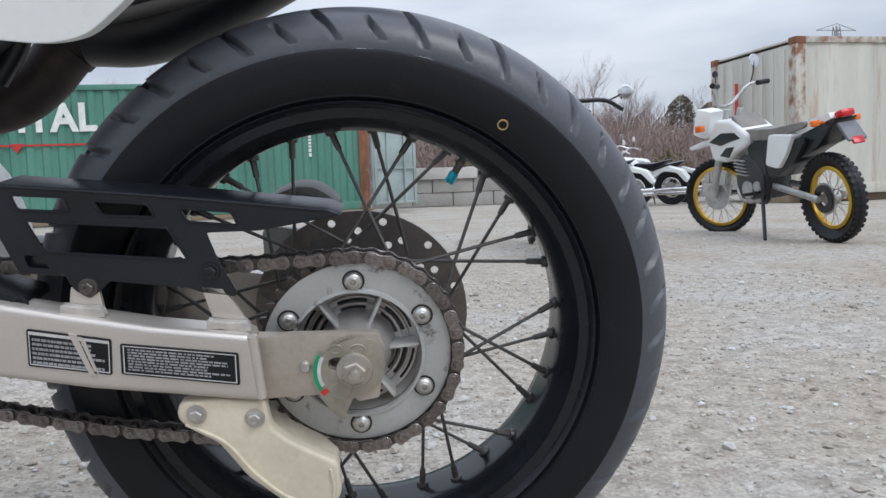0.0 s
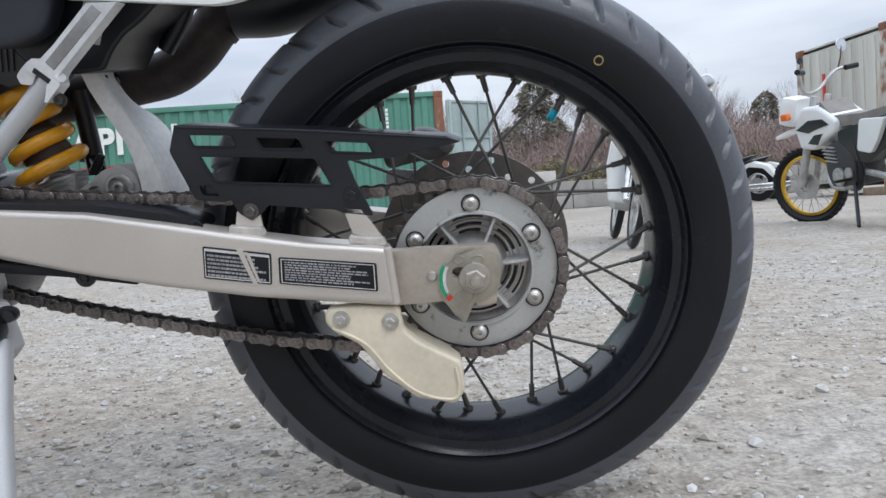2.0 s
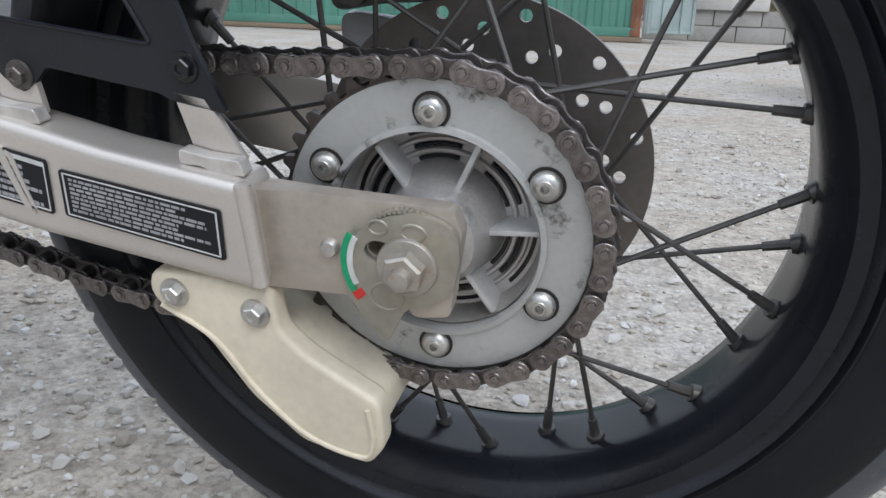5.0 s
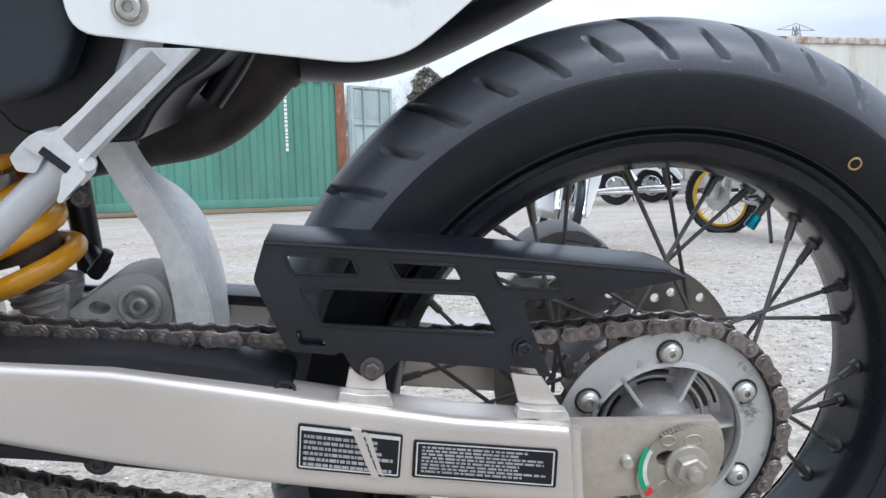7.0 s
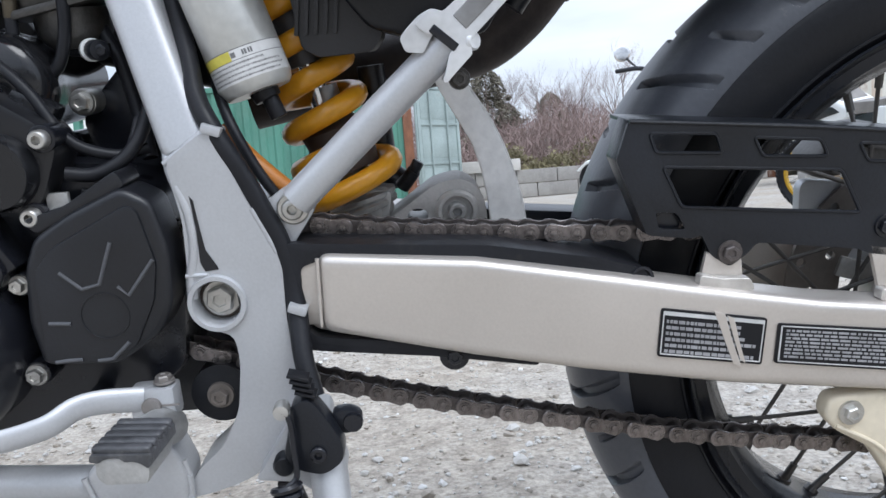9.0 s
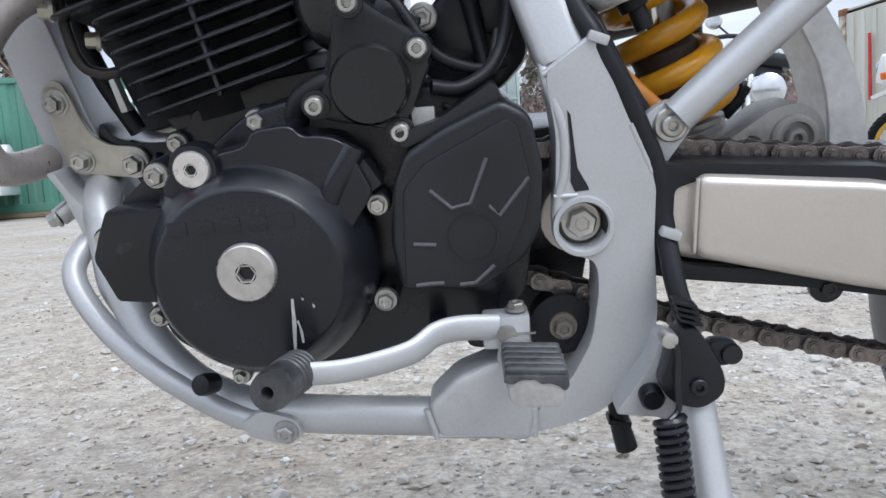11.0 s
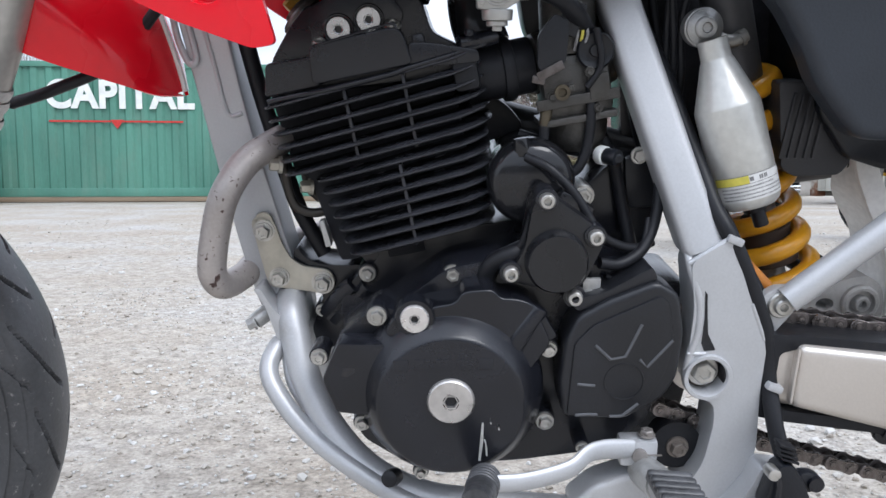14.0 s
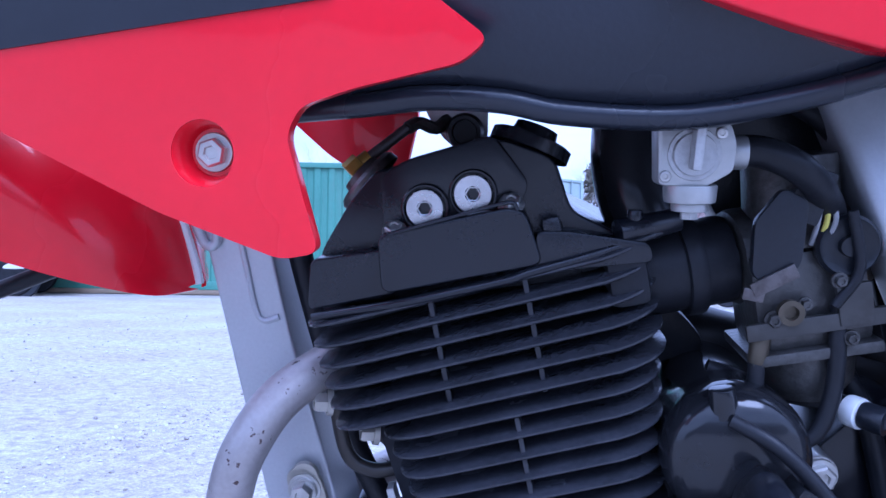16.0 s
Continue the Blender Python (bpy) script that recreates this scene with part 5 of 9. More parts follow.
def wrap_band(bm, h0, h1, a0, a1, r, n=16):
    """A strip of label round the reservoir."""
    m = Matrix.Translation(CAN_A) @ cd.to_track_quat("Z", "Y").to_matrix().to_4x4()
    rows = [[bm.verts.new(m @ Vector((r * math.cos(radians(a0 + (a1 - a0) * i / n)), r * math.sin(radians(a0 + (a1 - a0) * i / n)), h))) for i in range(n + 1)] for h in (h0, h1)]
    for i in range(n):
        bm.faces.new((rows[0][i], rows[0][i + 1], rows[1][i + 1], rows[1][i]))


canm = Matrix.Translation(CAN_A) @ cd.to_track_quat("Z", "Y").to_matrix().to_4x4()
face_dir = canm.to_3x3().inverted() @ Vector((0.12, -1, 0.05))
FA = math.degrees(math.atan2(face_dir.y, face_dir.x))
for h0, h1, m, a0, a1 in ((0.006, 0.0190, LABEL_WHITE, -78, 78), (0.0194, 0.0255, LABEL_YELLOW, -78, -16), (0.0194, 0.0255, LABEL_WHITE, -15.8, 78)):
    bm = B()
    wrap_band(bm, h0, h1, FA + a0, FA + a1, 0.02520)
    part("warning_label", bm, m, can)
bm = B()
rng_ = random.Random(2)
for k in range(4):
    a = FA - 66
    while a < FA + (52, 60, 56, 30)[k]:
        w = rng_.uniform(0.8, 2.6)
        wrap_band(bm, 0.0074 + k * 0.0029 + rng_.uniform(0, 0.0002), 0.0085 + k * 0.0029 + rng_.uniform(0, 0.0003), a, a + w, 0.02530, 2)
        a += w + rng_.uniform(0.6, 1.6)
for a, w in ((FA - 15, 7), (FA + 2, 2.6), (FA + 5.5, 3.4), (FA + 11, 2.6), (FA + 14.5, 3.0)):
    wrap_band(bm, 0.0208, 0.0240, a, a + w, 0.02530, 3)
for h in (0.0190, 0.0256):
    wrap_band(bm, h, h + 0.0004, FA - 78, FA + 78, 0.02530, 16)
part("label_print", bm, mat("dark_label_print", (0.12, 0.12, 0.12), 0.5, scale=60, bump=0.0, dark=0.6, light=1.6), can)

# rocker link in front of the rear tyre
bm = B()
prism(bm, rounded([(-0.4450, 0.4080), (-0.4130, 0.4290), (-0.4030, 0.4360), (-0.3820, 0.4400), (-0.3680, 0.4300), (-0.3640, 0.4120), (-0.3660, 0.3950), (-0.4440, 0.3950)], 0.008), 0.006, 0.050, 0.004,
      [circle(-0.4170, 0.4130, 0.0080, 16, 0.0055)])
lathe(bm, (-0.3870, 0.008, 0.4150), [(0.0165, 0), (0.0165, 0.006), (0.0145, 0.008), (0.0120, 0.008), (0.0110, 0.003), (0, 0.003)], 32)
rocker = part("rocker_link", moved(bm, Matrix.Translation((-0.006, 0, -0.005))), mat("dusty_cast_link", (0.43, 0.42, 0.405), 0.55, metal=0.5, scale=20, bump=0.25, fine=300), bike, "dusty cast aluminium suspension link")
bm = B()
socket_bolt(bm, -0.3870, 0.007, 0.4150, 0.0075, 0.009)
part("link_bolt", moved(bm, Matrix.Translation((-0.006, 0, -0.005))), CAST, rocker)
bm = B()
cyl(bm, (-0.434, 0.035, 0.426), (-0.423, 0.03, 0.439), 0.0062, 0.0055, 16, 0.001)
cyl(bm, (-0.424, 0.03, 0.438), (-0.419, 0.03, 0.446), 0.0046, seg=8, bevel=0.001)
tube(bm, [(-0.470, 0.085, 0.440), (-0.45, 0.07, 0.440), (-0.436, 0.05, 0.434), (-0.430, 0.04, 0.430)], 0.0065, 10)
part("brake_hose", bm, RUBBER, bike, "black rear brake hose with a banjo bolt")
bm = B()
prism(bm, [(-0.52, 0.412), (-0.26, 0.383), (-0.26, 0.373), (-0.52, 0.403)], 0.076, 0.108, 0.002)
part("far_chain_slider", bm, BLACK, bike)

# white mud flap, inner fender, side panel, exhaust
bm = B()
FLAP_NEAR = [(-0.400, 0.006, 0.542), (-0.392, 0.006, 0.522), (-0.380, 0.006, 0.500), (-0.368, 0.006, 0.480), (-0.359, 0.006, 0.460), (-0.352, 0.006, 0.440), (-0.3465, 0.006, 0.418), (-0.344, 0.006, 0.400), (-0.342, 0.006, 0.372)]
FLAP_FAR = [(-0.406, 0.060, 0.542), (-0.403, 0.062, 0.525), (-0.396, 0.078, 0.502), (-0.378, 0.098, 0.480), (-0.364, 0.100, 0.460), (-0.357, 0.100, 0.440), (-0.352, 0.100, 0.420), (-0.349, 0.100, 0.400), (-0.348, 0.100, 0.372)]
sheet(bm, FLAP_NEAR, FLAP_FAR, 0.0032, 8, -0.004)
front_lip = [(-0.416, 0.542), (-0.410, 0.522), (-0.400, 0.500), (-0.3895, 0.480), (-0.379, 0.460), (-0.373, 0.440), (-0.3695, 0.418), (-0.3685, 0.400), (-0.368, 0.372)]
prism(bm, front_lip + [(p[0] + 0.002, p[2]) for p in FLAP_NEAR[::-1]], 0.004, 0.010, 0.002)
flap = part("mud_flap", bm, MUDWHITE, bike, "dusty white plastic mud flap")
for y in (0.018, 0.052):
    bm = B()
    lathe(bm, (-0.3965 - 0.05 * y, y, 0.5290), [(0.0066, 0), (0.0070, 0.003), (0.004, 0.0055), (0, 0.006)], 18, (1, -0.05, 0.15))
    part("rivet", bm, BLACK_ENGINE, flap)
bm = B()
prism(bm, rounded([(-0.480, 0.640), (-0.470, 0.580), (-0.445, 0.546), (-0.412, 0.5360), (-0.368, 0.5370), (-0.356, 0.556), (-0.341, 0.571), (-0.322, 0.582), (-0.300, 0.600), (-0.222, 0.606), (-0.150, 0.622), (-0.086, 0.645), (-0.040, 0.685), (-0.06, 0.74), (-0.48, 0.74)], 0.006, 4), -0.040, 0.075, 0.006, segments=3)
part("inner_fender", bm, BLACK, bike, "black plastic rear inner fender")
bm = B()
prism(bm, rounded([(-0.3840, 0.6060), (-0.2230, 0.5865), (-0.1930, 0.5915), (-0.1720, 0.6070), (-0.1200, 0.6500), (-0.05, 0.72), (-0.30, 0.78), (-0.40, 0.74)], 0.014, 5), -0.096, -0.076, 0.006, segments=4)
side = part("side_panel", bm, WHITE, bike, "white plastic side panel")
bm = B()
lathe(bm, (-0.3500, -0.0962, 0.6200), [(0.0105, 0.0), (0.0100, 0.0012), (0.0082, 0.0012), (0.0075, -0.0005)], 28)
socket_bolt(bm, -0.3500, -0.0968, 0.6200, 0.0070, 0.004)
part("panel_bolt", bm, ZINC, side)
bm = B()
tube(bm, [(-0.560, 0.12, 0.500), (-0.460, 0.13, 0.516), (-0.410, 0.13, 0.5235), (-0.362, 0.13, 0.5320), (-0.328, 0.133, 0.5530), (-0.298, 0.136, 0.5840), (-0.262, 0.138, 0.6150), (-0.20, 0.14, 0.640)], 0.0285, 28)
exh_ = part("muffler_pipe", bm, EXHAUST, bike, "dull brown exhaust pipe")
bm = B()
tube(bm, [(-0.2990, 0.136, 0.583), (-0.2935, 0.137, 0.588)], 0.0305, 24, 1)
part("clamp_ring", bm, EXHAUST, exh_)
bm = B()
tube(bm, [(-0.270, 0.135, 0.612), (-0.215, 0.135, 0.612), (-0.150, 0.137, 0.634), (-0.020, 0.14, 0.700), (0.08, 0.14, 0.76)], 0.046, 28)
part("muffler", bm, BLACK, bike, "black muffler")
bm = B()
tube(bm, [(-0.338, 0.06, 0.556), (-0.312, 0.06, 0.592), (-0.29, 0.06, 0.64)], 0.010, 12)
part("far_stay", bm, BLACK, bike)
bm = B()
tube(bm, [(-0.452, 0.07, 0.52), (-0.447, 0.07, 0.42)], 0.011, 12, 1)
part("far_stay", bm, BLACK, bike)

# airbox and electrics between the frame and the fender
bm = B()
prism(bm, rounded([(-0.575, 0.740), (-0.566, 0.706), (-0.556, 0.686), (-0.540, 0.672), (-0.5238, 0.6575), (-0.5045, 0.6277), (-0.4935, 0.6047), (-0.4743, 0.5814), (-0.4600, 0.5656), (-0.435, 0.5640), (-0.400, 0.578), (-0.386, 0.607), (-0.400, 0.760), (-0.55, 0.79)], 0.010, 4), -0.0840, -0.050, 0.010, segments=4)
part("airbox_cover", bm, mat("dark_grey_side_cover", (0.024, 0.030, 0.040), 0.45, scale=8, fine=500, bump=0.1), bike, "dark grey plastic side cover")
bm = B()
lathe(bm, (-0.530, -0.084, 0.694), [(0.017, 0.0), (0.016, 0.002), (0.0125, 0.002), (0.012, 0.0)], 28)
part("key_ring", bm, CHROME, bike)
bm = B()
prism(bm, rounded([(-0.5000, 0.6050), (-0.4912, 0.5358), (-0.4800, 0.5292), (-0.4440, 0.5307), (-0.4360, 0.5409), (-0.4480, 0.6050)], 0.004), -0.030, 0.04, 0.003)
box_ = part("battery_box", bm, mat("dark_grey_battery_box", (0.035, 0.035, 0.038), 0.5, scale=10, fine=400, bump=0.1), bike, "dark grey battery box")
for k in range(5):
    bm = B()
    rbox(bm, (-0.4900 + 0.0065 * k, -0.0305, 0.5700), (0.0028, 0.004, 0.052), 0.0008, (0, 8, 0))
    part("rib", bm, box_.data.materials[0], box_)
bm = B()
prism(bm, rounded([(-0.62, 0.74), (-0.60, 0.52), (-0.50, 0.50), (-0.47, 0.60), (-0.48, 0.74)], 0.02), 0.055, 0.10, 0.004)
part("airbox", bm, BLACK_MATTE, bike, "black airbox behind the shock")

# wiring down the frame and the stand switch
bm = B()
tube(bm, [(-0.604, 0.030, 0.660), (-0.588, 0.000, 0.620), (-0.5730, -0.026, 0.575), (-0.5620, -0.050, 0.538), (-0.5550, -0.070, 0.512), (-0.5445, -0.082, 0.491), (-0.5290, -0.083, 0.4600), (-0.5195, -0.083, 0.437), (-0.5110, -0.083, 0.415), (-0.5060, -0.084, 0.380), (-0.5030, -0.100, 0.345), (-0.4970, -0.110, 0.320)], 0.0066, 12)
part("wiring_loom", bm, RUBBER, bike, "black wiring loom along the frame")
for x, y, z in ((-0.5440, -0.0835, 0.4915), (-0.5040, -0.089, 0.3740)):
    bm = B()
    rbox(bm, (x, y, z), (0.0125, 0.015, 0.0060), 0.0015, (0, 22, 0))
    part("cable_clip", bm, SILVER, bike)
bm = B()
tube(bm, [(-0.5450, -0.055, 0.490), (-0.5330, -0.058, 0.474), (-0.5200, -0.060, 0.460), (-0.5060, -0.060, 0.446)], 0.0062, 10)
part("orange_hose", bm, mat("amber_hose", (0.45, 0.17, 0.03), 0.4, scale=20, bump=0.05), bike)
bm = B()
tube(bm, [(-0.592, 0.030, 0.680), (-0.576, 0.012, 0.600), (-0.5560, -0.022, 0.536), (-0.5400, -0.060, 0.499), (-0.5250, -0.068, 0.466), (-0.5100, -0.068, 0.440), (-0.500, -0.06, 0.42)], 0.0036, 10)
part("cable", bm, RUBBER, bike)
for path in ([(-0.536, -0.005, 0.712), (-0.5516, -0.005, 0.6952), (-0.5687, -0.005, 0.6703), (-0.5725, -0.005, 0.6409), (-0.5690, -0.002, 0.6022), (-0.572, 0.01, 0.55)], [(-0.586, -0.005, 0.720), (-0.5835, -0.005, 0.6868), (-0.5776, -0.005, 0.6323), (-0.576, 0.0, 0.600), (-0.580, 0.01, 0.55)],
             [(-0.560, 0.002, 0.715), (-0.5775, -0.002, 0.690), (-0.5830, -0.002, 0.660), (-0.582, 0.0, 0.620)]):
    bm = B()
    tube(bm, path, 0.0031, 8)
    part("cable", bm, RUBBER, bike)

# side stand, folded down, with its switch and spring
bm = B()
prism(bm, rounded([(-0.5142, 0.3128), (-0.4900, 0.3100), (-0.4820, 0.2620), (-0.4970, 0.2460), (-0.5142, 0.2600), (-0.5424, 0.2640), (-0.5335, 0.2760), (-0.5200, 0.2960)], 0.004), -0.110, -0.085, 0.003)
tube(bm, [(-0.494, -0.108, 0.275), (-0.492, -0.120, 0.250), (-0.487, -0.150, 0.190), (-0.474, -0.200, 0.090), (-0.465, -0.2320, 0.046)], 0.0125, 18)
rbox(bm, (-0.463, -0.237, 0.040), (0.055, 0.045, 0.006), 0.002, (-10, 0, 0))
stand = part("side_stand", bm, SILVER, bike, "silver side stand, down on the gravel")
bm = B()
prism(bm, rounded([(-0.5100, 0.3235), (-0.4985, 0.3275), (-0.4913, 0.3175), (-0.4850, 0.3060), (-0.4793, 0.2930), (-0.4807, 0.2815), (-0.4940, 0.2730), (-0.5110, 0.2780), (-0.5184, 0.2890), (-0.5150, 0.3000)], 0.006, 4), -0.128, -0.110, 0.003)
lathe(bm, (-0.5205, -0.106, 0.2770), [(0.0075, 0), (0.0075, 0.012), (0.006, 0.014), (0, 0.014)], 20)
prism(bm, rounded([(-0.4870, 0.3110), (-0.4760, 0.3120), (-0.4680, 0.3080), (-0.4680, 0.2985), (-0.4760, 0.2945), (-0.4870, 0.2960)], 0.004), -0.116, -0.104, 0.003)
boots = []
for k in range(4):
    boots.append(B())
    rbox(boots[-1], (-0.5000 - 0.0012 * k, -0.1215, 0.3290 + 0.0038 * k), (0.0135, 0.012, 0.0020), 0.0006, (0, 18, 0))
sw = part("stand_switch", bm, BLACK, stand, "black plastic stand switch")
for bm in boots:
    part("boot_ring", bm, RUBBER, sw)
bm = B()
socket_bolt(bm, -0.4960, -0.1280, 0.2890, 0.0055, 0.003)
part("switch_bolt", bm, BLACK_ENGINE, stand)
bm = B()
lathe(bm, (-0.4735, -0.116, 0.3035), [(0.0065, 0), (0.006, 0.003), (0, 0.003)], 18)
part("switch_bolt", bm, BLACK_ENGINE, stand)
bm = B()
cyl(bm, (-0.5150, -0.124, 0.3220), (-0.5146, -0.136, 0.3224), 0.0050, seg=18, bevel=0.0015)
part("spring_post", bm, ZINC, stand)
bm = B()
tube(bm, [(-0.5140, -0.134, 0.3224), (-0.5100, -0.134, 0.3158), (-0.5096, -0.134, 0.2950), (-0.5098, -0.136, 0.2790), (-0.5160, -0.140, 0.2740)], 0.0020, 8)
helix(bm, (-0.5160, -0.140, 0.2760), (-0.5100, -0.176, 0.1600), 0.0080, 0.0024, 24, 6, 14)
part("stand_spring", bm, BLACK_ENGINE, stand, "dark coiled return spring")
bm = B()
tube(bm, [(-0.532, -0.055, 0.252), (-0.530, -0.059, 0.230), (-0.5255, -0.060, 0.2105)], 0.0060, 12, r_end=0.0078)
rbox(bm, (-0.5310, -0.060, 0.2330), (0.016, 0.014, 0.004), 0.001, (0, 12, 0))
part("drain_hose", bm, RUBBER, bike)
bm = B()
cyl(bm, (-0.405, -0.078, 0.330), (-0.405, -0.086, 0.330), 0.0105, seg=20, bevel=0.002)
hex_bolt(bm, -0.405, -0.086, 0.330, 0.0055, 0.004, 0)
part("slider_bolt", bm, BLACK_ENGINE, bike)

# ---- rider's footpeg, shift lever ----
PEG = pose(-0.5950, -0.158, 0.3185, -5, 3, 0) @ Matrix.Diagonal((0.90, 0.80, 0.80, 1))
WORN_PAD = mat("worn_grey_peg_rubber", (0.055, 0.056, 0.060), 0.36, scale=40, fine=300, bump=0.15, dark=0.5, light=1.6, dirt=(0.20, 0.195, 0.19), dirt_at=(0.55, 0.85), dirt_scale=60)
bm = B()
rbox(bm, (0, 0, 0.001), (0.034, 0.050, 0.010), 0.003)
prism(bm, rounded([(-0.0165, 0.0060), (0.0165, 0.0060), (0.0170, -0.0060), (0.0150, -0.0140), (-0.0110, -0.0140), (-0.0160, -0.0080)], 0.003), -0.0290, 0.024, 0.0025)
moved(bm, PEG)
tube(bm, [(-0.600, -0.088, 0.298), (-0.600, -0.110, 0.306), (-0.598, -0.135, 0.313)], 0.0130, 14)
peg = part("footpeg", bm, CAST, bike, "alloy footpeg with a ribbed rubber pad")
for k in range(5):
    bm = B()
    rbox(bm, (0, -0.0240 + k * 0.0115, 0.0090), (0.037, 0.0082, 0.0105), 0.0034, (16, 0, -4), 3)
    part("rubber_rib", moved(bm, PEG), WORN_PAD, peg)
bm = B()
prism(bm, rounded([(-0.0185, 0.0090), (0.0185, 0.0090), (0.0190, 0.0010), (0.0165, -0.0020), (0.0125, 0.0015), (0.0075, 0.0035), (0.0025, 0.0030), (-0.0005, 0.0060), (-0.0050, 0.0065), (-0.0100, 0.0055), (-0.0130, 0.0030), (-0.0150, 0.0030), (-0.0190, 0.0040)], 0.0015), -0.0305, 0.026, 0.0008)
part("rubber_base", moved(bm, PEG), WORN_PAD, peg)
bm = B()
tube(bm, [(-0.6120, -0.092, 0.3200), (-0.6350, -0.100, 0.3240), (-0.6500, -0.108, 0.3240), (-0.6660, -0.120, 0.3180), (-0.7000, -0.131, 0.3145), (-0.7300, -0.138, 0.3165)], 0.0088, 16, flat=0.55, r_end=0.0075)
rbox(bm, (-0.6060, -0.086, 0.3165), (0.030, 0.018, 0.022), 0.003)
shift = part("shift_lever", bm, SILVER, bike, "silver shift lever with a black rubber tip")
bm = B()
TIP = (-0.19, -0.97, 0.14)
lathe(bm, (-0.7300, -0.126, 0.3155), [(0.0, 0.0), (0.0110, 0.0), (0.0120, 0.003), (0.0116, 0.042), (0.0106, 0.047), (0.0036, 0.047), (0.003, 0.036), (0, 0.036)], 28, TIP)
for k in range(5):
    lathe(bm, Vector((-0.7300, -0.126, 0.3155)) + Vector(TIP) * (0.003 + k * 0.0045), [(0.0116, 0), (0.0126, 0.0012), (0.0126, 0.0022), (0.0116, 0.0034)], 28, TIP)
part("lever_rubber", bm, WORN_PAD, shift)
bm = B()
cyl(bm, (-0.6060, -0.094, 0.3160), (-0.6060, -0.099, 0.3160), 0.0062, seg=20, bevel=0.0008)
hex_bolt(bm, -0.5990, -0.086, 0.3290, 0.0055, 0.005, 1.3, axis=(0, 0, 1))
rbox(bm, (-0.5950, -0.0955, 0.3160), (0.014, 0.001, 0.0012), 0)
part("pinch_bolt", bm, mat("rusty_pinch_bolt", (0.30, 0.28, 0.265), 0.5, metal=0.6, scale=60, bump=0.1), shift)
bm = B()
lathe(bm, (-0.5680, -0.045, 0.3090), [(0.0, 0.0), (0.019, 0.0), (0.021, 0.004), (0.019, 0.014), (0.021, 0.022), (0.008, 0.024)], 32)
roller = part("chain_roller", bm, RUBBER, bike, "black chain roller on the frame")
bm = B()
hex_bolt(bm, -0.5680, -0.069, 0.3090, 0.0068, 0.008, 1.4)
part("roller_bolt", bm, mat("rusty_roller_bolt", (0.22, 0.195, 0.175), 0.5, metal=0.6, scale=60, bump=0.1), roller)

# ---- engine ----
# the cylinder's axis leans forward
TURN_C = 11.0
cU, cV = Vector((math.cos(radians(TURN_C)), math.sin(radians(TURN_C)))), Vector((-math.sin(radians(TURN_C)), math.cos(radians(TURN_C))))


def on_cyl(u, v):
    p = cU * u + cV * v
    return p.x, p.y


case = B()
prism(case, rounded([(-0.846, 0.400), (-0.834, 0.412), (-0.812, 0.424), (-0.790, 0.440), (-0.760, 0.462), (-0.700, 0.475), (-0.640, 0.470), (-0.590, 0.455), (-0.580, 0.400), (-0.590, 0.330), (-0.630, 0.300), (-0.700, 0.290), (-0.790, 0.285), (-0.832, 0.312), (-0.850, 0.370)], 0.010), -0.062, 0.120, 0.006)
prism(case, rounded([(-0.8420, 0.4330), (-0.8330, 0.4390), (-0.8225, 0.4480), (-0.8170, 0.4600), (-0.7600, 0.4780), (-0.6600, 0.4900), (-0.6600, 0.4000), (-0.8400, 0.3600), (-0.8520, 0.3700), (-0.8540, 0.4100)], 0.005, 3), 0.004, 0.090, 0.004, segments=3)
prism(case, rounded([(-0.8960, 0.4560), (-0.8887, 0.4439), (-0.8736, 0.4378), (-0.8546, 0.4370), (-0.8300, 0.4380), (-0.8300, 0.3600), (-0.8800, 0.3560), (-0.8850, 0.3773), (-0.8757, 0.3981), (-0.8730, 0.4076), (-0.8810, 0.4180), (-0.8930, 0.4280), (-0.9000, 0.4450)], 0.005, 3), 0.0290, 0.085, 0.003)
prism(case, rounded([(-0.8000, 0.4330), (-0.8130, 0.4350), (-0.8230, 0.4290), (-0.8430, 0.4130), (-0.8440, 0.4050), (-0.8200, 0.4060), (-0.7900, 0.4200)], 0.005), -0.0780, -0.030, 0.004)
for path in ([(-0.8290, 0.426), (-0.8420, 0.412), (-0.8620, 0.385)], [(-0.8420, 0.427), (-0.8540, 0.415), (-0.8700, 0.392)]):
    tube(case, [(path[0][0], 0.004, path[0][1]), (path[1][0], 0.012, path[1][1]), (path[2][0], 0.024, path[2][1])], 0.0080, 12, 5, flat=0.7)
prism(case, [on_cyl(-0.7230, 0.578), on_cyl(-0.6000, 0.578), on_cyl(-0.6040, 0.6080), on_cyl(-0.7360, 0.6080)], 0.0060, 0.115, 0.004)
prism(case, rounded([(-0.6350, 0.4300), (-0.5450, 0.4300), (-0.5380, 0.3500), (-0.5480, 0.2950), (-0.5700, 0.2660), (-0.6350, 0.2660)], 0.012), 0.000, 0.100, 0.004)
engine = part("engine", case, BLACK_ENGINE, bike, "black air-cooled single-cylinder engine")

def cap_disc(bm, x, y, z, r, h, socket):
    """A flat turned cap with a chamfer and a small hexagon socket."""
    lathe(bm, (x, y, z), [(r, 0.0), (r, h * 0.55), (r * 0.95, h * 0.88), (r * 0.92, h), (r * 0.90, h), (socket * 1.3, h), (socket * 1.18, h)], 56)
    lathe(bm, (x, y, z), [(socket * 1.20, h), (socket, h * 0.95), (socket * 0.94, -h * 0.6), (0.0, -h * 0.6)], 6)


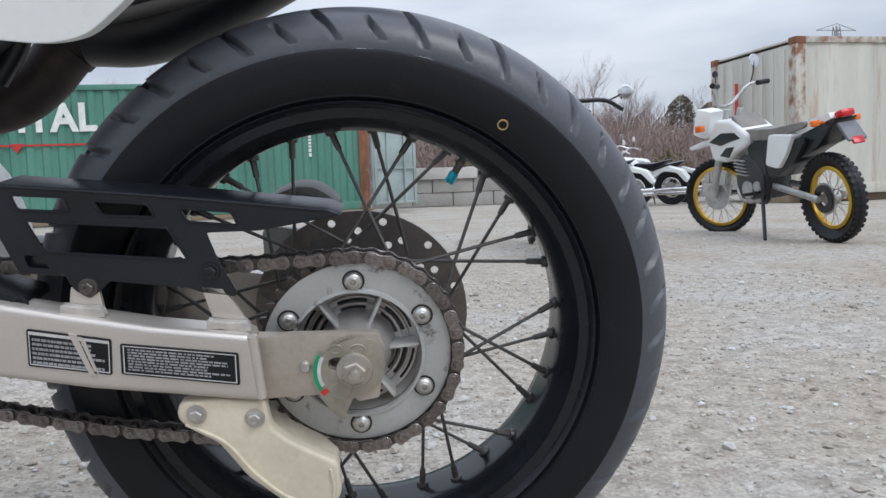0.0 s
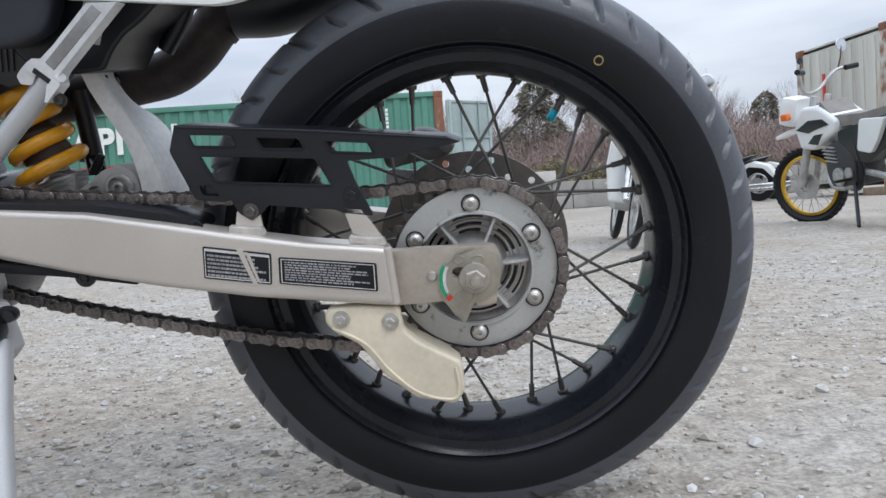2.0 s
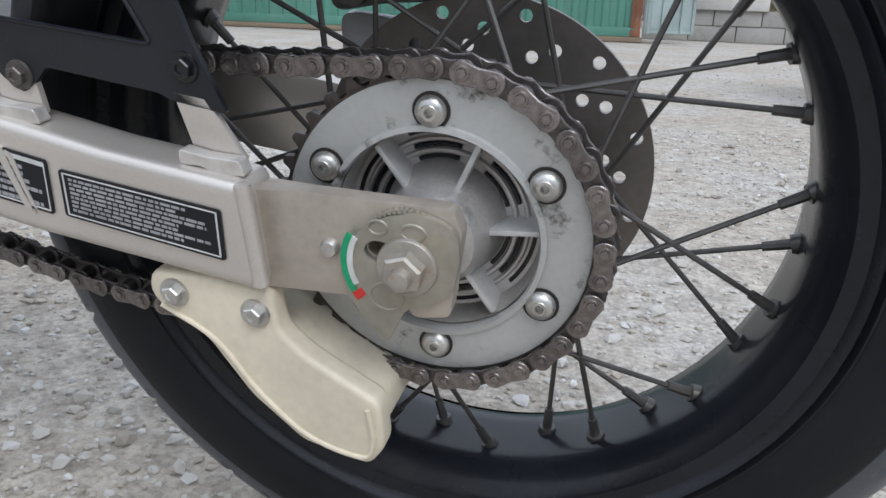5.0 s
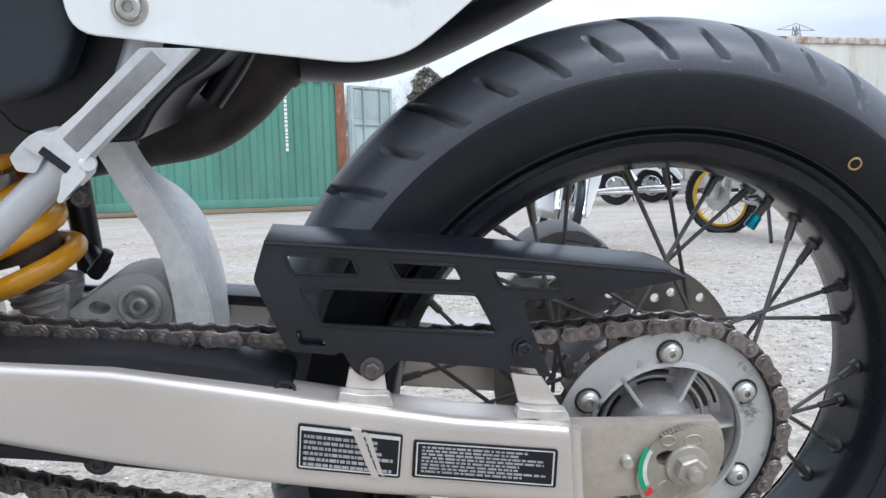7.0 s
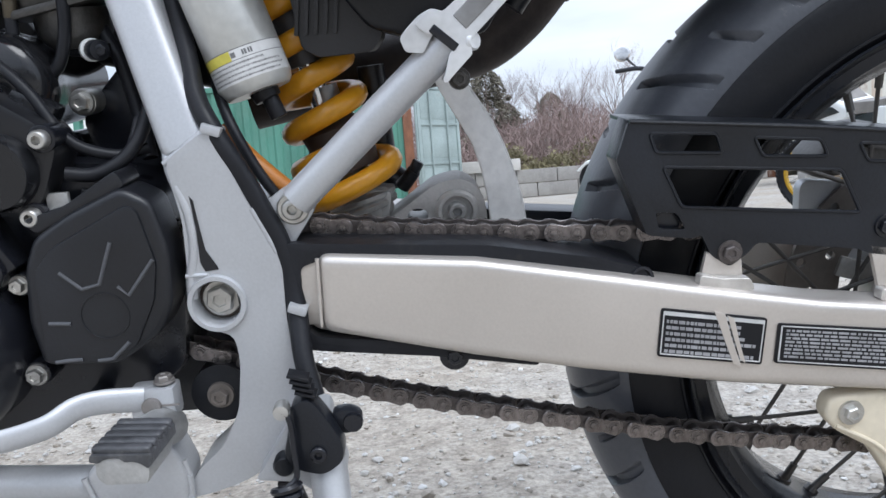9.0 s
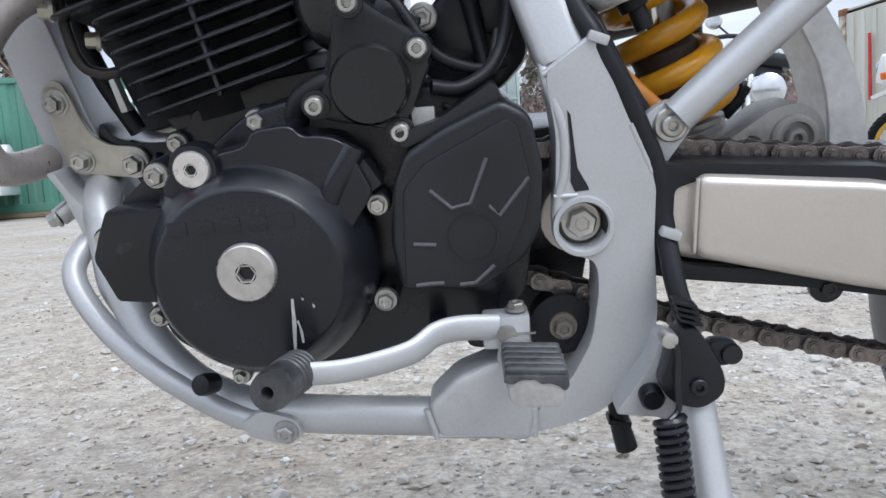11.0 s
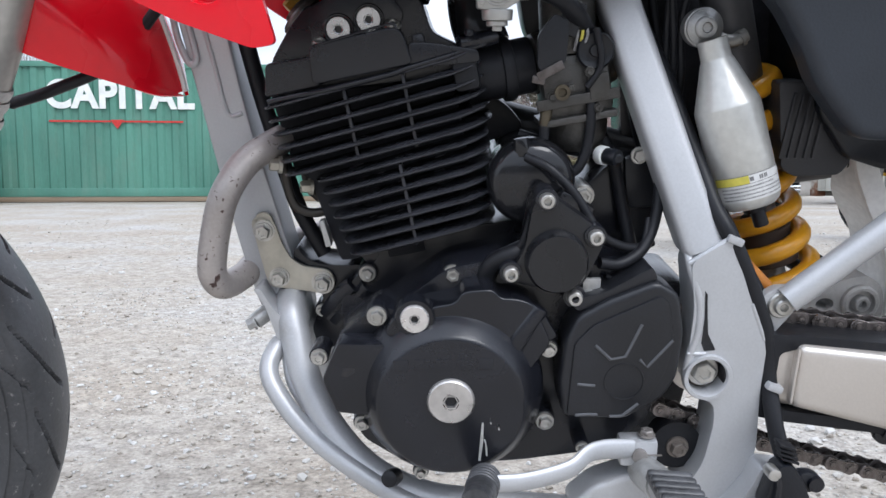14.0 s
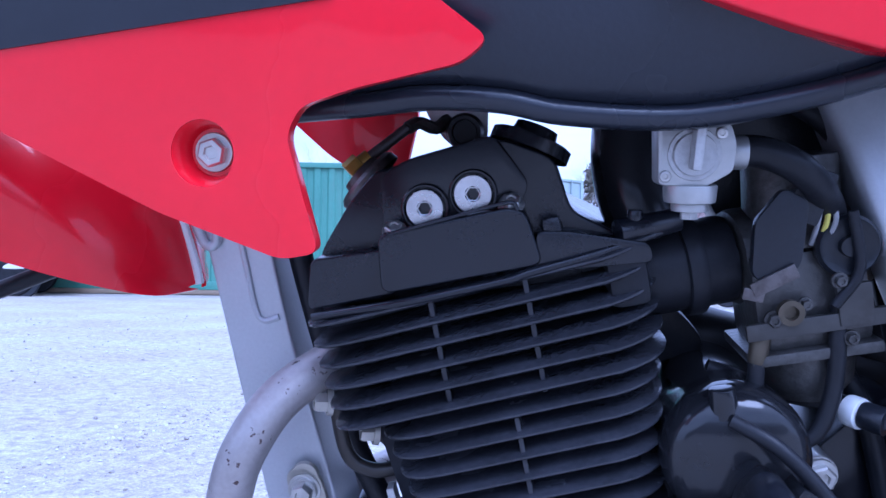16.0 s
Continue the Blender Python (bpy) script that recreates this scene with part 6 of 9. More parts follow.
# generator cover with its caps
cov = B()
CX, CZ = -0.7570, 0.3690
lathe(cov, (CX, -0.060, CZ), [(0.0745, 0.0), (0.0745, 0.020), (0.0738, 0.0255), (0.0720, 0.0300), (0.0570, 0.0548), (0.0550, 0.0566), (0.0530, 0.0570), (0.0, 0.0570)], 96)
prism(cov, rounded([(-0.8430, 0.4135), (-0.8083, 0.4127), (-0.7950, 0.4000), (-0.7980, 0.3540), (-0.8243, 0.3531), (-0.8455, 0.3555), (-0.8560, 0.3836), (-0.8500, 0.3985)], 0.003), -0.1005, -0.060, 0.007, segments=2)
prism(cov, rounded([(-0.8080, 0.4200), (-0.8000, 0.4350), (-0.7774, 0.4370), (-0.7703, 0.4427), (-0.7530, 0.4455), (-0.7484, 0.4537), (-0.7420, 0.4552), (-0.7250, 0.4566), (-0.7190, 0.4490), (-0.7099, 0.4492), (-0.7011, 0.4473), (-0.6938, 0.4438), (-0.6800, 0.4130), (-0.7000, 0.3850)], 0.006), -0.0990, -0.060, 0.007, segments=3)
lathe(cov, (-0.7838, -0.090, 0.4355), [(0.0150, 0.0), (0.0150, 0.012), (0.0140, 0.015), (0.0, 0.015)], 32)
gen = part("generator_cover", cov, BLACK_ENGINE, engine, "round black generator cover")
bm = B()
cyl(bm, (-0.7085, -0.094, 0.4095), (-0.6895, -0.092, 0.4410), 0.0088, 0.0084, 20, 0.002)
rbox(bm, (-0.6870, -0.084, 0.4240), (0.014, 0.020, 0.026), 0.003, (0, -30, 0))
part("sensor_boss", bm, BLACK_ENGINE, engine)
bm = B()
cap_disc(bm, -0.7567, -0.1165, 0.3745, 0.0180, 0.0046, 0.0052)
part("crank_cap", bm, mat("brushed_cap", (0.60, 0.58, 0.56), 0.30, metal=0.75, scale=60, bump=0.04), engine, "brushed silver crank cap")
bm = B()
cap_disc(bm, -0.7838, -0.1045, 0.4355, 0.0110, 0.0036, 0.0034)
part("timing_cap", bm, mat("brushed_small_cap", (0.70, 0.68, 0.66), 0.26, metal=0.75, scale=60, bump=0.04), engine)
bm = B()
for k in range(5):
    rbox(bm, (-0.7940 + k * 0.0158, -0.11705, 0.4030 + k * 0.0003), (0.0115, 0.0010, 0.0085), 0.0004, (0, -1, 0))
part("raised_mark", bm, BLACK_ENGINE, engine, "low raised bars in the cover")
bm = B()
for a, b, w in (((-0.7325, 0.3560), (-0.7345, 0.3240), 0.0016), ((-0.7310, 0.3420), (-0.7290, 0.3280), 0.0013), ((-0.7270, 0.3570), (-0.7262, 0.3550), 0.001), ((-0.7210, 0.3530), (-0.7200, 0.3500), 0.001)):
    prism(bm, [(a[0] - w * 0.4, a[1]), (a[0] + w * 0.5, a[1]), ((a[0] + b[0]) / 2 + w, (a[1] + b[1]) / 2), (b[0] + w * 0.4, b[1]), (b[0] - w * 0.6, b[1]), ((a[0] + b[0]) / 2 - w * 0.4, (a[1] + b[1]) / 2 + 0.004)], -0.1177, -0.1163, 0)
part("scratch", bm, mat("bare_scratch", (0.55, 0.55, 0.54), 0.5, metal=0.5, scale=200, bump=0.2), engine, "bright scratches in the black paint")
for x, z, r in ((-0.8140, 0.4300, 0.0072), (-0.8639, 0.3868, 0.0064), (-0.8276, 0.3389, 0.0060), (-0.7810, 0.2945, 0.0052), (-0.6800, 0.4025, 0.0060), (-0.6810, 0.3405, 0.0068), (-0.6500, 0.3170, 0.0048), (-0.7550, 0.4557, 0.0070), (-0.8290, 0.4388, 0.0068), (-0.8748, 0.3944, 0.0054)):
    face = {-0.7550: -0.057, -0.8290: -0.001, -0.8748: 0.028, -0.8639: -0.063}.get(x, -0.084)
    bm = B()
    cyl(bm, (x, face + 0.026, z), (x, face, z), r * 1.28, seg=16, bevel=0.001)
    part("boss", bm, BLACK_ENGINE, engine)
    bm = B()
    hex_bolt(bm, x, face, z, r * 0.80, 0.007, 1.38)
    part("bolt", bm, ZINC, engine)

# front sprocket cover
bm = B()
prism(bm, rounded([(-0.6690, 0.4150), (-0.6600, 0.4340), (-0.6380, 0.4470), (-0.6020, 0.4620), (-0.5850, 0.4520), (-0.5790, 0.4200), (-0.5820, 0.3830), (-0.5920, 0.3660), (-0.6210, 0.3480), (-0.6690, 0.3510), (-0.6730, 0.3800)], 0.006, 4), -0.0975, -0.060, 0.005, segments=3)
prism(bm, rounded([(-0.6660, 0.3530), (-0.6625, 0.4130), (-0.6490, 0.4280), (-0.5995, 0.4515), (-0.5930, 0.4470), (-0.5865, 0.4130), (-0.5915, 0.3890), (-0.6070, 0.3600), (-0.6270, 0.3512)], 0.004), -0.0998, -0.090, 0.0018)
scov = part("sprocket_cover", bm, mat("dark_sprocket_cover", (0.0115, 0.0124, 0.0155), 0.38, scale=12, fine=420, bump=0.1, dark=0.7, light=1.4), engine, "dark plastic front sprocket cover with raised ribs")
# Black ribs made lighter grey: the sky's sheen on their edges is painted in.
SHEEN_RIB = mat("black_rib_sky_sheen", (0.085, 0.088, 0.095), 0.42, scale=30, bump=0.05)
for path in ([(-0.6468, 0.4120), (-0.6345, 0.4005), (-0.6232, 0.4028), (-0.6122, 0.4290)], [(-0.6125, 0.4005), (-0.6062, 0.3942), (-0.5880, 0.4160)], [(-0.6590, 0.3797), (-0.6454, 0.3785)], [(-0.6595, 0.3535), (-0.6505, 0.3542), (-0.6424, 0.3540)], [(-0.6328, 0.3525), (-0.6232, 0.3530), (-0.6110, 0.3635)]):
    bm = B()
    tube(bm, [(x, -0.0998, z) for x, z in path], 0.0013, 8, 1)
    part("rib", bm, SHEEN_RIB, scov)
bm = B()
lathe(bm, (-0.6233, -0.0998, 0.3820), [(0.0158, -0.001), (0.0154, 0.0007), (0.0146, 0.0007), (0.0142, -0.0006)], 48)
part("ring", bm, scov.data.materials[0], scov)
bm = B()
prism(bm, rounded([(-0.667, 0.445), (-0.640, 0.452), (-0.605, 0.472), (-0.600, 0.462), (-0.635, 0.446), (-0.660, 0.436)], 0.004), -0.092, -0.060, 0.004)
part("cover_lip", bm, scov.data.materials[0], scov)

# starter cover and motor
bm = B()
prism(bm, rounded([(-0.7130, 0.4610), (-0.7010, 0.4850), (-0.6960, 0.5180), (-0.6850, 0.5300), (-0.6740, 0.5200), (-0.6480, 0.5020), (-0.6400, 0.4880), (-0.6520, 0.4600), (-0.6620, 0.4450), (-0.6720, 0.4480), (-0.6900, 0.4520), (-0.7080, 0.4560)], 0.006, 4), -0.084, -0.045, 0.004)
lathe(bm, (-0.6770, -0.083, 0.4750), [(0.0240, 0.0), (0.0235, 0.010), (0.0215, 0.0140), (0.0, 0.0145)], 48)
stc = part("starter_cover", bm, mat("satin_black_starter_cover", (0.0120, 0.0125, 0.0145), 0.28, scale=20, fine=500, bump=0.05), engine, "satin black starter drive cover")
for x, z in ((-0.7110, 0.4650), (-0.6620, 0.4460), (-0.6480, 0.4935), (-0.6855, 0.5215)):
    bm = B()
    cyl(bm, (x, -0.060, z), (x, -0.0855, z), 0.0088, seg=18, bevel=0.001)
    part("boss", bm, BLACK_ENGINE, stc)
    bm = B()
    socket_bolt(bm, x, -0.0855, z, 0.0062, 0.007)
    part("bolt", bm, ZINC, stc)
bm = B()
hex_bolt(bm, -0.6490, -0.080, 0.4430, 0.0062, 0.007, 1.2)
rbox(bm, (-0.6480, -0.078, 0.4480), (0.014, 0.004, 0.022), 0.001)
part("hose_clip", bm, CAST, stc)
bm = B()
lathe(bm, (-0.6920, 0.07, 0.5260), [(0.033, 0.0), (0.034, 0.06), (0.0345, 0.090), (0.0355, 0.092), (0.0355, 0.102), (0.0335, 0.110), (0.027, 0.116), (0.0, 0.119)], 48)
cyl(bm, (-0.7000, -0.040, 0.548), (-0.7020, -0.040, 0.562), 0.0075, 0.0062, 16, 0.001)
rbox(bm, (-0.665, -0.055, 0.505), (0.03, 0.02, 0.03), 0.004, (0, 30, 0))
part("starter_motor", bm, mat("gloss_black_motor", (0.0120, 0.0125, 0.0145), 0.13, scale=10, bump=0.03), engine, "glossy black starter motor")
bm = B()
cyl(bm, (-0.6468, 0.02, 0.5113), (-0.6468, -0.018, 0.5113), 0.0095, seg=16, bevel=0.001)
hex_bolt(bm, -0.6468, -0.018, 0.5113, 0.0068, 0.007, 1.3)
part("bolt", bm, ZINC, engine)

# cylinder: stacked cooling fins
def fin(bm, u0, u1, y0, y1, v, thick, r):
    """One cooling fin: a thin plate with round corners, square to the cylinder's axis."""
    tmp = bmesh.new()
    o = rounded([(u0, y0), (u1, y0), (u1, y1), (u0, y1)], r, 6)
    cu, cy = (u0 + u1) / 2, (y0 + y1) / 2
    rings = []
    for f, inset in ((-0.5, 0.0010), (-0.2, 0.0), (0.2, 0.0), (0.5, 0.0010)):
        ring = []
        for u, y in o:
            u, y = u - math.copysign(inset, u - cu), y - math.copysign(inset, y - cy)
            x, z = on_cyl(u, v + 0.056 * (u + 0.683) + 0.0032 * max(0.0, (u + 0.668) / 0.06) ** 3 + thick * f)
            ring.append(tmp.verts.new((x, y, z)))
        rings.append(ring)
    n = len(o)
    tmp.faces.new(rings[0])
    tmp.faces.new(rings[-1][::-1])
    for a, b in zip(rings, rings[1:]):
        for i in range(n):
            tmp.faces.new((a[i], b[i], b[(i + 1) % n], a[(i + 1) % n]))
    bmesh.ops.recalc_face_normals(tmp, faces=tmp.faces)
    merge(bm, tmp)


core = B()
xa, za = on_cyl(-0.690, 0.598)
xb, zb = on_cyl(-0.690, 0.765)
cyl(core, (xa, 0.040, za), (xb, 0.040, zb), 0.056, seg=40)
prism(core, [on_cyl(-0.750, 0.60), on_cyl(-0.622, 0.60), on_cyl(-0.622, 0.76), on_cyl(-0.776, 0.76), on_cyl(-0.771, 0.685), on_cyl(-0.760, 0.68)], -0.010, 0.10, 0.006)
barrel = part("cylinder", core, mat("dull_black_core", (0.030, 0.031, 0.036), 0.6, scale=20, bump=0.2, spec=0.12), engine, "black finned air-cooled cylinder")
FINS = 13
for k in range(FINS):
    v = 0.7495 - k * 0.01117
    bm = B()
    wide = k < 6
    u0 = (-0.7770 + 0.0006 * k) if wide else (-0.7500 + 0.0022 * (k - 6))
    u1 = -0.5970 if wide else -0.6010 - 0.0012 * (k - 6)
    fin(bm, u0, u1, -0.052 + (0.0 if wide else 0.003), 0.135, v, 0.0026, 0.026)
    part("cooling_fin", bm, BLACK_MATTE, barrel)
barrel.matrix_basis = Matrix.Translation((-0.0027, 0.0175, 0))
for u, v0, v1 in ((-0.709, 0.690, 0.747), (-0.661, 0.692, 0.751), (-0.6775, 0.612, 0.681)):
    bm = B()
    x, z = on_cyl(u, (v0 + v1) / 2)
    rbox(bm, (x, -0.040, z), (0.0027, 0.012, v1 - v0), 0.0008, (0, -TURN_C, 0))
    part("fin_rib", bm, BLACK_MATTE, barrel)

# cylinder head and cover
hd = B()
prism(hd, rounded([(-0.9020, 0.5900), (-0.8970, 0.6200), (-0.8800, 0.6480), (-0.8680, 0.6620), (-0.8560, 0.6640), (-0.8300, 0.6700), (-0.8050, 0.6790), (-0.7780, 0.6690), (-0.7690, 0.6420), (-0.7350, 0.6260), (-0.7300, 0.6100)], 0.006, 4), -0.032, 0.125, 0.006, segments=3)
prism(hd, rounded([(-0.8640, 0.6320), (-0.8000, 0.6460), (-0.7920, 0.6440), (-0.7830, 0.6180), (-0.8620, 0.6020)], 0.006), -0.052, -0.02, 0.008, segments=4)
prism(hd, rounded([(-0.8640, 0.6600), (-0.8500, 0.6680), (-0.8080, 0.6800), (-0.7900, 0.6560), (-0.7960, 0.6430), (-0.8620, 0.6280)], 0.005), -0.040, -0.02, 0.004)
prism(hd, rounded([(-0.8990, 0.6180), (-0.8600, 0.6240), (-0.8560, 0.6010), (-0.9010, 0.5920)], 0.004), -0.046, -0.01, 0.007, segments=3)
prism(hd, rounded([(-0.7870, 0.6340), (-0.7700, 0.6340), (-0.7330, 0.6290), (-0.7310, 0.6200), (-0.7860, 0.6140)], 0.004), -0.050, -0.01, 0.004)
head = part("cylinder_head", hd, BLACK_ENGINE, engine, "black cylinder head with two valve caps")
head.matrix_basis = Matrix.Translation((-0.0027, 0.0185, 0))
for x, z in ((-0.8412, 0.6440), (-0.8176, 0.6512)):
    bm = B()
    lathe(bm, (x, -0.039, z), [(0.0122, 0.0), (0.0122, 0.0030), (0.0114, 0.0038), (0.0106, 0.0036), (0.0102, 0.0012), (0.0, 0.0012)], 40)
    part("cap_seat", bm, BLACK_ENGINE, head)
    bm = B()
    cap_disc(bm, x, -0.0405, z, 0.0098, 0.0042, 0.0033)
    part("valve_cap", bm, mat("bright_cap", (0.58, 0.58, 0.58), 0.28, metal=0.9, scale=60, bump=0.03), head)
for x, z, r in ((-0.7990, 0.6465, 0.0064), (-0.8560, 0.6330, 0.0060)):
    bm = B()
    hex_bolt(bm, x, -0.046, z, r * 0.8, 0.004, 1.3, axis=(0, -0.6, 0.8))
    part("bolt", bm, ZINC, head)
bm = B()
tube(bm, [(-0.8985, -0.046, 0.5885), (-0.8549, -0.0515, 0.5975), (-0.8021, -0.0525, 0.6100), (-0.7906, -0.0520, 0.6140), (-0.7615, -0.0505, 0.6225), (-0.7405, -0.046, 0.6290), (-0.7270, -0.040, 0.6330)], 0.0023, 10)
tube(bm, [(-0.8585, -0.0525, 0.6320), (-0.8300, -0.0525, 0.6400), (-0.8010, -0.0525, 0.6478), (-0.7955, -0.0520, 0.6445)], 0.0010, 8)
part("head_flange", bm, BLACK_ENGINE, head)
bm = B()
rbox(bm, (-0.7780, -0.040, 0.6310), (0.0100, 0.014, 0.020), 0.004, (0, -14, 0))
part("head_boss", bm, BLACK_ENGINE, head)
bm = B()
cyl(bm, (-0.7480, -0.044, 0.6330), (-0.7180, -0.034, 0.6385), 0.0066, 0.0060, 16, 0.001)
cyl(bm, (-0.7400, -0.042, 0.6360), (-0.7395, -0.042, 0.6440), 0.0042, 0.0036, 14, 0.0006)
part("head_boss", bm, BLACK_ENGINE, head)
bm = B()
lathe(bm, (-0.7900, -0.018, 0.6740), [(0.0210, -0.003), (0.0210, 0.003), (0.0190, 0.004), (0.0120, 0.0045), (0.0110, 0.010), (0.0, 0.010)], 32, (0.35, 0.15, 0.9))
part("tappet_cover", bm, BLACK_ENGINE, head)
bm = B()
lathe(bm, (-0.8760, -0.010, 0.6560), [(0.0195, -0.004), (0.0195, 0.0), (0.0175, 0.002), (0.0120, 0.0025), (0.0110, 0.006), (0, 0.006)], 32, (-0.75, 0.0, 0.66))
part("tappet_cover", bm, CHAIN_INNER, head)
bm = B()
cyl(bm, (-0.8850, -0.014, 0.6590), (-0.8790, -0.012, 0.6650), 0.0066, seg=8, bevel=0.001)
cyl(bm, (-0.8800, -0.012, 0.6640), (-0.8750, -0.010, 0.6680), 0.0044, seg=10)
ss = part("spark_sensor", bm, mat("brass_fitting", (0.45, 0.27, 0.05), 0.35, metal=0.7, scale=40, bump=0.05), head)
bm = B()
cyl(bm, (-0.8760, -0.010, 0.6670), (-0.8560, 0.0, 0.6830), 0.0030, seg=10)
tube(bm, [(-0.8560, 0.0, 0.6830), (-0.8500, 0.006, 0.6860), (-0.8420, 0.012, 0.6830), (-0.8360, 0.02, 0.6880)], 0.0036, 8)
part("sensor_lead", bm, CHAIN_INNER, ss)
bm = B()
prism(bm, rounded([(-0.853, 0.705), (-0.848, 0.690), (-0.838, 0.676), (-0.826, 0.669), (-0.814, 0.677), (-0.814, 0.700)], 0.004), 0.006, 0.012, 0.001)
hs = part("head_steady", bm, CAST, engine)
hs.matrix_basis = Matrix.Translation((-0.002, 0.0310, 0))
bm = B()
lathe(bm, (-0.8265, 0.006, 0.6810), [(0.0105, 0.0), (0.0105, 0.006), (0.009, 0.010), (0.007, 0.010), (0.0065, 0.006), (0, 0.006)], 28)
part("rubber_mount", bm, RUBBER, hs)
# oil line down the front of the cylinder
bm = B()
tube(bm, [(-0.912, -0.006, 0.548), (-0.910, -0.008, 0.520), (-0.904, -0.008, 0.498), (-0.890, -0.006, 0.490), (-0.872, -0.002, 0.492)], 0.0042, 12)
tube(bm, [(-0.900, 0.020, 0.540), (-0.896, 0.020, 0.510), (-0.885, 0.018, 0.497)], 0.0042, 12)
oil = part("oil_line", bm, mat("dark_oil_line", (0.06, 0.055, 0.05), 0.35, metal=0.6, scale=30, bump=0.05), engine)
oil.matrix_basis = Matrix.Translation((0.0120, 0.0180, 0.0))
for x, y, z in ((-0.8990, 0.0, 0.5340), (-0.8760, 0.012, 0.5130)):
    bm = B()
    hex_bolt(bm, x, y, z, 0.0058, 0.010, 1.3, axis=(-0.9, -0.35, 0.1))
    part("banjo_bolt", bm, PLATED, engine)
bm = B()
prism(bm, [(-0.8690, 0.486), (-0.8650, 0.487), (-0.8590, 0.464), (-0.8640, 0.463)], -0.004, 0.006, 0.0006)
part("oil_bracket", bm, CAST, engine)

# header pipe
bm = B()
tube(bm, [(-0.862, 0.060, 0.560), (-0.8830, 0.032, 0.5590), (-0.9060, 0.008, 0.5510), (-0.9270, -0.010, 0.5370), (-0.9420, -0.024, 0.5130), (-0.9510, -0.024, 0.4860), (-0.9570, -0.023, 0.4580), (-0.9580, -0.020, 0.4420), (-0.9530, -0.008, 0.4300), (-0.9440, 0.024, 0.4290), (-0.9380, 0.060, 0.4330), (-0.915, 0.095, 0.4400), (-0.860, 0.13, 0.450), (-0.78, 0.15, 0.46)], 0.0122, 24)
part("header_pipe", bm, HEADER, bike, "heat-stained header pipe with rust spots")
bm = B()
tube(bm, [(-0.76, 0.10, 0.578), (-0.70, 0.075, 0.562), (-0.64, 0.068, 0.548), (-0.56, 0.06, 0.525)], 0.0175, 18)
part("exhaust_mid_pipe", bm, mat("dark_grey_mid_pipe", (0.05, 0.05, 0.052), 0.4, metal=0.4, scale=14, bump=0.1), bike)

# intake, carburettor, petcock and hoses
bm = B()
cyl(bm, (-0.745, 0.005, 0.606), (-0.690, 0.010, 0.616), 0.0230, seg=28, bevel=0.003)
cyl(bm, (-0.716, 0.008, 0.6112), (-0.706, 0.009, 0.613), 0.0265, seg=28, bevel=0.003)
rbox(bm, (-0.745, -0.005, 0.612), (0.02, 0.05, 0.03), 0.005, (0, -11, 0))
part("intake_boot", bm, RUBBER, engine, "black rubber intake boot")
bm = B()
cyl(bm, (-0.690, 0.010, 0.616), (-0.622, 0.020, 0.626), 0.0250, seg=28, bevel=0.004)
rbox(bm, (-0.656, 0.005, 0.600), (0.056, 0.050, 0.052), 0.008, (0, -10, 0))
rbox(bm, (-0.654, 0.002, 0.575), (0.062, 0.056, 0.006), 0.002, (0, -10, 0))
lathe(bm, (-0.652, 0.005, 0.573), [(0.026, 0.0), (0.025, 0.016), (0.018, 0.026), (0.0, 0.028)], 28, (0.05, 0, -1))
cyl(bm, (-0.660, 0.005, 0.625), (-0.664, 0.005, 0.670), 0.0230, seg=28, bevel=0.003)
carb = part("carburettor", bm, mat("grimy_carb_alloy", (0.115, 0.113, 0.108), 0.42, metal=0.6, scale=30, fine=300, bump=0.25, dirt=(0.03, 0.028, 0.025), dirt_at=(0.45, 0.7), dirt_scale=30), engine, "grimy alloy carburettor")
for x, y, z, r in ((-0.676, -0.026, 0.592, 0.0048), (-0.662, -0.026, 0.600, 0.0036), (-0.640, -0.026, 0.584, 0.004), (-0.648, -0.028, 0.612, 0.004), (-0.6800, -0.026, 0.612, 0.004)):
    bm = B()
    hex_bolt(bm, x, y, z, r * 0.72, 0.004, 1.4)
    part("carb_screw", bm, carb.data.materials[0], carb)
bm = B()
lathe(bm, (-0.6690, -0.026, 0.5960), [(0.0062, 0.0), (0.0062, 0.004), (0.0035, 0.004), (0.003, 0.001), (0, 0.001)], 18)
cyl(bm, (-0.6800, -0.022, 0.583), (-0.6815, -0.022, 0.569), 0.0050, 0.0045, 14, 0.001)
part("drain_screw", bm, mat("dull_brass_screw", (0.10, 0.085, 0.06), 0.4, metal=0.6, scale=60, bump=0.1), carb)
bm = B()
rbox(bm, (-0.6560, -0.0265, 0.5905), (0.066, 0.004, 0.0085), 0.0012, (0, -10, 0))
rbox(bm, (-0.6400, -0.0275, 0.6010), (0.016, 0.004, 0.020), 0.0012, (0, -10, 0))
part("carb_bracket", bm, mat("dull_carb_bracket", (0.075, 0.073, 0.069), 0.42, metal=0.6, scale=50, bump=0.1, dirt=(0.05, 0.045, 0.04), dirt_at=(0.5, 0.75), dirt_scale=60), carb)
bm = B()
lathe(bm, (-0.6440, -0.020, 0.6280), [(0.0145, 0.0), (0.0150, 0.005), (0.0135, 0.007), (0.0120, 0.006), (0.0050, 0.006), (0.0045, 0.009), (0.0, 0.009)], 30)
part("throttle_drum", bm, BLACK, carb)
bm = B()
prism(bm, rounded([(-0.6900, 0.6400), (-0.6780, 0.6560), (-0.6660, 0.6500), (-0.6680, 0.6200), (-0.6800, 0.6080), (-0.6900, 0.6150)], 0.004), -0.036, -0.030, 0.0012)
part("cable_shield", bm, BLACK, carb)
bm = B()
rbox(bm, (-0.6800, -0.037, 0.6130), (0.022, 0.002, 0.007), 0.0008, (0, -28, 0))
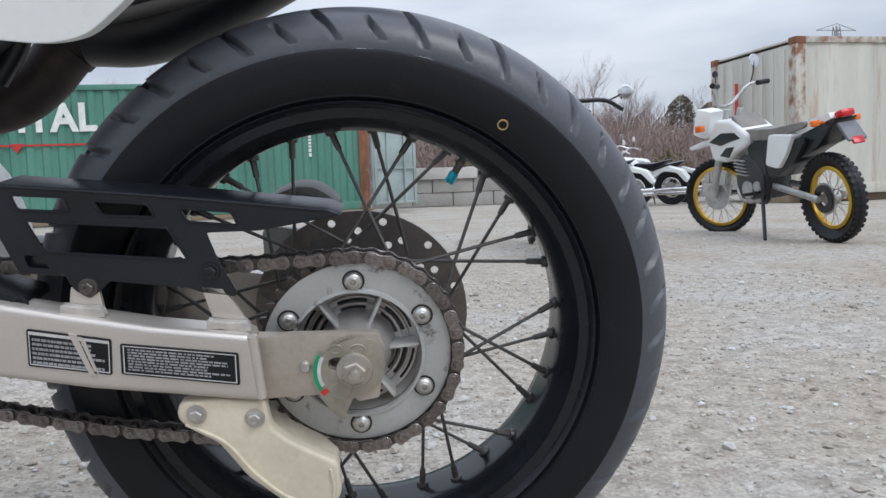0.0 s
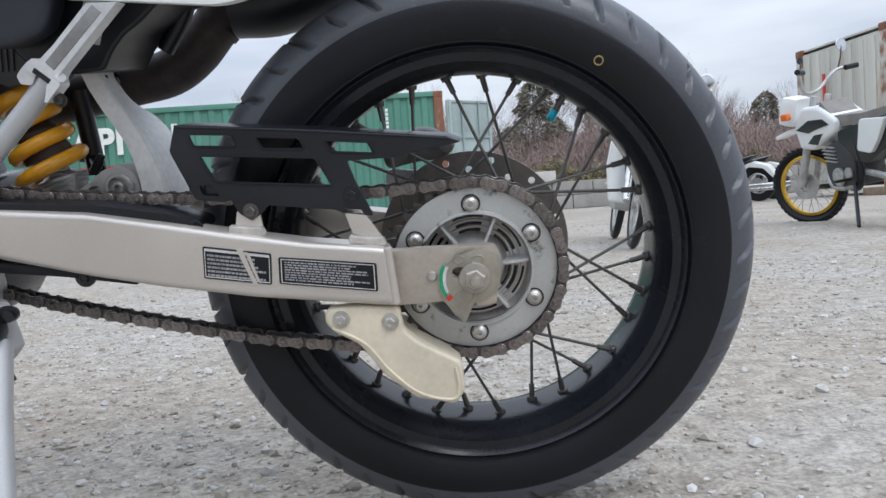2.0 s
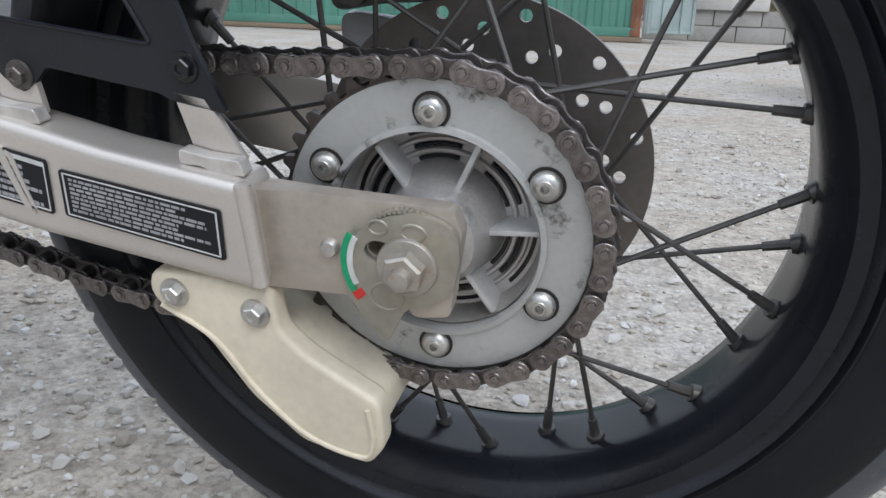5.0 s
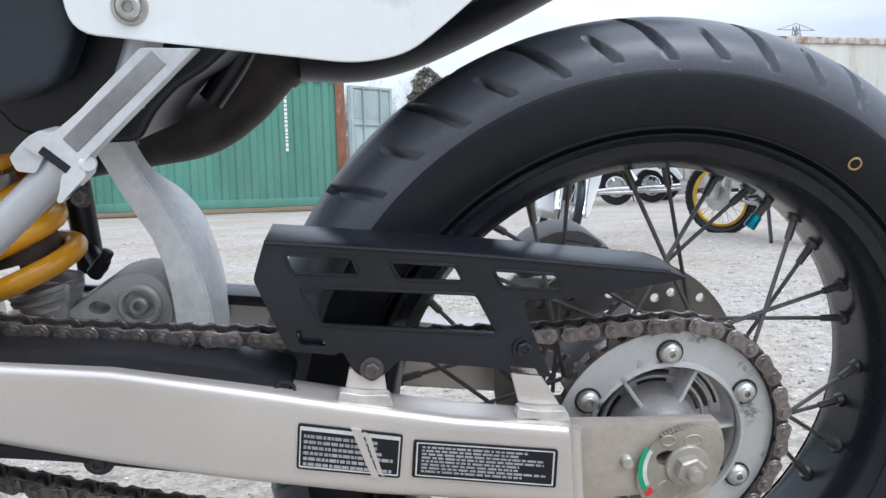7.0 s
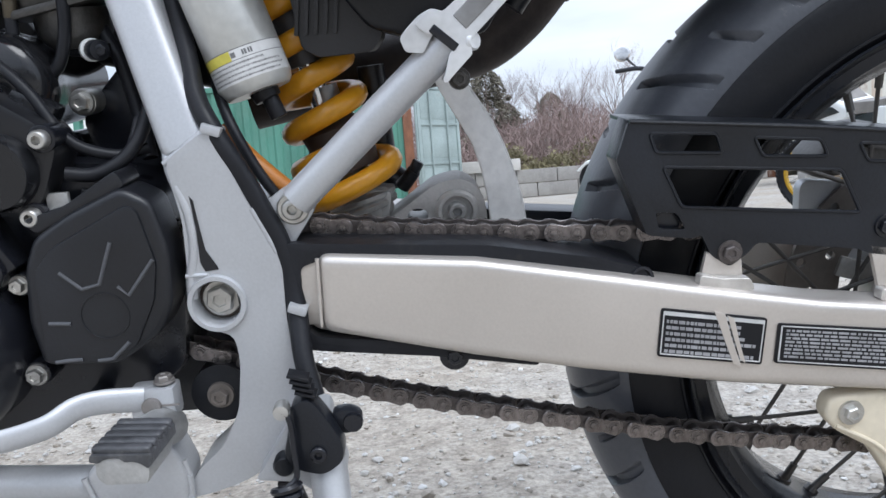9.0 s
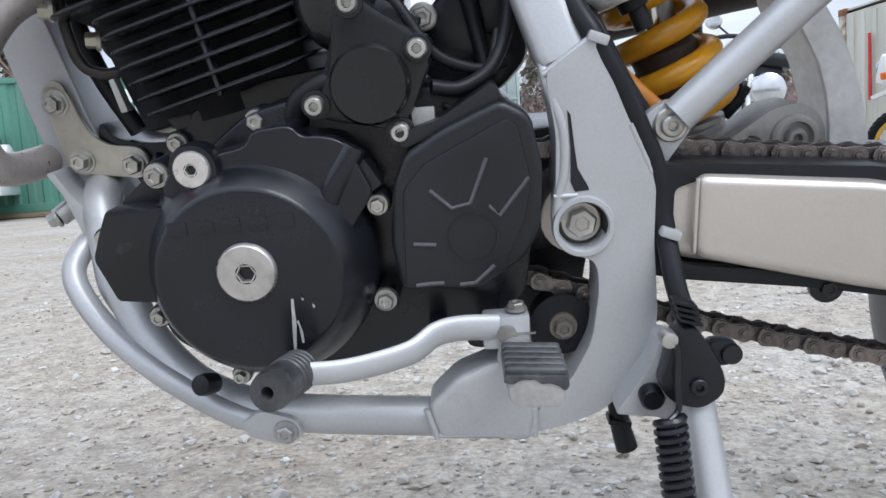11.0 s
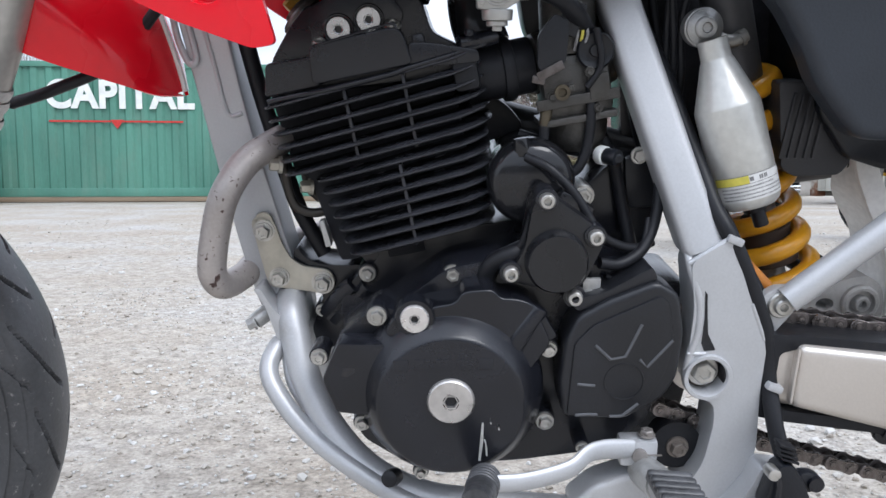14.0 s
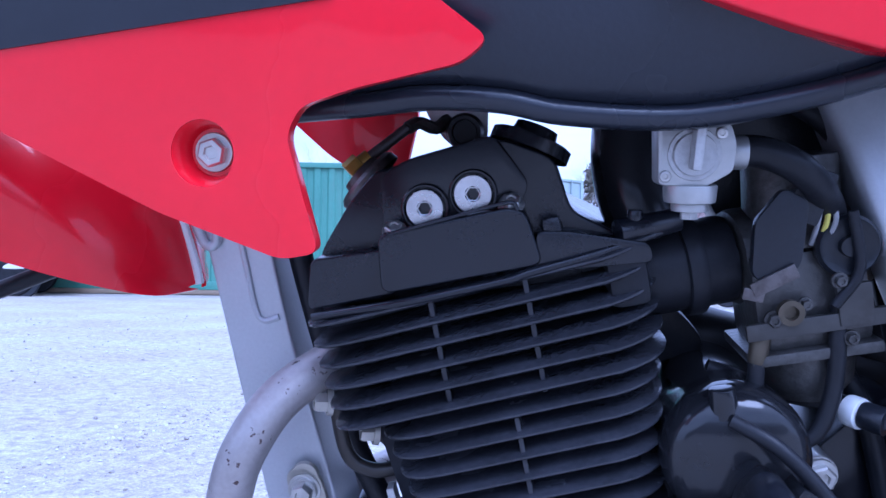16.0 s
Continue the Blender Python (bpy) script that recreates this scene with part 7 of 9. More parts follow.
rbox(bm, (-0.6890, -0.036, 0.6060), (0.010, 0.003, 0.006), 0.001, (0, 10, 0))
part("shield_clip", bm, CHAIN_INNER, carb)
for k, dx in enumerate((-0.0028, 0.0, 0.0028)):
    bm = B()
    tube(bm, [(-0.660 + dx, -0.022, 0.664), (-0.656 + dx, -0.026, 0.650), (-0.655 + dx * 1.4, -0.027, 0.640), (-0.657 + dx, -0.022, 0.628)], 0.0013, 8)
    part("lead", bm, LABEL_YELLOW if k == 1 else LABEL_GREY, carb)
hoses = [([(-0.6815, -0.022, 0.570), (-0.6810, -0.024, 0.545), (-0.672, -0.026, 0.532), (-0.655, -0.028, 0.535), (-0.646, -0.026, 0.560), (-0.645, -0.022, 0.600)], 0.0042),
         ([(-0.7060, -0.038, 0.6720), (-0.690, -0.040, 0.6720), (-0.672, -0.040, 0.6640), (-0.656, -0.026, 0.6500), (-0.640, 0.004, 0.6330), (-0.622, 0.034, 0.6150)], 0.0072),
         ([(-0.6980, -0.046, 0.548), (-0.680, -0.056, 0.540), (-0.660, -0.062, 0.520), (-0.640, -0.066, 0.490), (-0.615, -0.060, 0.478), (-0.596, -0.050, 0.480)], 0.0037),
         ([(-0.6420, -0.075, 0.470), (-0.624, -0.070, 0.468), (-0.604, -0.060, 0.480), (-0.592, -0.045, 0.510), (-0.590, -0.03, 0.56)], 0.0046),
         ([(-0.7300, -0.060, 0.448), (-0.724, -0.066, 0.466), (-0.708, -0.070, 0.476), (-0.694, -0.062, 0.480)], 0.0080),
         ([(-0.6360, -0.07, 0.458), (-0.622, -0.066, 0.455), (-0.606, -0.060, 0.480), (-0.600, -0.050, 0.500)], 0.0022),
         ([(-0.632, 0.0, 0.560), (-0.620, -0.005, 0.535), (-0.612, -0.01, 0.500), (-0.606, -0.02, 0.470)], 0.0055),
         ([(-0.700, 0.0, 0.560), (-0.660, -0.005, 0.548), (-0.625, -0.01, 0.545)], 0.0045),
         ([(-0.694, -0.075, 0.512), (-0.700, -0.074, 0.490), (-0.706, -0.072, 0.478)], 0.0030),
         ([(-0.6300, 0.040, 0.66), (-0.610, 0.030, 0.62), (-0.595, 0.020, 0.56), (-0.588, 0.008, 0.52)], 0.0060),
         ([(-0.70, 0.03, 0.72), (-0.665, 0.02, 0.70), (-0.64, 0.01, 0.68), (-0.62, 0.0, 0.64)], 0.0060),
         ([(-0.6450, -0.030, 0.645), (-0.640, -0.030, 0.618), (-0.650, -0.03, 0.600)], 0.0026)]
for path, r in hoses:
    bm = B()
    tube(bm, path, r, 10)
    part("hose", bm, RUBBER, engine)
bm = B()
cyl(bm, (-0.6350, -0.017, 0.5454), (-0.6310, -0.024, 0.5452), 0.0078, seg=18, bevel=0.001)
part("white_connector", bm, WHITE, engine)
bm = B()
cyl(bm, (-0.6310, -0.023, 0.5452), (-0.6230, -0.032, 0.5445), 0.0068, seg=16, bevel=0.001)
hex_bolt(bm, -0.6228, -0.0322, 0.5445, 0.0040, 0.002, 0)
part("connector", bm, BLACK, engine)
bm = B()
rbox(bm, (-0.6640, -0.028, 0.652), (0.016, 0.008, 0.026), 0.002, (0, 20, 0))
part("connector_block", bm, BLACK, engine)
bm = B()
prism(bm, rounded([(-0.770, 0.610), (-0.735, 0.598), (-0.705, 0.580), (-0.690, 0.560), (-0.735, 0.545), (-0.775, 0.540)], 0.01), 0.035, 0.05, 0.003)
part("rubber_flap", bm, RUBBER, engine)
bm = B()
prism(bm, rounded([(-0.700, 0.735), (-0.702, 0.690), (-0.6920, 0.6400), (-0.6700, 0.6080), (-0.600, 0.6050), (-0.560, 0.640), (-0.585, 0.735)], 0.010), 0.050, 0.085, 0.004)
part("air_duct", bm, BLACK, engine)
bm = B()
prism(bm, rounded([(-0.660, 0.500), (-0.615, 0.545), (-0.588, 0.540), (-0.575, 0.480), (-0.600, 0.455), (-0.650, 0.470)], 0.012), 0.0, 0.06, 0.008)
part("clutch_housing", bm, BLACK_ENGINE, engine)
bm = B()
hex_bolt(bm, -0.6040, -0.0225, 0.5455, 0.0055, 0.006, 1.3)
part("bolt", bm, ZINC, engine)
bm = B()
rbox(bm, (-0.5950, 0.01, 0.520), (0.03, 0.03, 0.045), 0.005, (0, -5, 0))
part("relay", bm, BLACK, engine)
bm = B()
tube(bm, [(-0.733, 0.05, 0.705), (-0.738, 0.035, 0.675), (-0.736, 0.025, 0.652), (-0.728, 0.02, 0.63)], 0.0215, 24)
part("rubber_duct", bm, mat("satin_black_duct", (0.0200, 0.0210, 0.0240), 0.20, scale=14, bump=0.05), engine)
bm = B()
prism(bm, rounded([(-0.7370, 0.6850), (-0.7060, 0.6850), (-0.7030, 0.6760), (-0.7040, 0.6640), (-0.7160, 0.6570), (-0.7360, 0.6580)], 0.003), -0.048, -0.030, 0.002)
cyl(bm, (-0.7205, -0.039, 0.658), (-0.7205, -0.039, 0.6500), 0.0118, 0.0112, 24, 0.001)
cyl(bm, (-0.7205, -0.039, 0.650), (-0.7205, -0.039, 0.6460), 0.0080, seg=20, bevel=0.001)
cyl(bm, (-0.7205, -0.039, 0.646), (-0.7205, -0.039, 0.6425), 0.0040, seg=6, bevel=0.0005)
rbox(bm, (-0.722, -0.036, 0.691), (0.026, 0.02, 0.010), 0.002)
cyl(bm, (-0.704, -0.038, 0.6720), (-0.697, -0.038, 0.6720), 0.0075, seg=16, bevel=0.001)
pet = part("fuel_petcock", bm, mat("grey_petcock_alloy", (0.48, 0.48, 0.46), 0.4, metal=0.6, scale=30, bump=0.12), bike, "grey alloy fuel petcock")
pet.matrix_basis = Matrix.Translation((-0.0020, -0.0100, 0))
bm = B()
lathe(bm, (-0.7210, -0.048, 0.6715), [(0.0115, 0.0), (0.0112, 0.001), (0.0095, 0.001), (0.0090, 0.003), (0, 0.003)], 30)
rbox(bm, (-0.7212, -0.056, 0.6790), (0.0042, 0.010, 0.028), 0.0015, (0, 4, 0))
part("lever", bm, CAST, pet)
for x, z in ((-0.7100, 0.6805), (-0.7330, 0.6620)):
    bm = B()
    socket_bolt(bm, x, -0.048, z, 0.0026, 0.0012)
    part("screw", bm, ZINC, pet)

# ---- tank, shroud, front end ----
def tank_side(bm):
    """The bulging flank of the tank above its lower edge."""
    low = spline([(-0.945, 0, 0.702), (-0.885, 0, 0.6930), (-0.836, 0, 0.6980), (-0.805, 0, 0.6960), (-0.779, 0, 0.6910), (-0.733, 0, 0.6890), (-0.690, 0, 0.6960), (-0.653, 0, 0.7065), (-0.600, 0, 0.7235), (-0.545, 0, 0.7420)], 6)
    shape = ((0.0, -0.066), (0.0005, -0.072), (0.003, -0.078), (0.008, -0.0835), (0.016, -0.0885), (0.026, -0.0925), (0.040, -0.0955), (0.058, -0.0965), (0.080, -0.0950), (0.110, -0.0880), (0.14, -0.070))
    rows = [[bm.verts.new((p.x, y, p.z + dz)) for dz, y in shape] for p in low]
    for a, b in zip(rows, rows[1:]):
        for k in range(len(shape) - 1):
            bm.faces.new((a[k], a[k + 1], b[k + 1], b[k]))


bm = B()
prism(bm, rounded([(-0.93, 0.700), (-0.885, 0.6925), (-0.836, 0.6975), (-0.805, 0.6955), (-0.779, 0.6905), (-0.733, 0.6885), (-0.690, 0.6955), (-0.653, 0.7060), (-0.560, 0.735), (-0.50, 0.80), (-0.60, 0.86), (-0.80, 0.90), (-0.95, 0.86)], 0.012, 5), -0.074, 0.140, 0.020, segments=6)
tank_side(bm)
tank = part("fuel_tank", bm, mat("black_plastic_tank", (0.0150, 0.0175, 0.0250), 0.27, scale=5, fine=400, bump=0.06, dark=0.85, light=1.2), bike, "black plastic fuel tank")
bm = B()
tube(bm, [(-0.900, -0.074, 0.6900), (-0.860, -0.076, 0.6930), (-0.836, -0.076, 0.6955), (-0.805, -0.076, 0.6940), (-0.779, -0.076, 0.6890), (-0.733, -0.076, 0.6870), (-0.690, -0.076, 0.6940), (-0.653, -0.076, 0.7045), (-0.60, -0.076, 0.722)], 0.0055, 10)
part("tank_seam", bm, tank.data.materials[0], tank)
lean_in = lambda co: Vector((co.x, co.y - 0.004 + 0.09 * (-0.90 - co.x), co.z))
bm = B()
sh_out = rounded([(-1.120, 0.730), (-1.017, 0.6830), (-0.944, 0.6490), (-0.892, 0.6310), (-0.8760, 0.6340), (-0.8880, 0.6800), (-0.8820, 0.6910), (-0.8610, 0.6975), (-0.8190, 0.7065), (-0.8090, 0.7150), (-0.8340, 0.7345), (-0.890, 0.765), (-1.00, 0.80), (-1.12, 0.80)], 0.005, 4)
prism(bm, sh_out, -0.1010, -0.0930, 0.0030, [circle(-0.9235, 0.6730, 0.0135, 28)], warp=lean_in, segments=3)
shroud = part("tank_shroud", bm, RED, bike, "glossy red tank shroud with a black graphic")
bm = B()
lathe(bm, (-0.9235, -0.0950, 0.6730), [(0.0138, 0.0065), (0.0125, 0.004), (0.0098, -0.006), (0.0, -0.0065)], 32)
part("bolt_recess", bm, RED, shroud)
bm = B()
hex_bolt(bm, -0.9235, -0.0888, 0.6730, 0.0062, 0.006, 1.35)
part("shroud_bolt", bm, ZINC, shroud)
bm = B()
prism(bm, [(-1.12, 0.7000), (-1.015, 0.7145), (-0.868, 0.7310), (-0.905, 0.7400), (-0.95, 0.775), (-1.12, 0.775)], -0.1022, -0.1000, 0, warp=lean_in)
part("graphic", bm, mat("black_shroud_graphic", (0.016, 0.018, 0.024), 0.38, scale=6, bump=0.03), shroud)
bm = B()
prism(bm, rounded([(-0.745, 0.7345), (-0.718, 0.7250), (-0.697, 0.7180), (-0.667, 0.7097), (-0.649, 0.7080), (-0.6420, 0.7120), (-0.6390, 0.7210), (-0.638, 0.770), (-0.745, 0.780)], 0.004), -0.1040, -0.085, 0.005, segments=3)
part("seat_side_panel", bm, RED, bike, "red plastic panel below the seat")
bm = B()
prism(bm, rounded([(-0.9750, 0.700), (-0.935, 0.664), (-0.905, 0.645), (-0.880, 0.650), (-0.87, 0.69), (-0.87, 0.76), (-0.98, 0.76)], 0.006), 0.150, 0.160, 0.003)
part("far_shroud", bm, RED, bike, "red shroud on the far side")
FENDER_LOW = [(-1.42, -0.050, 0.760), (-1.30, -0.052, 0.720), (-1.16, -0.052, 0.664), (-1.085, -0.048, 0.6290), (-1.042, -0.038, 0.6120), (-1.015, -0.022, 0.6005), (-0.998, 0.002, 0.5915), (-0.9865, 0.034, 0.5890)]
FENDER_CREASE = [(-1.42, -0.060, 0.805), (-1.30, -0.060, 0.776), (-1.16, -0.058, 0.730), (-1.085, -0.054, 0.682), (-1.045, -0.044, 0.648), (-1.022, -0.030, 0.622), (-1.006, -0.010, 0.6050), (-0.990, 0.026, 0.5915)]
FENDER_RIDGE = [(-1.42, 0.038, 0.860), (-1.30, 0.038, 0.838), (-1.16, 0.038, 0.800), (-1.07, 0.038, 0.745), (-1.024, 0.038, 0.700), (-1.0040, 0.039, 0.6640), (-0.9930, 0.039, 0.6300), (-0.9850, 0.039, 0.5930)]


def fender_mesh():
    """A front fender's tongue: flared skirts and a rounded back, lofted between three lines and mirrored."""
    low, crease, ridge = (spline(p, 8) for p in (FENDER_LOW, FENDER_CREASE, FENDER_RIDGE))
    rows = []
    for e, c, f in zip(low, crease, ridge):
        half = [e, e.lerp(c, 0.5), c]
        for k in range(1, 8):
            q = c.lerp(f, k / 8)
            swell = math.sin(math.pi * k / 8) * 0.16 * (f - c).length
            half.append(q + Vector((0.25, -0.75, 0.35)) * swell * 0.8)
        rows.append(half + [f] + [Vector((p.x, 0.078 - p.y, p.z)) for p in half[::-1]])
    bm = B()
    grid = [[bm.verts.new(p) for p in r] for r in rows]
    for a, b in zip(grid, grid[1:]):
        for k in range(len(a) - 1):
            bm.faces.new((a[k], b[k], b[k + 1], a[k + 1]))
    bmesh.ops.recalc_face_normals(bm, faces=bm.faces)
    bmesh.ops.solidify(bm, geom=bm.faces[:], thickness=0.003)
    return bm


fend = part("front_fender", fender_mesh(), RED, bike, "glossy red front fender")
# White strip paints the sky's highlight on the fender's rear lip.
bm = B()
tube(bm, [(-1.0045, 0.0330, 0.6640), (-0.9945, 0.0325, 0.6300), (-0.9880, 0.0325, 0.6060), (-0.9860, 0.0330, 0.5925)], 0.0030, 8)
part("edge_highlight", bm, WHITE, fend, "white strip painted for the sky highlight on the edge")
front = B()
FAX = Vector((-1.432, 0.005, 0.302))
FM = Matrix.Translation(FAX) @ pose(0, 0, 0, 0, 0, 11)
lathe(front, (0, 0, 0), [(0.0, -0.045), (0.030, -0.045), (0.028, -0.02), (0.022, 0.0), (0.028, 0.02), (0.03, 0.045), (0.0, 0.045)], 32)
fw = part("front_wheel", moved(front, FM), CAST, bike, "spoked front wheel turned to the left")
front_wall, front_tread = tyre_mesh(0.2960, 0.055, 20, 1600, groove=0.9, front=True)
FRONT_RUBBER = mat("worn_grey_front_tyre", (0.048, 0.050, 0.054), 0.45, scale=9, fine=240, bump=0.12, dark=0.6, light=1.4, dirt=(0.24, 0.235, 0.23), dirt_at=(0.60, 0.72), dirt_scale=130)
front_tyre = part("tyre", moved(front_wall, FM), FRONT_RUBBER, fw, "worn grey front tyre")
part("tread", moved(front_tread, FM), FRONT_RUBBER, front_tyre)
part("rim", moved(rim_mesh(), FM), RIM_BLACK, fw)
for i in range(16):
    bm = B()
    a = radians(22.5 * i)
    cyl(bm, (0.025 * math.cos(a + 1), 0.03 * (-1) ** i, 0.025 * math.sin(a + 1)), (0.2 * math.cos(a), 0, 0.2 * math.sin(a)), 0.0018, seg=6)
    part("spoke", moved(bm, FM), SPOKE, fw)
bm = B()
tube(bm, [(-1.058, -0.055, 0.740), (-1.100, -0.052, 0.640), (-1.138, -0.050, 0.560)], 0.0240, 24, 1)
tube(bm, [(-1.130, -0.050, 0.578), (-1.250, -0.045, 0.330), (-1.29, -0.043, 0.29)], 0.0215, 24, 1)
fork = part("fork_leg", bm, mat("grey_fork_alloy", (0.46, 0.45, 0.42), 0.4, metal=0.5, scale=10, bump=0.05), bike, "grey alloy fork leg")
bm = B()
for t in (0.0, 0.06, 0.10):
    p = Vector((-1.128, -0.0505, 0.582)).lerp(Vector((-1.100, -0.052, 0.640)), t * 4)
    lathe(bm, p, [(0.0255, -0.004), (0.0262, 0.0), (0.0255, 0.004)], 28, (-0.43, 0, -0.9))
part("seal_ring", bm, CAST, fork)
bm = B()
tube(bm, [(-1.170, 0.155, 0.740), (-1.250, 0.155, 0.560), (-1.39, 0.14, 0.29)], 0.0230, 18, 1)
part("fork_leg", bm, fork.data.materials[0], bike)
bm = B()
tube(bm, [(-1.120, 0.0, 0.585), (-1.075, -0.01, 0.598), (-1.030, 0.0, 0.620), (-0.99, 0.02, 0.67)], 0.0048, 10)
part("brake_cable", bm, RUBBER, bike)
bm = B()
tube(bm, [(-0.937, 0.046, 0.650), (-0.926, 0.046, 0.600), (-0.912, 0.042, 0.55), (-0.895, 0.042, 0.49), (-0.872, 0.04, 0.445)], 0.0075, 10)
part("breather_hose", bm, RUBBER, bike)

# ---- yard behind ----
def corrugated(bm, x0, x1, y, z0, z1, pitch=0.278, depth=0.036, sign=1):
    """A pressed steel wall in the x-z plane with trapezoid ribs."""
    xs = []
    x = x0
    while x < x1 - 0.01:
        for dx, d in ((0.0, 0.0), (0.10, 0.0), (0.14, depth), (0.238, depth)):
            if x + dx < x1:
                xs.append((x + dx, d))
        x += pitch
    xs.append((x1, 0.0))
    rows = [[bm.verts.new((a, y + sign * d, z)) for a, d in xs] for z in (z0, z1)]
    for i in range(len(xs) - 1):
        bm.faces.new((rows[0][i], rows[0][i + 1], rows[1][i + 1], rows[1][i]))


def container(m, length, paint, rail, label, base=0.12, high=2.59, ribs=True, group="shipping containers"):
    c = thing("shipping_container", m, label, "shipping container", group)
    w = 2.44
    bm = B()
    corrugated(bm, 0.1, length - 0.1, 0.03, base + 0.15, high - 0.10, depth=0.036 if ribs else 0.012, pitch=0.278 if ribs else 0.6)
    part("front_wall", bm, paint, c)
    bm = B()
    corrugated(bm, 0.1, length - 0.1, w - 0.03, base + 0.15, high - 0.10, sign=-1)
    part("back_wall", bm, paint, c)
    for x in (0.04, length - 0.04):
        bm = B()
        rbox(bm, (x, w / 2, (base + high) / 2), (0.03, w - 0.2, high - base - 0.2), 0)
        end = part("end_wall", bm, paint, c)
        for k in range(7):
            bm = B()
            rbox(bm, (x + (0.02 if x > 1 else -0.02), 0.35 + k * 0.29, (base + high) / 2), (0.02, 0.10, high - base - 0.3), 0.006)
            part("end_rib", bm, paint, end)
    bm = B()
    rbox(bm, (length / 2, w / 2, high - 0.03), (length - 0.1, w - 0.06, 0.03), 0)
    part("roof", bm, paint, c)
    for y in (0.0, w):
        for z, h in ((base + 0.08, 0.16), (high - 0.05, 0.10)):
            bm = B()
            rbox(bm, (length / 2, y + (0.03 if y == 0 else -0.03), z), (length - 0.2, 0.06, h), 0.008)
            part("rail", bm, rail if z > 1 else paint, c)
    for x in (0.09, length - 0.09):
        for y in (0.09, w - 0.09):
            bm = B()
            rbox(bm, (x, y, (base + high) / 2), (0.18, 0.18, high - base), 0.012)
            post = part("corner_post", bm, rail if (x > 1) == (paint == GREEN) else paint, c)
            for z in (base + 0.06, high - 0.06):
                bm = B()
                rbox(bm, (x, y, z), (0.19, 0.19, 0.12), 0.01)
                part("corner_casting", bm, RUST, post)
    return c


green = container(pose(-12.82, 13.95, 0, 0, 0, 7.8), 12.19, GREEN, GREEN, "faded green corrugated shipping container with white lettering", base=0.10)
for ob in green.children:
    if ob.name.startswith("corner_post") and ob.data.vertices[0].co.x > 6 and ob.data.vertices[0].co.y < 0.5:
        ob.data.materials[0] = RUST


def lettering(text, size, x, y, z, parent, material, extrude=0.004, fat=0.012, stretch=1.0):
    cu = bpy.data.curves.new("lettering", "FONT")
    cu.body, cu.size, cu.extrude, cu.offset, cu.space_character = text, size, extrude, fat, 1.06
    tmp = bpy.data.objects.new("lettering", cu)
    scene.collection.objects.link(tmp)
    bpy.context.view_layer.update()
    me = bpy.data.meshes.new_from_object(tmp.evaluated_get(bpy.context.evaluated_depsgraph_get()))
    bpy.data.objects.remove(tmp)
    me.transform(pose(x, y, z, 90, 0, 0) @ Matrix.Diagonal((stretch, 1, 1, 1)))
    me.materials.append(material)
    ob = new("lettering", me)
    ob.parent = parent
    return ob


lettering("CAPITAL", 0.70, 4.52, 0.012, 1.76, green, SIGN_WHITE, 0.008, 0.026, 0.93)["label"] = "white painted capital letters"
bm = B()
rbox(bm, (5.12, 0.014, 1.500), (1.10, 0.012, 0.032), 0)
part("red_line", bm, LABEL_RED, green)
bm = B()
rbox(bm, (6.40, 0.014, 1.500), (1.15, 0.012, 0.032), 0)
part("red_line", bm, LABEL_RED, green)
bm = B()
prism(bm, [(5.66, 1.53), (5.90, 1.53), (5.78, 1.36)], 0.006, 0.022, 0)
part("red_triangle", bm, LABEL_RED, green)
bm = B()
rng_ = random.Random(11)
z = 2.30
while z > 1.15:
    h = rng_.uniform(0.035, 0.08)
    rbox(bm, (11.06, 0.012, z - h / 2), (0.055, 0.012, h), 0)
    z -= h + 0.02
part("stencil_marks", bm, SIGN_WHITE, green, "rows of small white stencil marks")
bm = B()
rbox(bm, (6.1, 0.3, 0.05), (12.3, 0.5, 0.09), 0.01)
tagged(part("timber_sleeper", bm, TIMBER, None), "weathered timber sleeper under a container", "timber").matrix_basis = pose(-12.82, 13.90, 0, 0, 0, 7.8)
door = B()
rbox(door, (0.58, 0, 1.22), (1.16, 0.05, 2.22), 0.008)
cdoor = part("open_door", door, DOOR_GREY, green, "grey open container door")
cdoor.matrix_basis = Matrix.Translation((12.25, -0.02, 0.06)) @ pose(0, 0, 0, 0, 0, 34)
for z0 in (0.45, 1.22, 1.98):
    bm = B()
    rbox(bm, (0.58, -0.022, z0), (0.92, 0.02, 0.56), 0.01)
    part("door_panel", bm, DOOR_GREY, cdoor)
for zz in (0.14, 0.83, 1.60, 2.31):
    bm = B()
    rbox(bm, (0.58, -0.035, zz), (1.10, 0.03, 0.05), 0.006)
    part("door_rail", bm, DOOR_GREY, cdoor)
for x in (0.06, 1.10):
    bm = B()
    rbox(bm, (x, -0.03, 1.22), (0.07, 0.05, 2.24), 0.008)
    part("door_edge", bm, DOOR_GREY, cdoor)
for x in (0.35, 0.80):
    bm = B()
    cyl(bm, (x, -0.06, 0.12), (x, -0.06, 2.32), 0.018, seg=10)
    part("lock_bar", bm, DOOR_GREY, cdoor)

white = container(pose(6.22, 12.32, 0, 0, 0, 9.9), 6.06, OLD_WHITE, RUSTY_RAIL, "old white shipping container with rusty corners", base=0.12, high=2.64, ribs=False)
bm = B()
rbox(bm, (-0.05, 1.55, 1.55), (0.03, 0.06, 1.1), 0.004)
part("red_bar", bm, LABEL_RED, white)
bm = B()
rbox(bm, (3.0, 0.4, 0.06), (6.1, 0.5, 0.12), 0.01)
tagged(part("timber_sleeper", bm, TIMBER, None), "weathered timber sleeper under a container", "timber").matrix_basis = pose(6.22, 12.30, 0, 0, 0, 9.9)

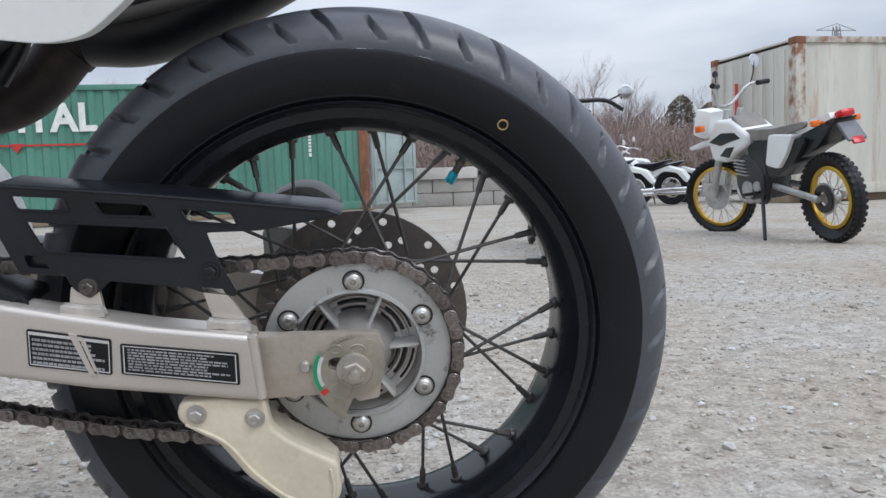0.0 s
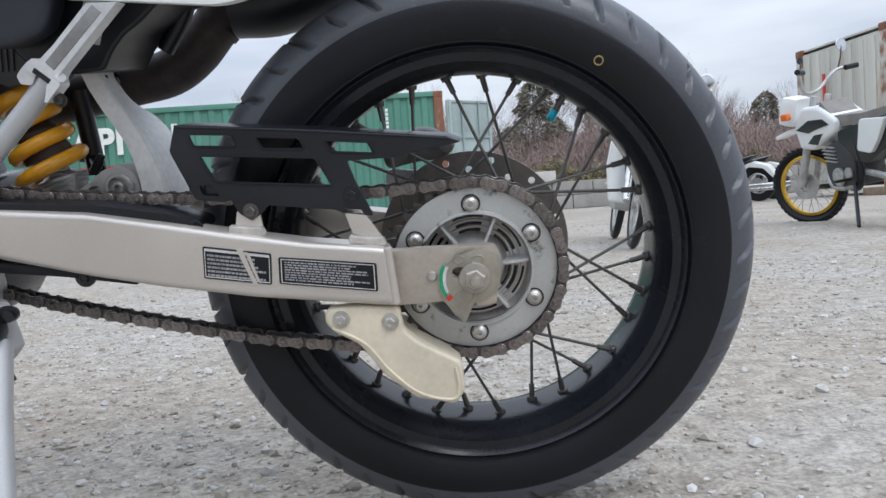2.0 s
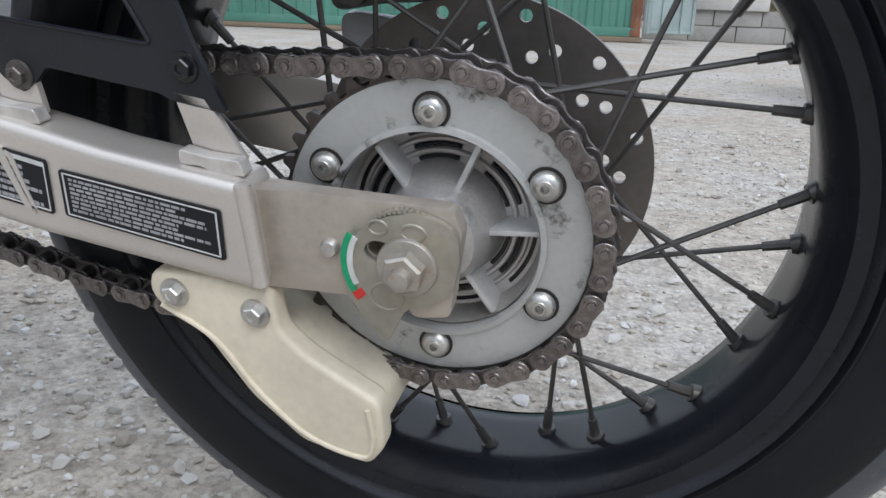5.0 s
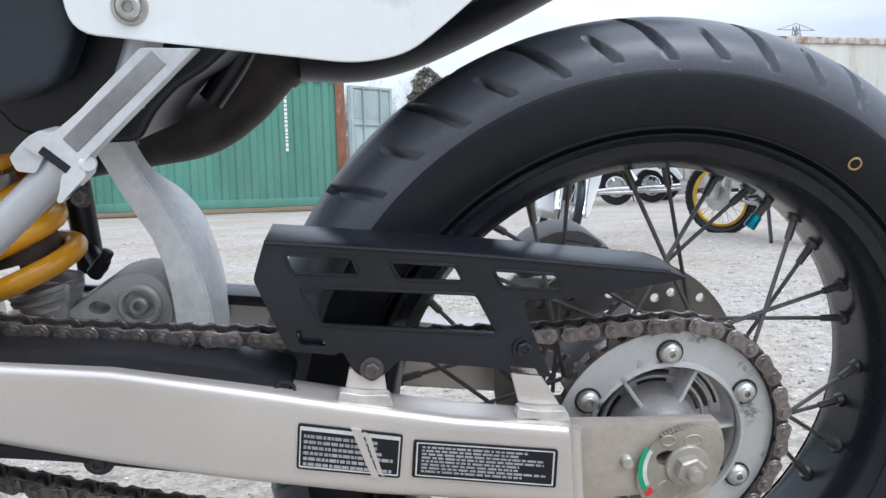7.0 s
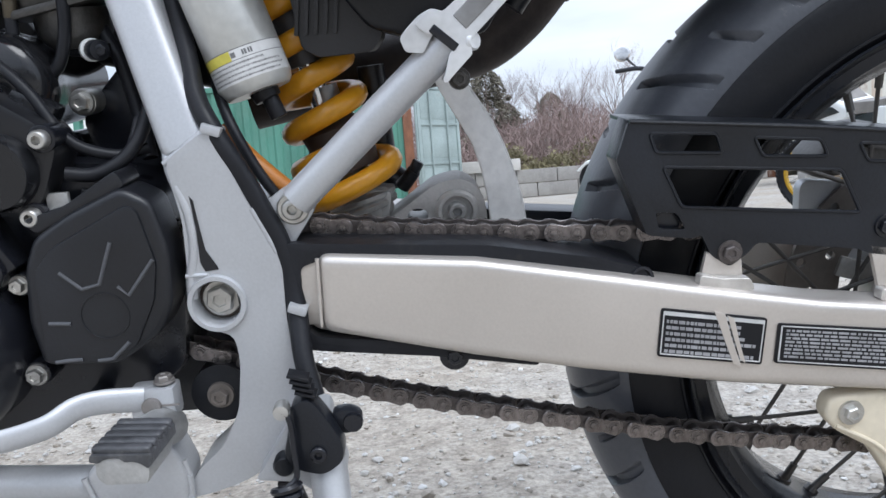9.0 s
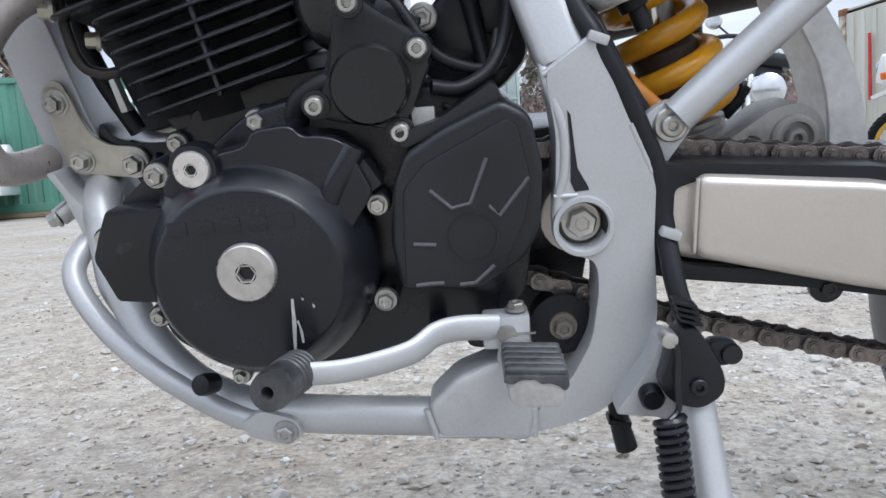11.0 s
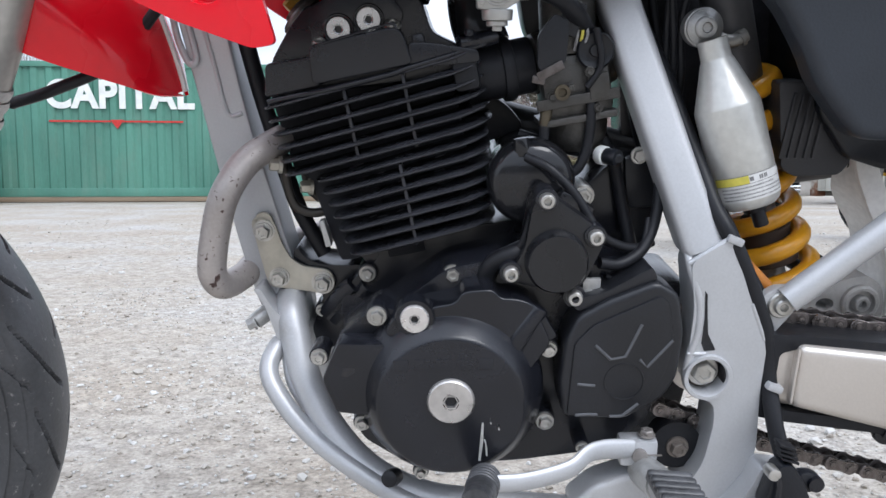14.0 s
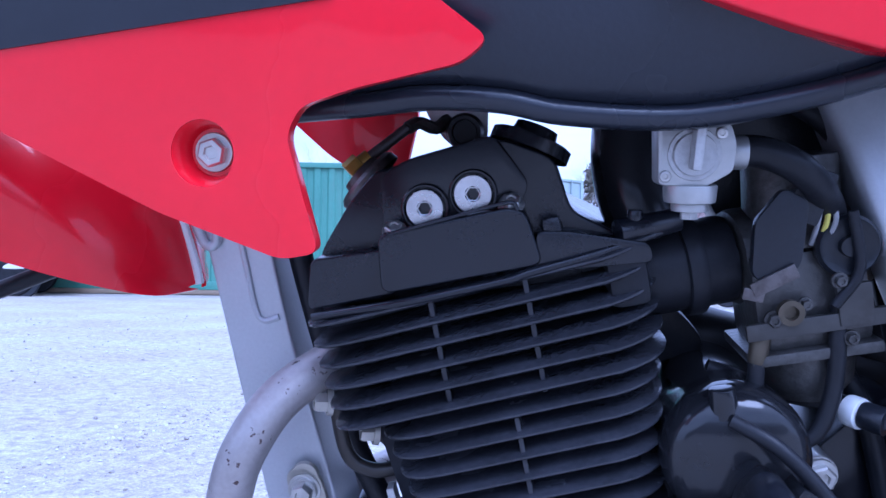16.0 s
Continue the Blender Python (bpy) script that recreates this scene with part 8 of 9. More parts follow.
# low concrete wall of stacked blocks
wall = tagged(new("wall_yard"), "low weathered concrete block wall at the yard's edge", "wall", kind="structure")
wall.matrix_basis = pose(-0.9, 19.2, 0, 0, 0, 3)
random.seed(21)
for row in range(2):
    for k in range(9):
        bm = B()
        rbox(bm, (0.5 + k * 1.0 + (0.5 if row else 0), random.uniform(-0.02, 0.02), 0.17 + row * 0.335), (0.985, 0.4, 0.325), 0.02)
        part("concrete_block", bm, CONCRETE, wall)
bm = B()
rbox(bm, (0, 0, 0.14), (1.5, 0.6, 0.28), 0.02)
slab = part("concrete_slab", bm, mat("pale_concrete_slab", (0.52, 0.50, 0.47), 0.85, scale=2, fine=30, bump=0.2), None)
slab.matrix_basis = pose(0.95, 19.3, 0.665, 0, 0, 3)
tagged(slab, "pale concrete slab lying on a wall", "slab")


# plain wall added unseen behind the camera, to darken reflections on the bike
back = B()
rbox(back, (0, 0, 1.3), (34, 0.3, 2.6), 0.02)
tagged(part("wall_added_back", back, mat("dark_added_wall", (0.22, 0.215, 0.205), 0.85, scale=0.6, fine=20, bump=0.3, dark=0.7, light=1.2, dirt=(0.08, 0.07, 0.06), dirt_at=(0.5, 0.8), dirt_scale=1.5, stretch=(1, 1, 0.4), bump_far=0.006), None), "plain dark wall added unseen behind the camera to darken reflections", "wall", kind="structure").matrix_basis = pose(-1.0, -12.0, 0)


# ---- other vehicles ----
def wheel_parts(parent, centre, r, tyre_w, rim_mat, spokes=12, knob=False, disc_=True):
    x, y, z = centre
    rim_r = r - tyre_w * 0.95
    bm = B()
    lathe(bm, (x, y + 0.018, z), [(rim_r - 0.018, 0.0), (rim_r, 0.0), (rim_r + 0.006, 0.004), (rim_r + 0.006, 0.032), (rim_r, 0.036), (rim_r - 0.018, 0.036), (rim_r - 0.018, 0.0)], 40)
    w = part("wheel", bm, rim_mat, parent)
    bm = B()
    seg = 36 if not knob else 72
    prof = [(rim_r, 0.0), (rim_r + 0.02, -0.012), (r - 0.03, -tyre_w * 0.42), (r - 0.012, -tyre_w * 0.36), (r, 0.0 - tyre_w * 0.12), (r, tyre_w * 0.12), (r - 0.012, tyre_w * 0.36), (r - 0.03, tyre_w * 0.42), (rim_r + 0.02, 0.012), (rim_r, 0.0)]
    lathe(bm, (x, y, z), prof, seg)
    part("tyre", bm, RUBBER, w)
    block = None
    for i in range(40 if knob else 0):
        for row in (-1, 0, 1):
            a = 2 * math.pi * (i + 0.5 * (row != 0)) / 40
            rr = r - (0.018 if row else 0.007)
            if block is None:
                bm = B()
                rbox(bm, (0, 0, 0), (0.022, 0.024, 0.026), 0)
                ob = block = part("tread_block", bm, RUBBER, w)
            else:
                ob = new("tread_block", block.data)
                ob.parent = w
            ob.matrix_basis = pose(x + rr * math.cos(a), y + row * tyre_w * 0.33, z + rr * math.sin(a), 0, -math.degrees(a), 0)
    bm = B()
    lathe(bm, (x, y + 0.04, z), [(0.0, 0), (0.045, 0.0), (0.045, 0.08), (0.0, 0.08)], 20)
    for i in range(spokes * 2):
        a = 2 * math.pi * i / (spokes * 2)
        cyl(bm, (x + 0.04 * math.cos(a + 0.9 * (-1) ** i), y + 0.02 * (-1) ** (i // 2), z + 0.04 * math.sin(a + 0.9 * (-1) ** i)), (x + rim_r * math.cos(a), y, z + rim_r * math.sin(a)), 0.0028, seg=5)
    part("spokes", bm, CAST, w)
    if disc_:
        bm = B()
        lathe(bm, (x, y - 0.05, z), [(0.05, 0.0), (0.11, 0.0), (0.11, 0.004), (0.05, 0.004), (0.05, 0.0)], 30)
        part("disc", bm, CAST, w)
    return w


def mirror(parent, p0, p1, r=0.055, glass=CHROME):
    bm = B()
    tube(bm, [p0, ((p0[0] + p1[0]) / 2 + 0.01, (p0[1] + p1[1]) / 2, (p0[2] + p1[2]) / 2), p1], 0.006, 8)
    s = part("mirror_stem", bm, BLACK, parent)
    bm = B()
    lathe(bm, p1, [(0.0, -0.012), (r * 0.8, -0.01), (r, 0.0), (r * 0.95, 0.006), (0, 0.007)], 24, (1, -0.25, 0.05))
    part("mirror", bm, glass, s)


def trail_bike():
    b = thing("motorcycle", pose(2.83, 5.06, -0.01, 0, 0, -83.8) @ pose(0, 0, 0, 7, 0, 0) @ Matrix.Diagonal((0.98, 0.98, 0.98, 1)), "white trail motorcycle with gold rims and knobbly tyres", "motorcycle", "parked motorcycles")
    L = -1.40
    wheel_parts(b, (0, 0, 0.304), 0.304, 0.100, GOLD, 14, True)
    steer = wheel_parts(b, (L, 0, 0.318), 0.318, 0.075, GOLD, 14, True)
    bm = B()
    tube(bm, [(0.0, -0.10, 0.304), (-0.30, -0.09, 0.36), (-0.56, -0.07, 0.40)], 0.026, 12, flat=0.6)
    tube(bm, [(0.0, 0.10, 0.304), (-0.30, 0.09, 0.36), (-0.56, 0.07, 0.40)], 0.026, 12, flat=0.6)
    part("swingarm", bm, CAST, b)
    bm = B()
    prism(bm, rounded([(-0.62, 0.30), (-0.95, 0.30), (-1.0, 0.42), (-0.98, 0.62), (-0.78, 0.66), (-0.60, 0.52)], 0.04), -0.12, 0.12, 0.03)
    part("engine", bm, mat("grey_far_engine", (0.060, 0.060, 0.062), 0.5, metal=0.4, scale=12, bump=0.4, fine=60), b)
    bm = B()
    cyl(bm, (-0.80, -0.15, 0.38), (-0.80, -0.12, 0.38), 0.070, seg=28, bevel=0.01)
    part("engine_cover", bm, CAST, b)
    bm = B()
    cyl(bm, (-0.68, -0.14, 0.40), (-0.68, -0.12, 0.40), 0.045, seg=24, bevel=0.008)
    part("clutch_cover", bm, CAST, b)
    for k in range(5):
        bm = B()
        rbox(bm, (-0.87 - 0.008 * k, -0.085, 0.50 + 0.028 * k), (0.16, 0.11, 0.009), 0.002, (0, 8, 0))
        part("cooling_fin", bm, CAST, b)
    bm = B()
    tube(bm, [(-0.97, -0.03, 0.58), (-1.04, -0.05, 0.50), (-1.03, -0.08, 0.36), (-0.90, -0.10, 0.29), (-0.66, -0.10, 0.30)], 0.019, 12)
    part("exhaust_header", bm, CAST, b)
    bm = B()
    rbox(bm, (-0.66, -0.20, 0.36), (0.06, 0.12, 0.022), 0.006)
    part("footpeg", bm, BLACK, b)
    bm = B()
    tube(bm, [(-1.22, 0, 0.98), (-1.00, -0.02, 0.62), (-0.96, -0.04, 0.34), (-0.66, -0.08, 0.28), (-0.56, -0.10, 0.45), (-0.62, -0.09, 0.70)], 0.018, 10)
    part("frame", bm, BLACK, b)
    for y in (-0.10, 0.10):
        bm = B()
        tube(bm, [(-1.18, y, 1.02), (-1.31, y, 0.62)], 0.026, 12, 1)
        tube(bm, [(-1.297, y, 0.66), (L, y, 0.318)], 0.030, 12, 1)
        part("fork_leg", bm, CAST, b)
    bm = B()
    prism(bm, rounded([(-1.60, 0.76), (-1.45, 0.80), (-1.25, 0.76), (-1.25, 0.73), (-1.45, 0.76), (-1.59, 0.73)], 0.015), -0.06, 0.06, 0.012)
    part("front_fender", bm, WHITE, b)
    bm = B()
    prism(bm, rounded([(-1.28, 0.62), (-1.08, 0.60), (-0.95, 0.66), (-0.74, 0.72), (-0.72, 0.80), (-0.95, 0.93), (-1.18, 0.95), (-1.34, 0.80)], 0.03), -0.14, 0.14, 0.05, segments=3)
    part("tank_shroud", bm, WHITE, b)
    for o in ([(-1.30, 0.78), (-1.10, 0.84), (-0.90, 0.83), (-0.82, 0.78), (-1.0, 0.76), (-1.12, 0.74)], [(-1.15, 0.66), (-1.04, 0.72), (-0.92, 0.72), (-1.02, 0.64)]):
        bm = B()
        prism(bm, o, -0.146, -0.13, 0.002)
        part("graphic", bm, BLACK, b)
    bm = B()
    prism(bm, rounded([(-0.98, 0.90), (-0.72, 0.75), (-0.45, 0.74), (-0.05, 0.80), (-0.05, 0.84), (-0.45, 0.82), (-0.80, 0.84), (-0.96, 0.97)], 0.02), -0.11, 0.11, 0.03, segments=3)
    part("seat", bm, SEAT, b, "grey vinyl seat")
    bm = B()
    prism(bm, rounded([(-0.52, 0.56), (-0.36, 0.53), (-0.26, 0.62), (-0.15, 0.76), (-0.44, 0.78)], 0.03), -0.14, 0.14, 0.03, segments=3)
    part("side_panel", bm, WHITE, b)
    bm = B()
    prism(bm, rounded([(-0.46, 0.74), (-0.15, 0.75), (0.20, 0.83), (0.18, 0.87), (-0.2, 0.82)], 0.012), -0.085, 0.085, 0.02, segments=3)
    part("tail_cowl", bm, WHITE, b)
    bm = B()
    prism(bm, rounded([(-0.80, 0.52), (-0.46, 0.46), (-0.22, 0.56), (-0.05, 0.72), (-0.5, 0.75), (-0.78, 0.72)], 0.03), -0.11, 0.11, 0.02)
    part("airbox", bm, BLACK, b)
    bm = B()
    prism(bm, rounded([(-0.22, 0.58), (0.02, 0.66), (0.18, 0.78), (0.24, 0.83), (-0.05, 0.78)], 0.015), -0.075, 0.075, 0.02)
    part("rear_fender", bm, BLACK, b)
    bm = B()
    rbox(bm, (0.20, 0, 0.845), (0.12, 0.10, 0.050), 0.02, (0, -14, 0))
    part("tail_lamp", bm, RED_LENS, b)
    bm = B()
    rbox(bm, (0.27, 0, 0.735), (0.02, 0.13, 0.15), 0.006, (0, -38, 0))
    part("plate_holder", bm, mat("grey_plate_holder", (0.16, 0.17, 0.19), 0.5, scale=10, bump=0.05), b)
    bm = B()
    rbox(bm, (0.318, 0, 0.675), (0.02, 0.08, 0.05), 0.008, (0, -32, 0))
    part("reflector", bm, RED_LENS, b)
    for y in (-0.16, 0.16):
        bm = B()
        tube(bm, [(0.12, y * 0.4, 0.81), (0.12, y * 0.8, 0.815)], 0.010, 8, 1)
        rbox(bm, (0.12, y * 0.92, 0.815), (0.045, 0.05, 0.042), 0.012)
        part("rear_indicator", bm, ORANGE, b)
        bm = B()
        rbox(bm, (-1.38, y * 1.3, 0.90), (0.06, 0.07, 0.055), 0.015)
        part("front_indicator", bm, ORANGE, b)
    bm = B()
    rbox(bm, (-1.42, 0, 0.94), (0.16, 0.24, 0.24), 0.05, (0, 18, 0))
    part("headlamp_cowl", bm, WHITE, b)
    bm = B()
    lathe(bm, (-1.50, 0, 0.95), [(0.09, 0.0), (0.075, 0.02), (0, 0.025)], 24, (-1, 0, 0.1))
    part("headlamp", bm, LENS_CLEAR, b)
    bm = B()
    tube(bm, [(-1.10, -0.40, 1.21), (-1.18, -0.25, 1.20), (-1.26, -0.10, 1.07), (-1.26, 0.10, 1.07), (-1.18, 0.25, 1.20), (-1.10, 0.40, 1.21)], 0.014, 10)
    part("handlebar", bm, CAST, b)
    for y in (-1, 1):
        bm = B()
        tube(bm, [(-1.12, y * 0.30, 1.207), (-1.09, y * 0.42, 1.212)], 0.022, 10, 1)
        part("grip", bm, RUBBER, b)
        mirror(b, (-1.17, y * 0.27, 1.20), (-1.16, y * 0.36, 1.40) if y > 0 else (-1.19, y * 0.20, 1.31), 0.055 if y > 0 else 0.028, CHROME if y > 0 else BLACK)
    bm = B()
    tube(bm, [(-0.62, -0.13, 0.33), (-0.40, -0.28, 0.04)], 0.014, 10, 1)
    part("side_stand", bm, BLACK, b)
    bm = B()
    tube(bm, [(-0.9, 0.12, 0.55), (-0.6, 0.14, 0.66), (-0.2, 0.13, 0.68), (0.06, 0.12, 0.72)], 0.042, 14)
    part("muffler", bm, BLACK, b)
    bm = B()
    lathe(bm, (0, -0.062, 0.304), [(0.05, 0), (0.095, 0.0), (0.095, 0.006), (0.05, 0.006)], 30)
    part("sprocket", bm, BLACK_ENGINE, b)
    turned = pose(-1.28, 0, 0, 0, 0, 30) @ pose(1.28, 0, 0)
    for ob in b.children:
        if ob.name.split(".")[0] in ("handlebar", "grip", "mirror_stem", "headlamp", "headlamp_cowl", "front_indicator", "front_fender", "fork_leg"):
            ob.matrix_basis = turned
    steer.matrix_basis = turned
    return b


trail_bike()


def step_through():
    b = thing("motorcycle", pose(0.92, 5.92, 0, 0, 0, 86) @ pose(0, 0, 0, 12, 0, 0), "small white step-through motorcycle with leg shields", "motorcycle", "parked motorcycles")
    L = -1.18
    wheel_parts(b, (0, 0, 0.285), 0.285, 0.065, CAST, 14, False, False)
    wheel_parts(b, (L, 0, 0.285), 0.285, 0.060, CAST, 14, False, False)
    bm = B()
    shield = rounded([(-0.96, 0.26), (-0.88, 0.28), (-0.80, 0.50), (-0.88, 0.68), (-0.95, 0.66), (-0.93, 0.48)], 0.03)
    for side_ in (-1, 1):
        prism(bm, shield, min(side_ * 0.09, side_ * 0.20), max(side_ * 0.09, side_ * 0.20), 0.02, warp=lambda v, s=side_: Vector((v.x, v.y - s * 0.16 * max(0.0, 0.50 - v.z), v.z)))
    part("leg_shield", bm, WHITE, b)
    bm = B()
    prism(bm, rounded([(-1.05, 0.88), (-0.86, 0.40), (-0.60, 0.36), (-0.30, 0.50), (0.10, 0.62), (0.05, 0.68), (-0.40, 0.70), (-0.62, 0.48), (-0.78, 0.50), (-0.95, 0.92)], 0.03), -0.06, 0.06, 0.02)
    part("frame", bm, mat("dark_blue_frame_paint", (0.020, 0.024, 0.035), 0.3, scale=6, bump=0.02), b)
    bm = B()
    rbox(bm, (-0.28, 0, 0.78), (0.62, 0.24, 0.10), 0.04)
    part("seat", bm, BLACK, b)
    bm = B()
    rbox(bm, (-0.55, 0, 0.32), (0.36, 0.22, 0.20), 0.04)
    part("engine", bm, CAST, b)
    for y in (-0.075, 0.075):
        bm = B()
        tube(bm, [(-1.00, y, 0.80), (-1.12, y, 0.40), (L, y, 0.285)], 0.024, 12)
        part("fork_leg", bm, CHROME, b)
    bm = B()
    lathe(bm, (-1.08, 0, 0.72), [(0.0, -0.08), (0.08, -0.05), (0.105, 0.0), (0.102, 0.02)], 28, (-1, 0, 0))
    hl = part("headlamp_shell", bm, CHROME, b)
    bm = B()
    lathe(bm, (-1.10, 0, 0.72), [(0.101, 0.0), (0.095, 0.014), (0.06, 0.030), (0, 0.036)], 28, (-1, 0, 0))
    part("headlamp_glass", bm, LENS_CLEAR, hl)
    bm = B()
    rbox(bm, (-1.02, 0, 0.895), (0.13, 0.24, 0.085), 0.03)
    rbox(bm, (-1.00, 0, 0.80), (0.10, 0.16, 0.14), 0.03)
    part("instrument_panel", bm, BLACK, b)
    bm = B()
    tube(bm, [(-0.84, -0.34, 1.00), (-0.95, -0.2, 1.02), (-1.0, 0, 0.98), (-0.95, 0.2, 1.02), (-0.84, 0.34, 1.00)], 0.014, 10)
    part("handlebar", bm, BLACK, b)
    bm = B()
    prism(bm, rounded([(-1.44, 0.52), (-1.25, 0.60), (-1.05, 0.55), (-0.97, 0.36), (-1.00, 0.35), (-1.10, 0.52), (-1.28, 0.56)], 0.02), -0.055, 0.055, 0.012)
    part("front_fender", bm, BLACK, b)
    for y in (-1, 1):
        mirror(b, (-0.92, y * 0.22, 1.02), (-0.90, y * 0.33, 1.10), 0.05)
        bm = B()
        rbox(bm, (-1.04, y * 0.20, 0.74), (0.05, 0.06, 0.05), 0.02)
        part("indicator", bm, ORANGE, b)
    bm = B()
    tube(bm, [(-0.60, -0.10, 0.28), (-0.50, -0.26, 0.03)], 0.012, 8, 1)
    part("side_stand", bm, BLACK, b)
    return b


step_through()


def cruiser():
    b = thing("motorcycle", pose(3.9, 13.3, 0, 0, 0, -28) @ pose(0, 0, 0, 7, 0, 0), "white parked cruiser motorcycle with chrome engine", "motorcycle", "row of parked cruisers")
    L = -1.60
    wheel_parts(b, (0, 0, 0.31), 0.31, 0.14, CHROME, 10)
    wheel_parts(b, (L, 0, 0.325), 0.325, 0.10, CHROME, 10)
    bm = B()
    prism(bm, rounded([(-1.20, 0.78), (-1.00, 0.90), (-0.72, 0.86), (-0.62, 0.74), (-0.80, 0.68), (-1.15, 0.70)], 0.04), -0.16, 0.16, 0.06, segments=3)
    part("fuel_tank", bm, WHITE, b)
    bm = B()
    prism(bm, rounded([(-0.62, 0.66), (-0.40, 0.62), (-0.10, 0.72), (0.02, 0.82), (-0.30, 0.76), (-0.62, 0.78)], 0.04), -0.14, 0.14, 0.04, segments=3)
    part("seat", bm, BLACK, b)
    bm = B()
    prism(bm, rounded([(-0.36, 0.36), (-0.30, 0.62), (-0.05, 0.70), (0.22, 0.62), (0.36, 0.42), (0.30, 0.40), (0.14, 0.58), (-0.10, 0.62), (-0.28, 0.50)], 0.03), -0.10, 0.10, 0.03)
    part("rear_fender", bm, WHITE, b)
    bm = B()
    prism(bm, rounded([(-1.94, 0.52), (-1.75, 0.68), (-1.50, 0.68), (-1.30, 0.50), (-1.34, 0.48), (-1.52, 0.63), (-1.74, 0.63), (-1.90, 0.50)], 0.02), -0.08, 0.08, 0.02)
    part("front_fender", bm, WHITE, b)
    bm = B()
    prism(bm, rounded([(-1.12, 0.22), (-0.52, 0.22), (-0.48, 0.48), (-0.74, 0.66), (-0.84, 0.52), (-1.06, 0.66), (-1.16, 0.50)], 0.03), -0.16, 0.16, 0.03)
    part("engine", bm, CAST, b)
    for k in range(2):
        bm = B()
        tube(bm, [(-0.9 + 0.2 * k, -0.17, 0.50), (-0.7 + 0.2 * k, -0.20, 0.28), (0.0, -0.20, 0.24 + 0.06 * k), (0.35, -0.20, 0.25 + 0.06 * k)], 0.04, 12)
        part("exhaust_pipe", bm, CHROME, b)
    for y in (-0.11, 0.11):
        bm = B()
        tube(bm, [(-1.22, y, 0.98), (L, y, 0.325)], 0.028, 10, 1)
        part("fork_leg", bm, CHROME, b)
        mirror(b, (-1.05, y * 3, 1.08), (-1.04, y * 3.6, 1.24), 0.06)
    bm = B()
    lathe(bm, (-1.30, 0, 0.93), [(0.0, -0.10), (0.06, -0.08), (0.10, 0.0), (0.095, 0.03), (0, 0.045)], 24, (-1, 0, 0))
    part("headlamp", bm, CHROME, b)
    bm = B()
    tube(bm, [(-0.92, -0.42, 1.02), (-1.08, -0.30, 1.08), (-1.18, 0, 1.00), (-1.08, 0.30, 1.08), (-0.92, 0.42, 1.02)], 0.015, 10)
    part("handlebar", bm, CHROME, b)
    bm = B()
    tube(bm, [(-0.6, -0.14, 0.26), (-0.52, -0.30, 0.03)], 0.014, 8, 1)
    part("side_stand", bm, BLACK, b)
    return b


cr = cruiser()
for x, y, a in ((4.75, 13.9, -38), (5.35, 14.9, -30)):
    copy_thing(cr, pose(x, y, 0, 0, 0, a) @ pose(0, 0, 0, 7, 0, 0))


def suv():
    b = thing("car", pose(-8.92, 13.05, 0, 0, 0, 20), "white off-road car with a spare wheel on its back door", "car")
    bm = B()
    prism(bm, rounded([(0.0, 0.45), (0.02, 1.02), (-0.16, 1.68), (-2.2, 1.72), (-2.85, 1.12), (-3.9, 1.0), (-4.0, 0.45)], 0.10), 0.0, 1.68, 0.06, segments=3)
    part("body", bm, CAR_WHITE, b)
    for o in ([(-0.22, 1.10), (-0.32, 1.56), (-1.05, 1.60), (-1.05, 1.10)], [(-1.15, 1.10), (-1.15, 1.60), (-2.15, 1.60), (-2.60, 1.10)]):
        bm = B()
        prism(bm, rounded(o, 0.04), -0.012, 0.02, 0.004)
        part("side_window", bm, CAR_GLASS, b)
    bm = B()
    rbox(bm, (-0.045, 0.84, 1.33), (0.02, 1.2, 0.46), 0.02, (0, -16, 0))
    part("rear_window", bm, CAR_GLASS, b)
    bm = B()
    lathe(bm, (0.02, 0.75, 0.98), [(0.0, 0.0), (0.36, 0.0), (0.37, 0.04), (0.36, 0.17), (0.30, 0.20), (0.0, 0.21)], 40, (1, 0, 0))
    part("spare_wheel_cover", bm, CAR_WHITE, b)
    bm = B()
    rbox(bm, (0.05, 0.84, 0.52), (0.16, 1.70, 0.16), 0.03)
    part("rear_bumper", bm, CAR_WHITE, b)
    for y in (0.10, 1.58):
        bm = B()
        rbox(bm, (0.01, y, 0.86), (0.04, 0.12, 0.30), 0.01)
        part("tail_lamp", bm, RED_LENS, b)
    for x in (-0.75, -3.2):
        for y in (0.10, 1.58):
            bm = B()
            lathe(bm, (x, y + 0.12, 0.35), [(0.0, 0.0), (0.33, 0.0), (0.36, 0.03), (0.36, 0.21), (0.33, 0.24), (0.22, 0.22), (0.0, 0.20)], 32)
            part("wheel", bm, RUBBER, b)
    for x in (-0.75, -3.2):
        bm = B()
        lathe(bm, (x, 0.01, 0.35), [(0.36, 0.0), (0.44, 0.02), (0.46, 0.0)], 32)
        part("wheel_arch", bm, BLACK, b)
    return b


suv()


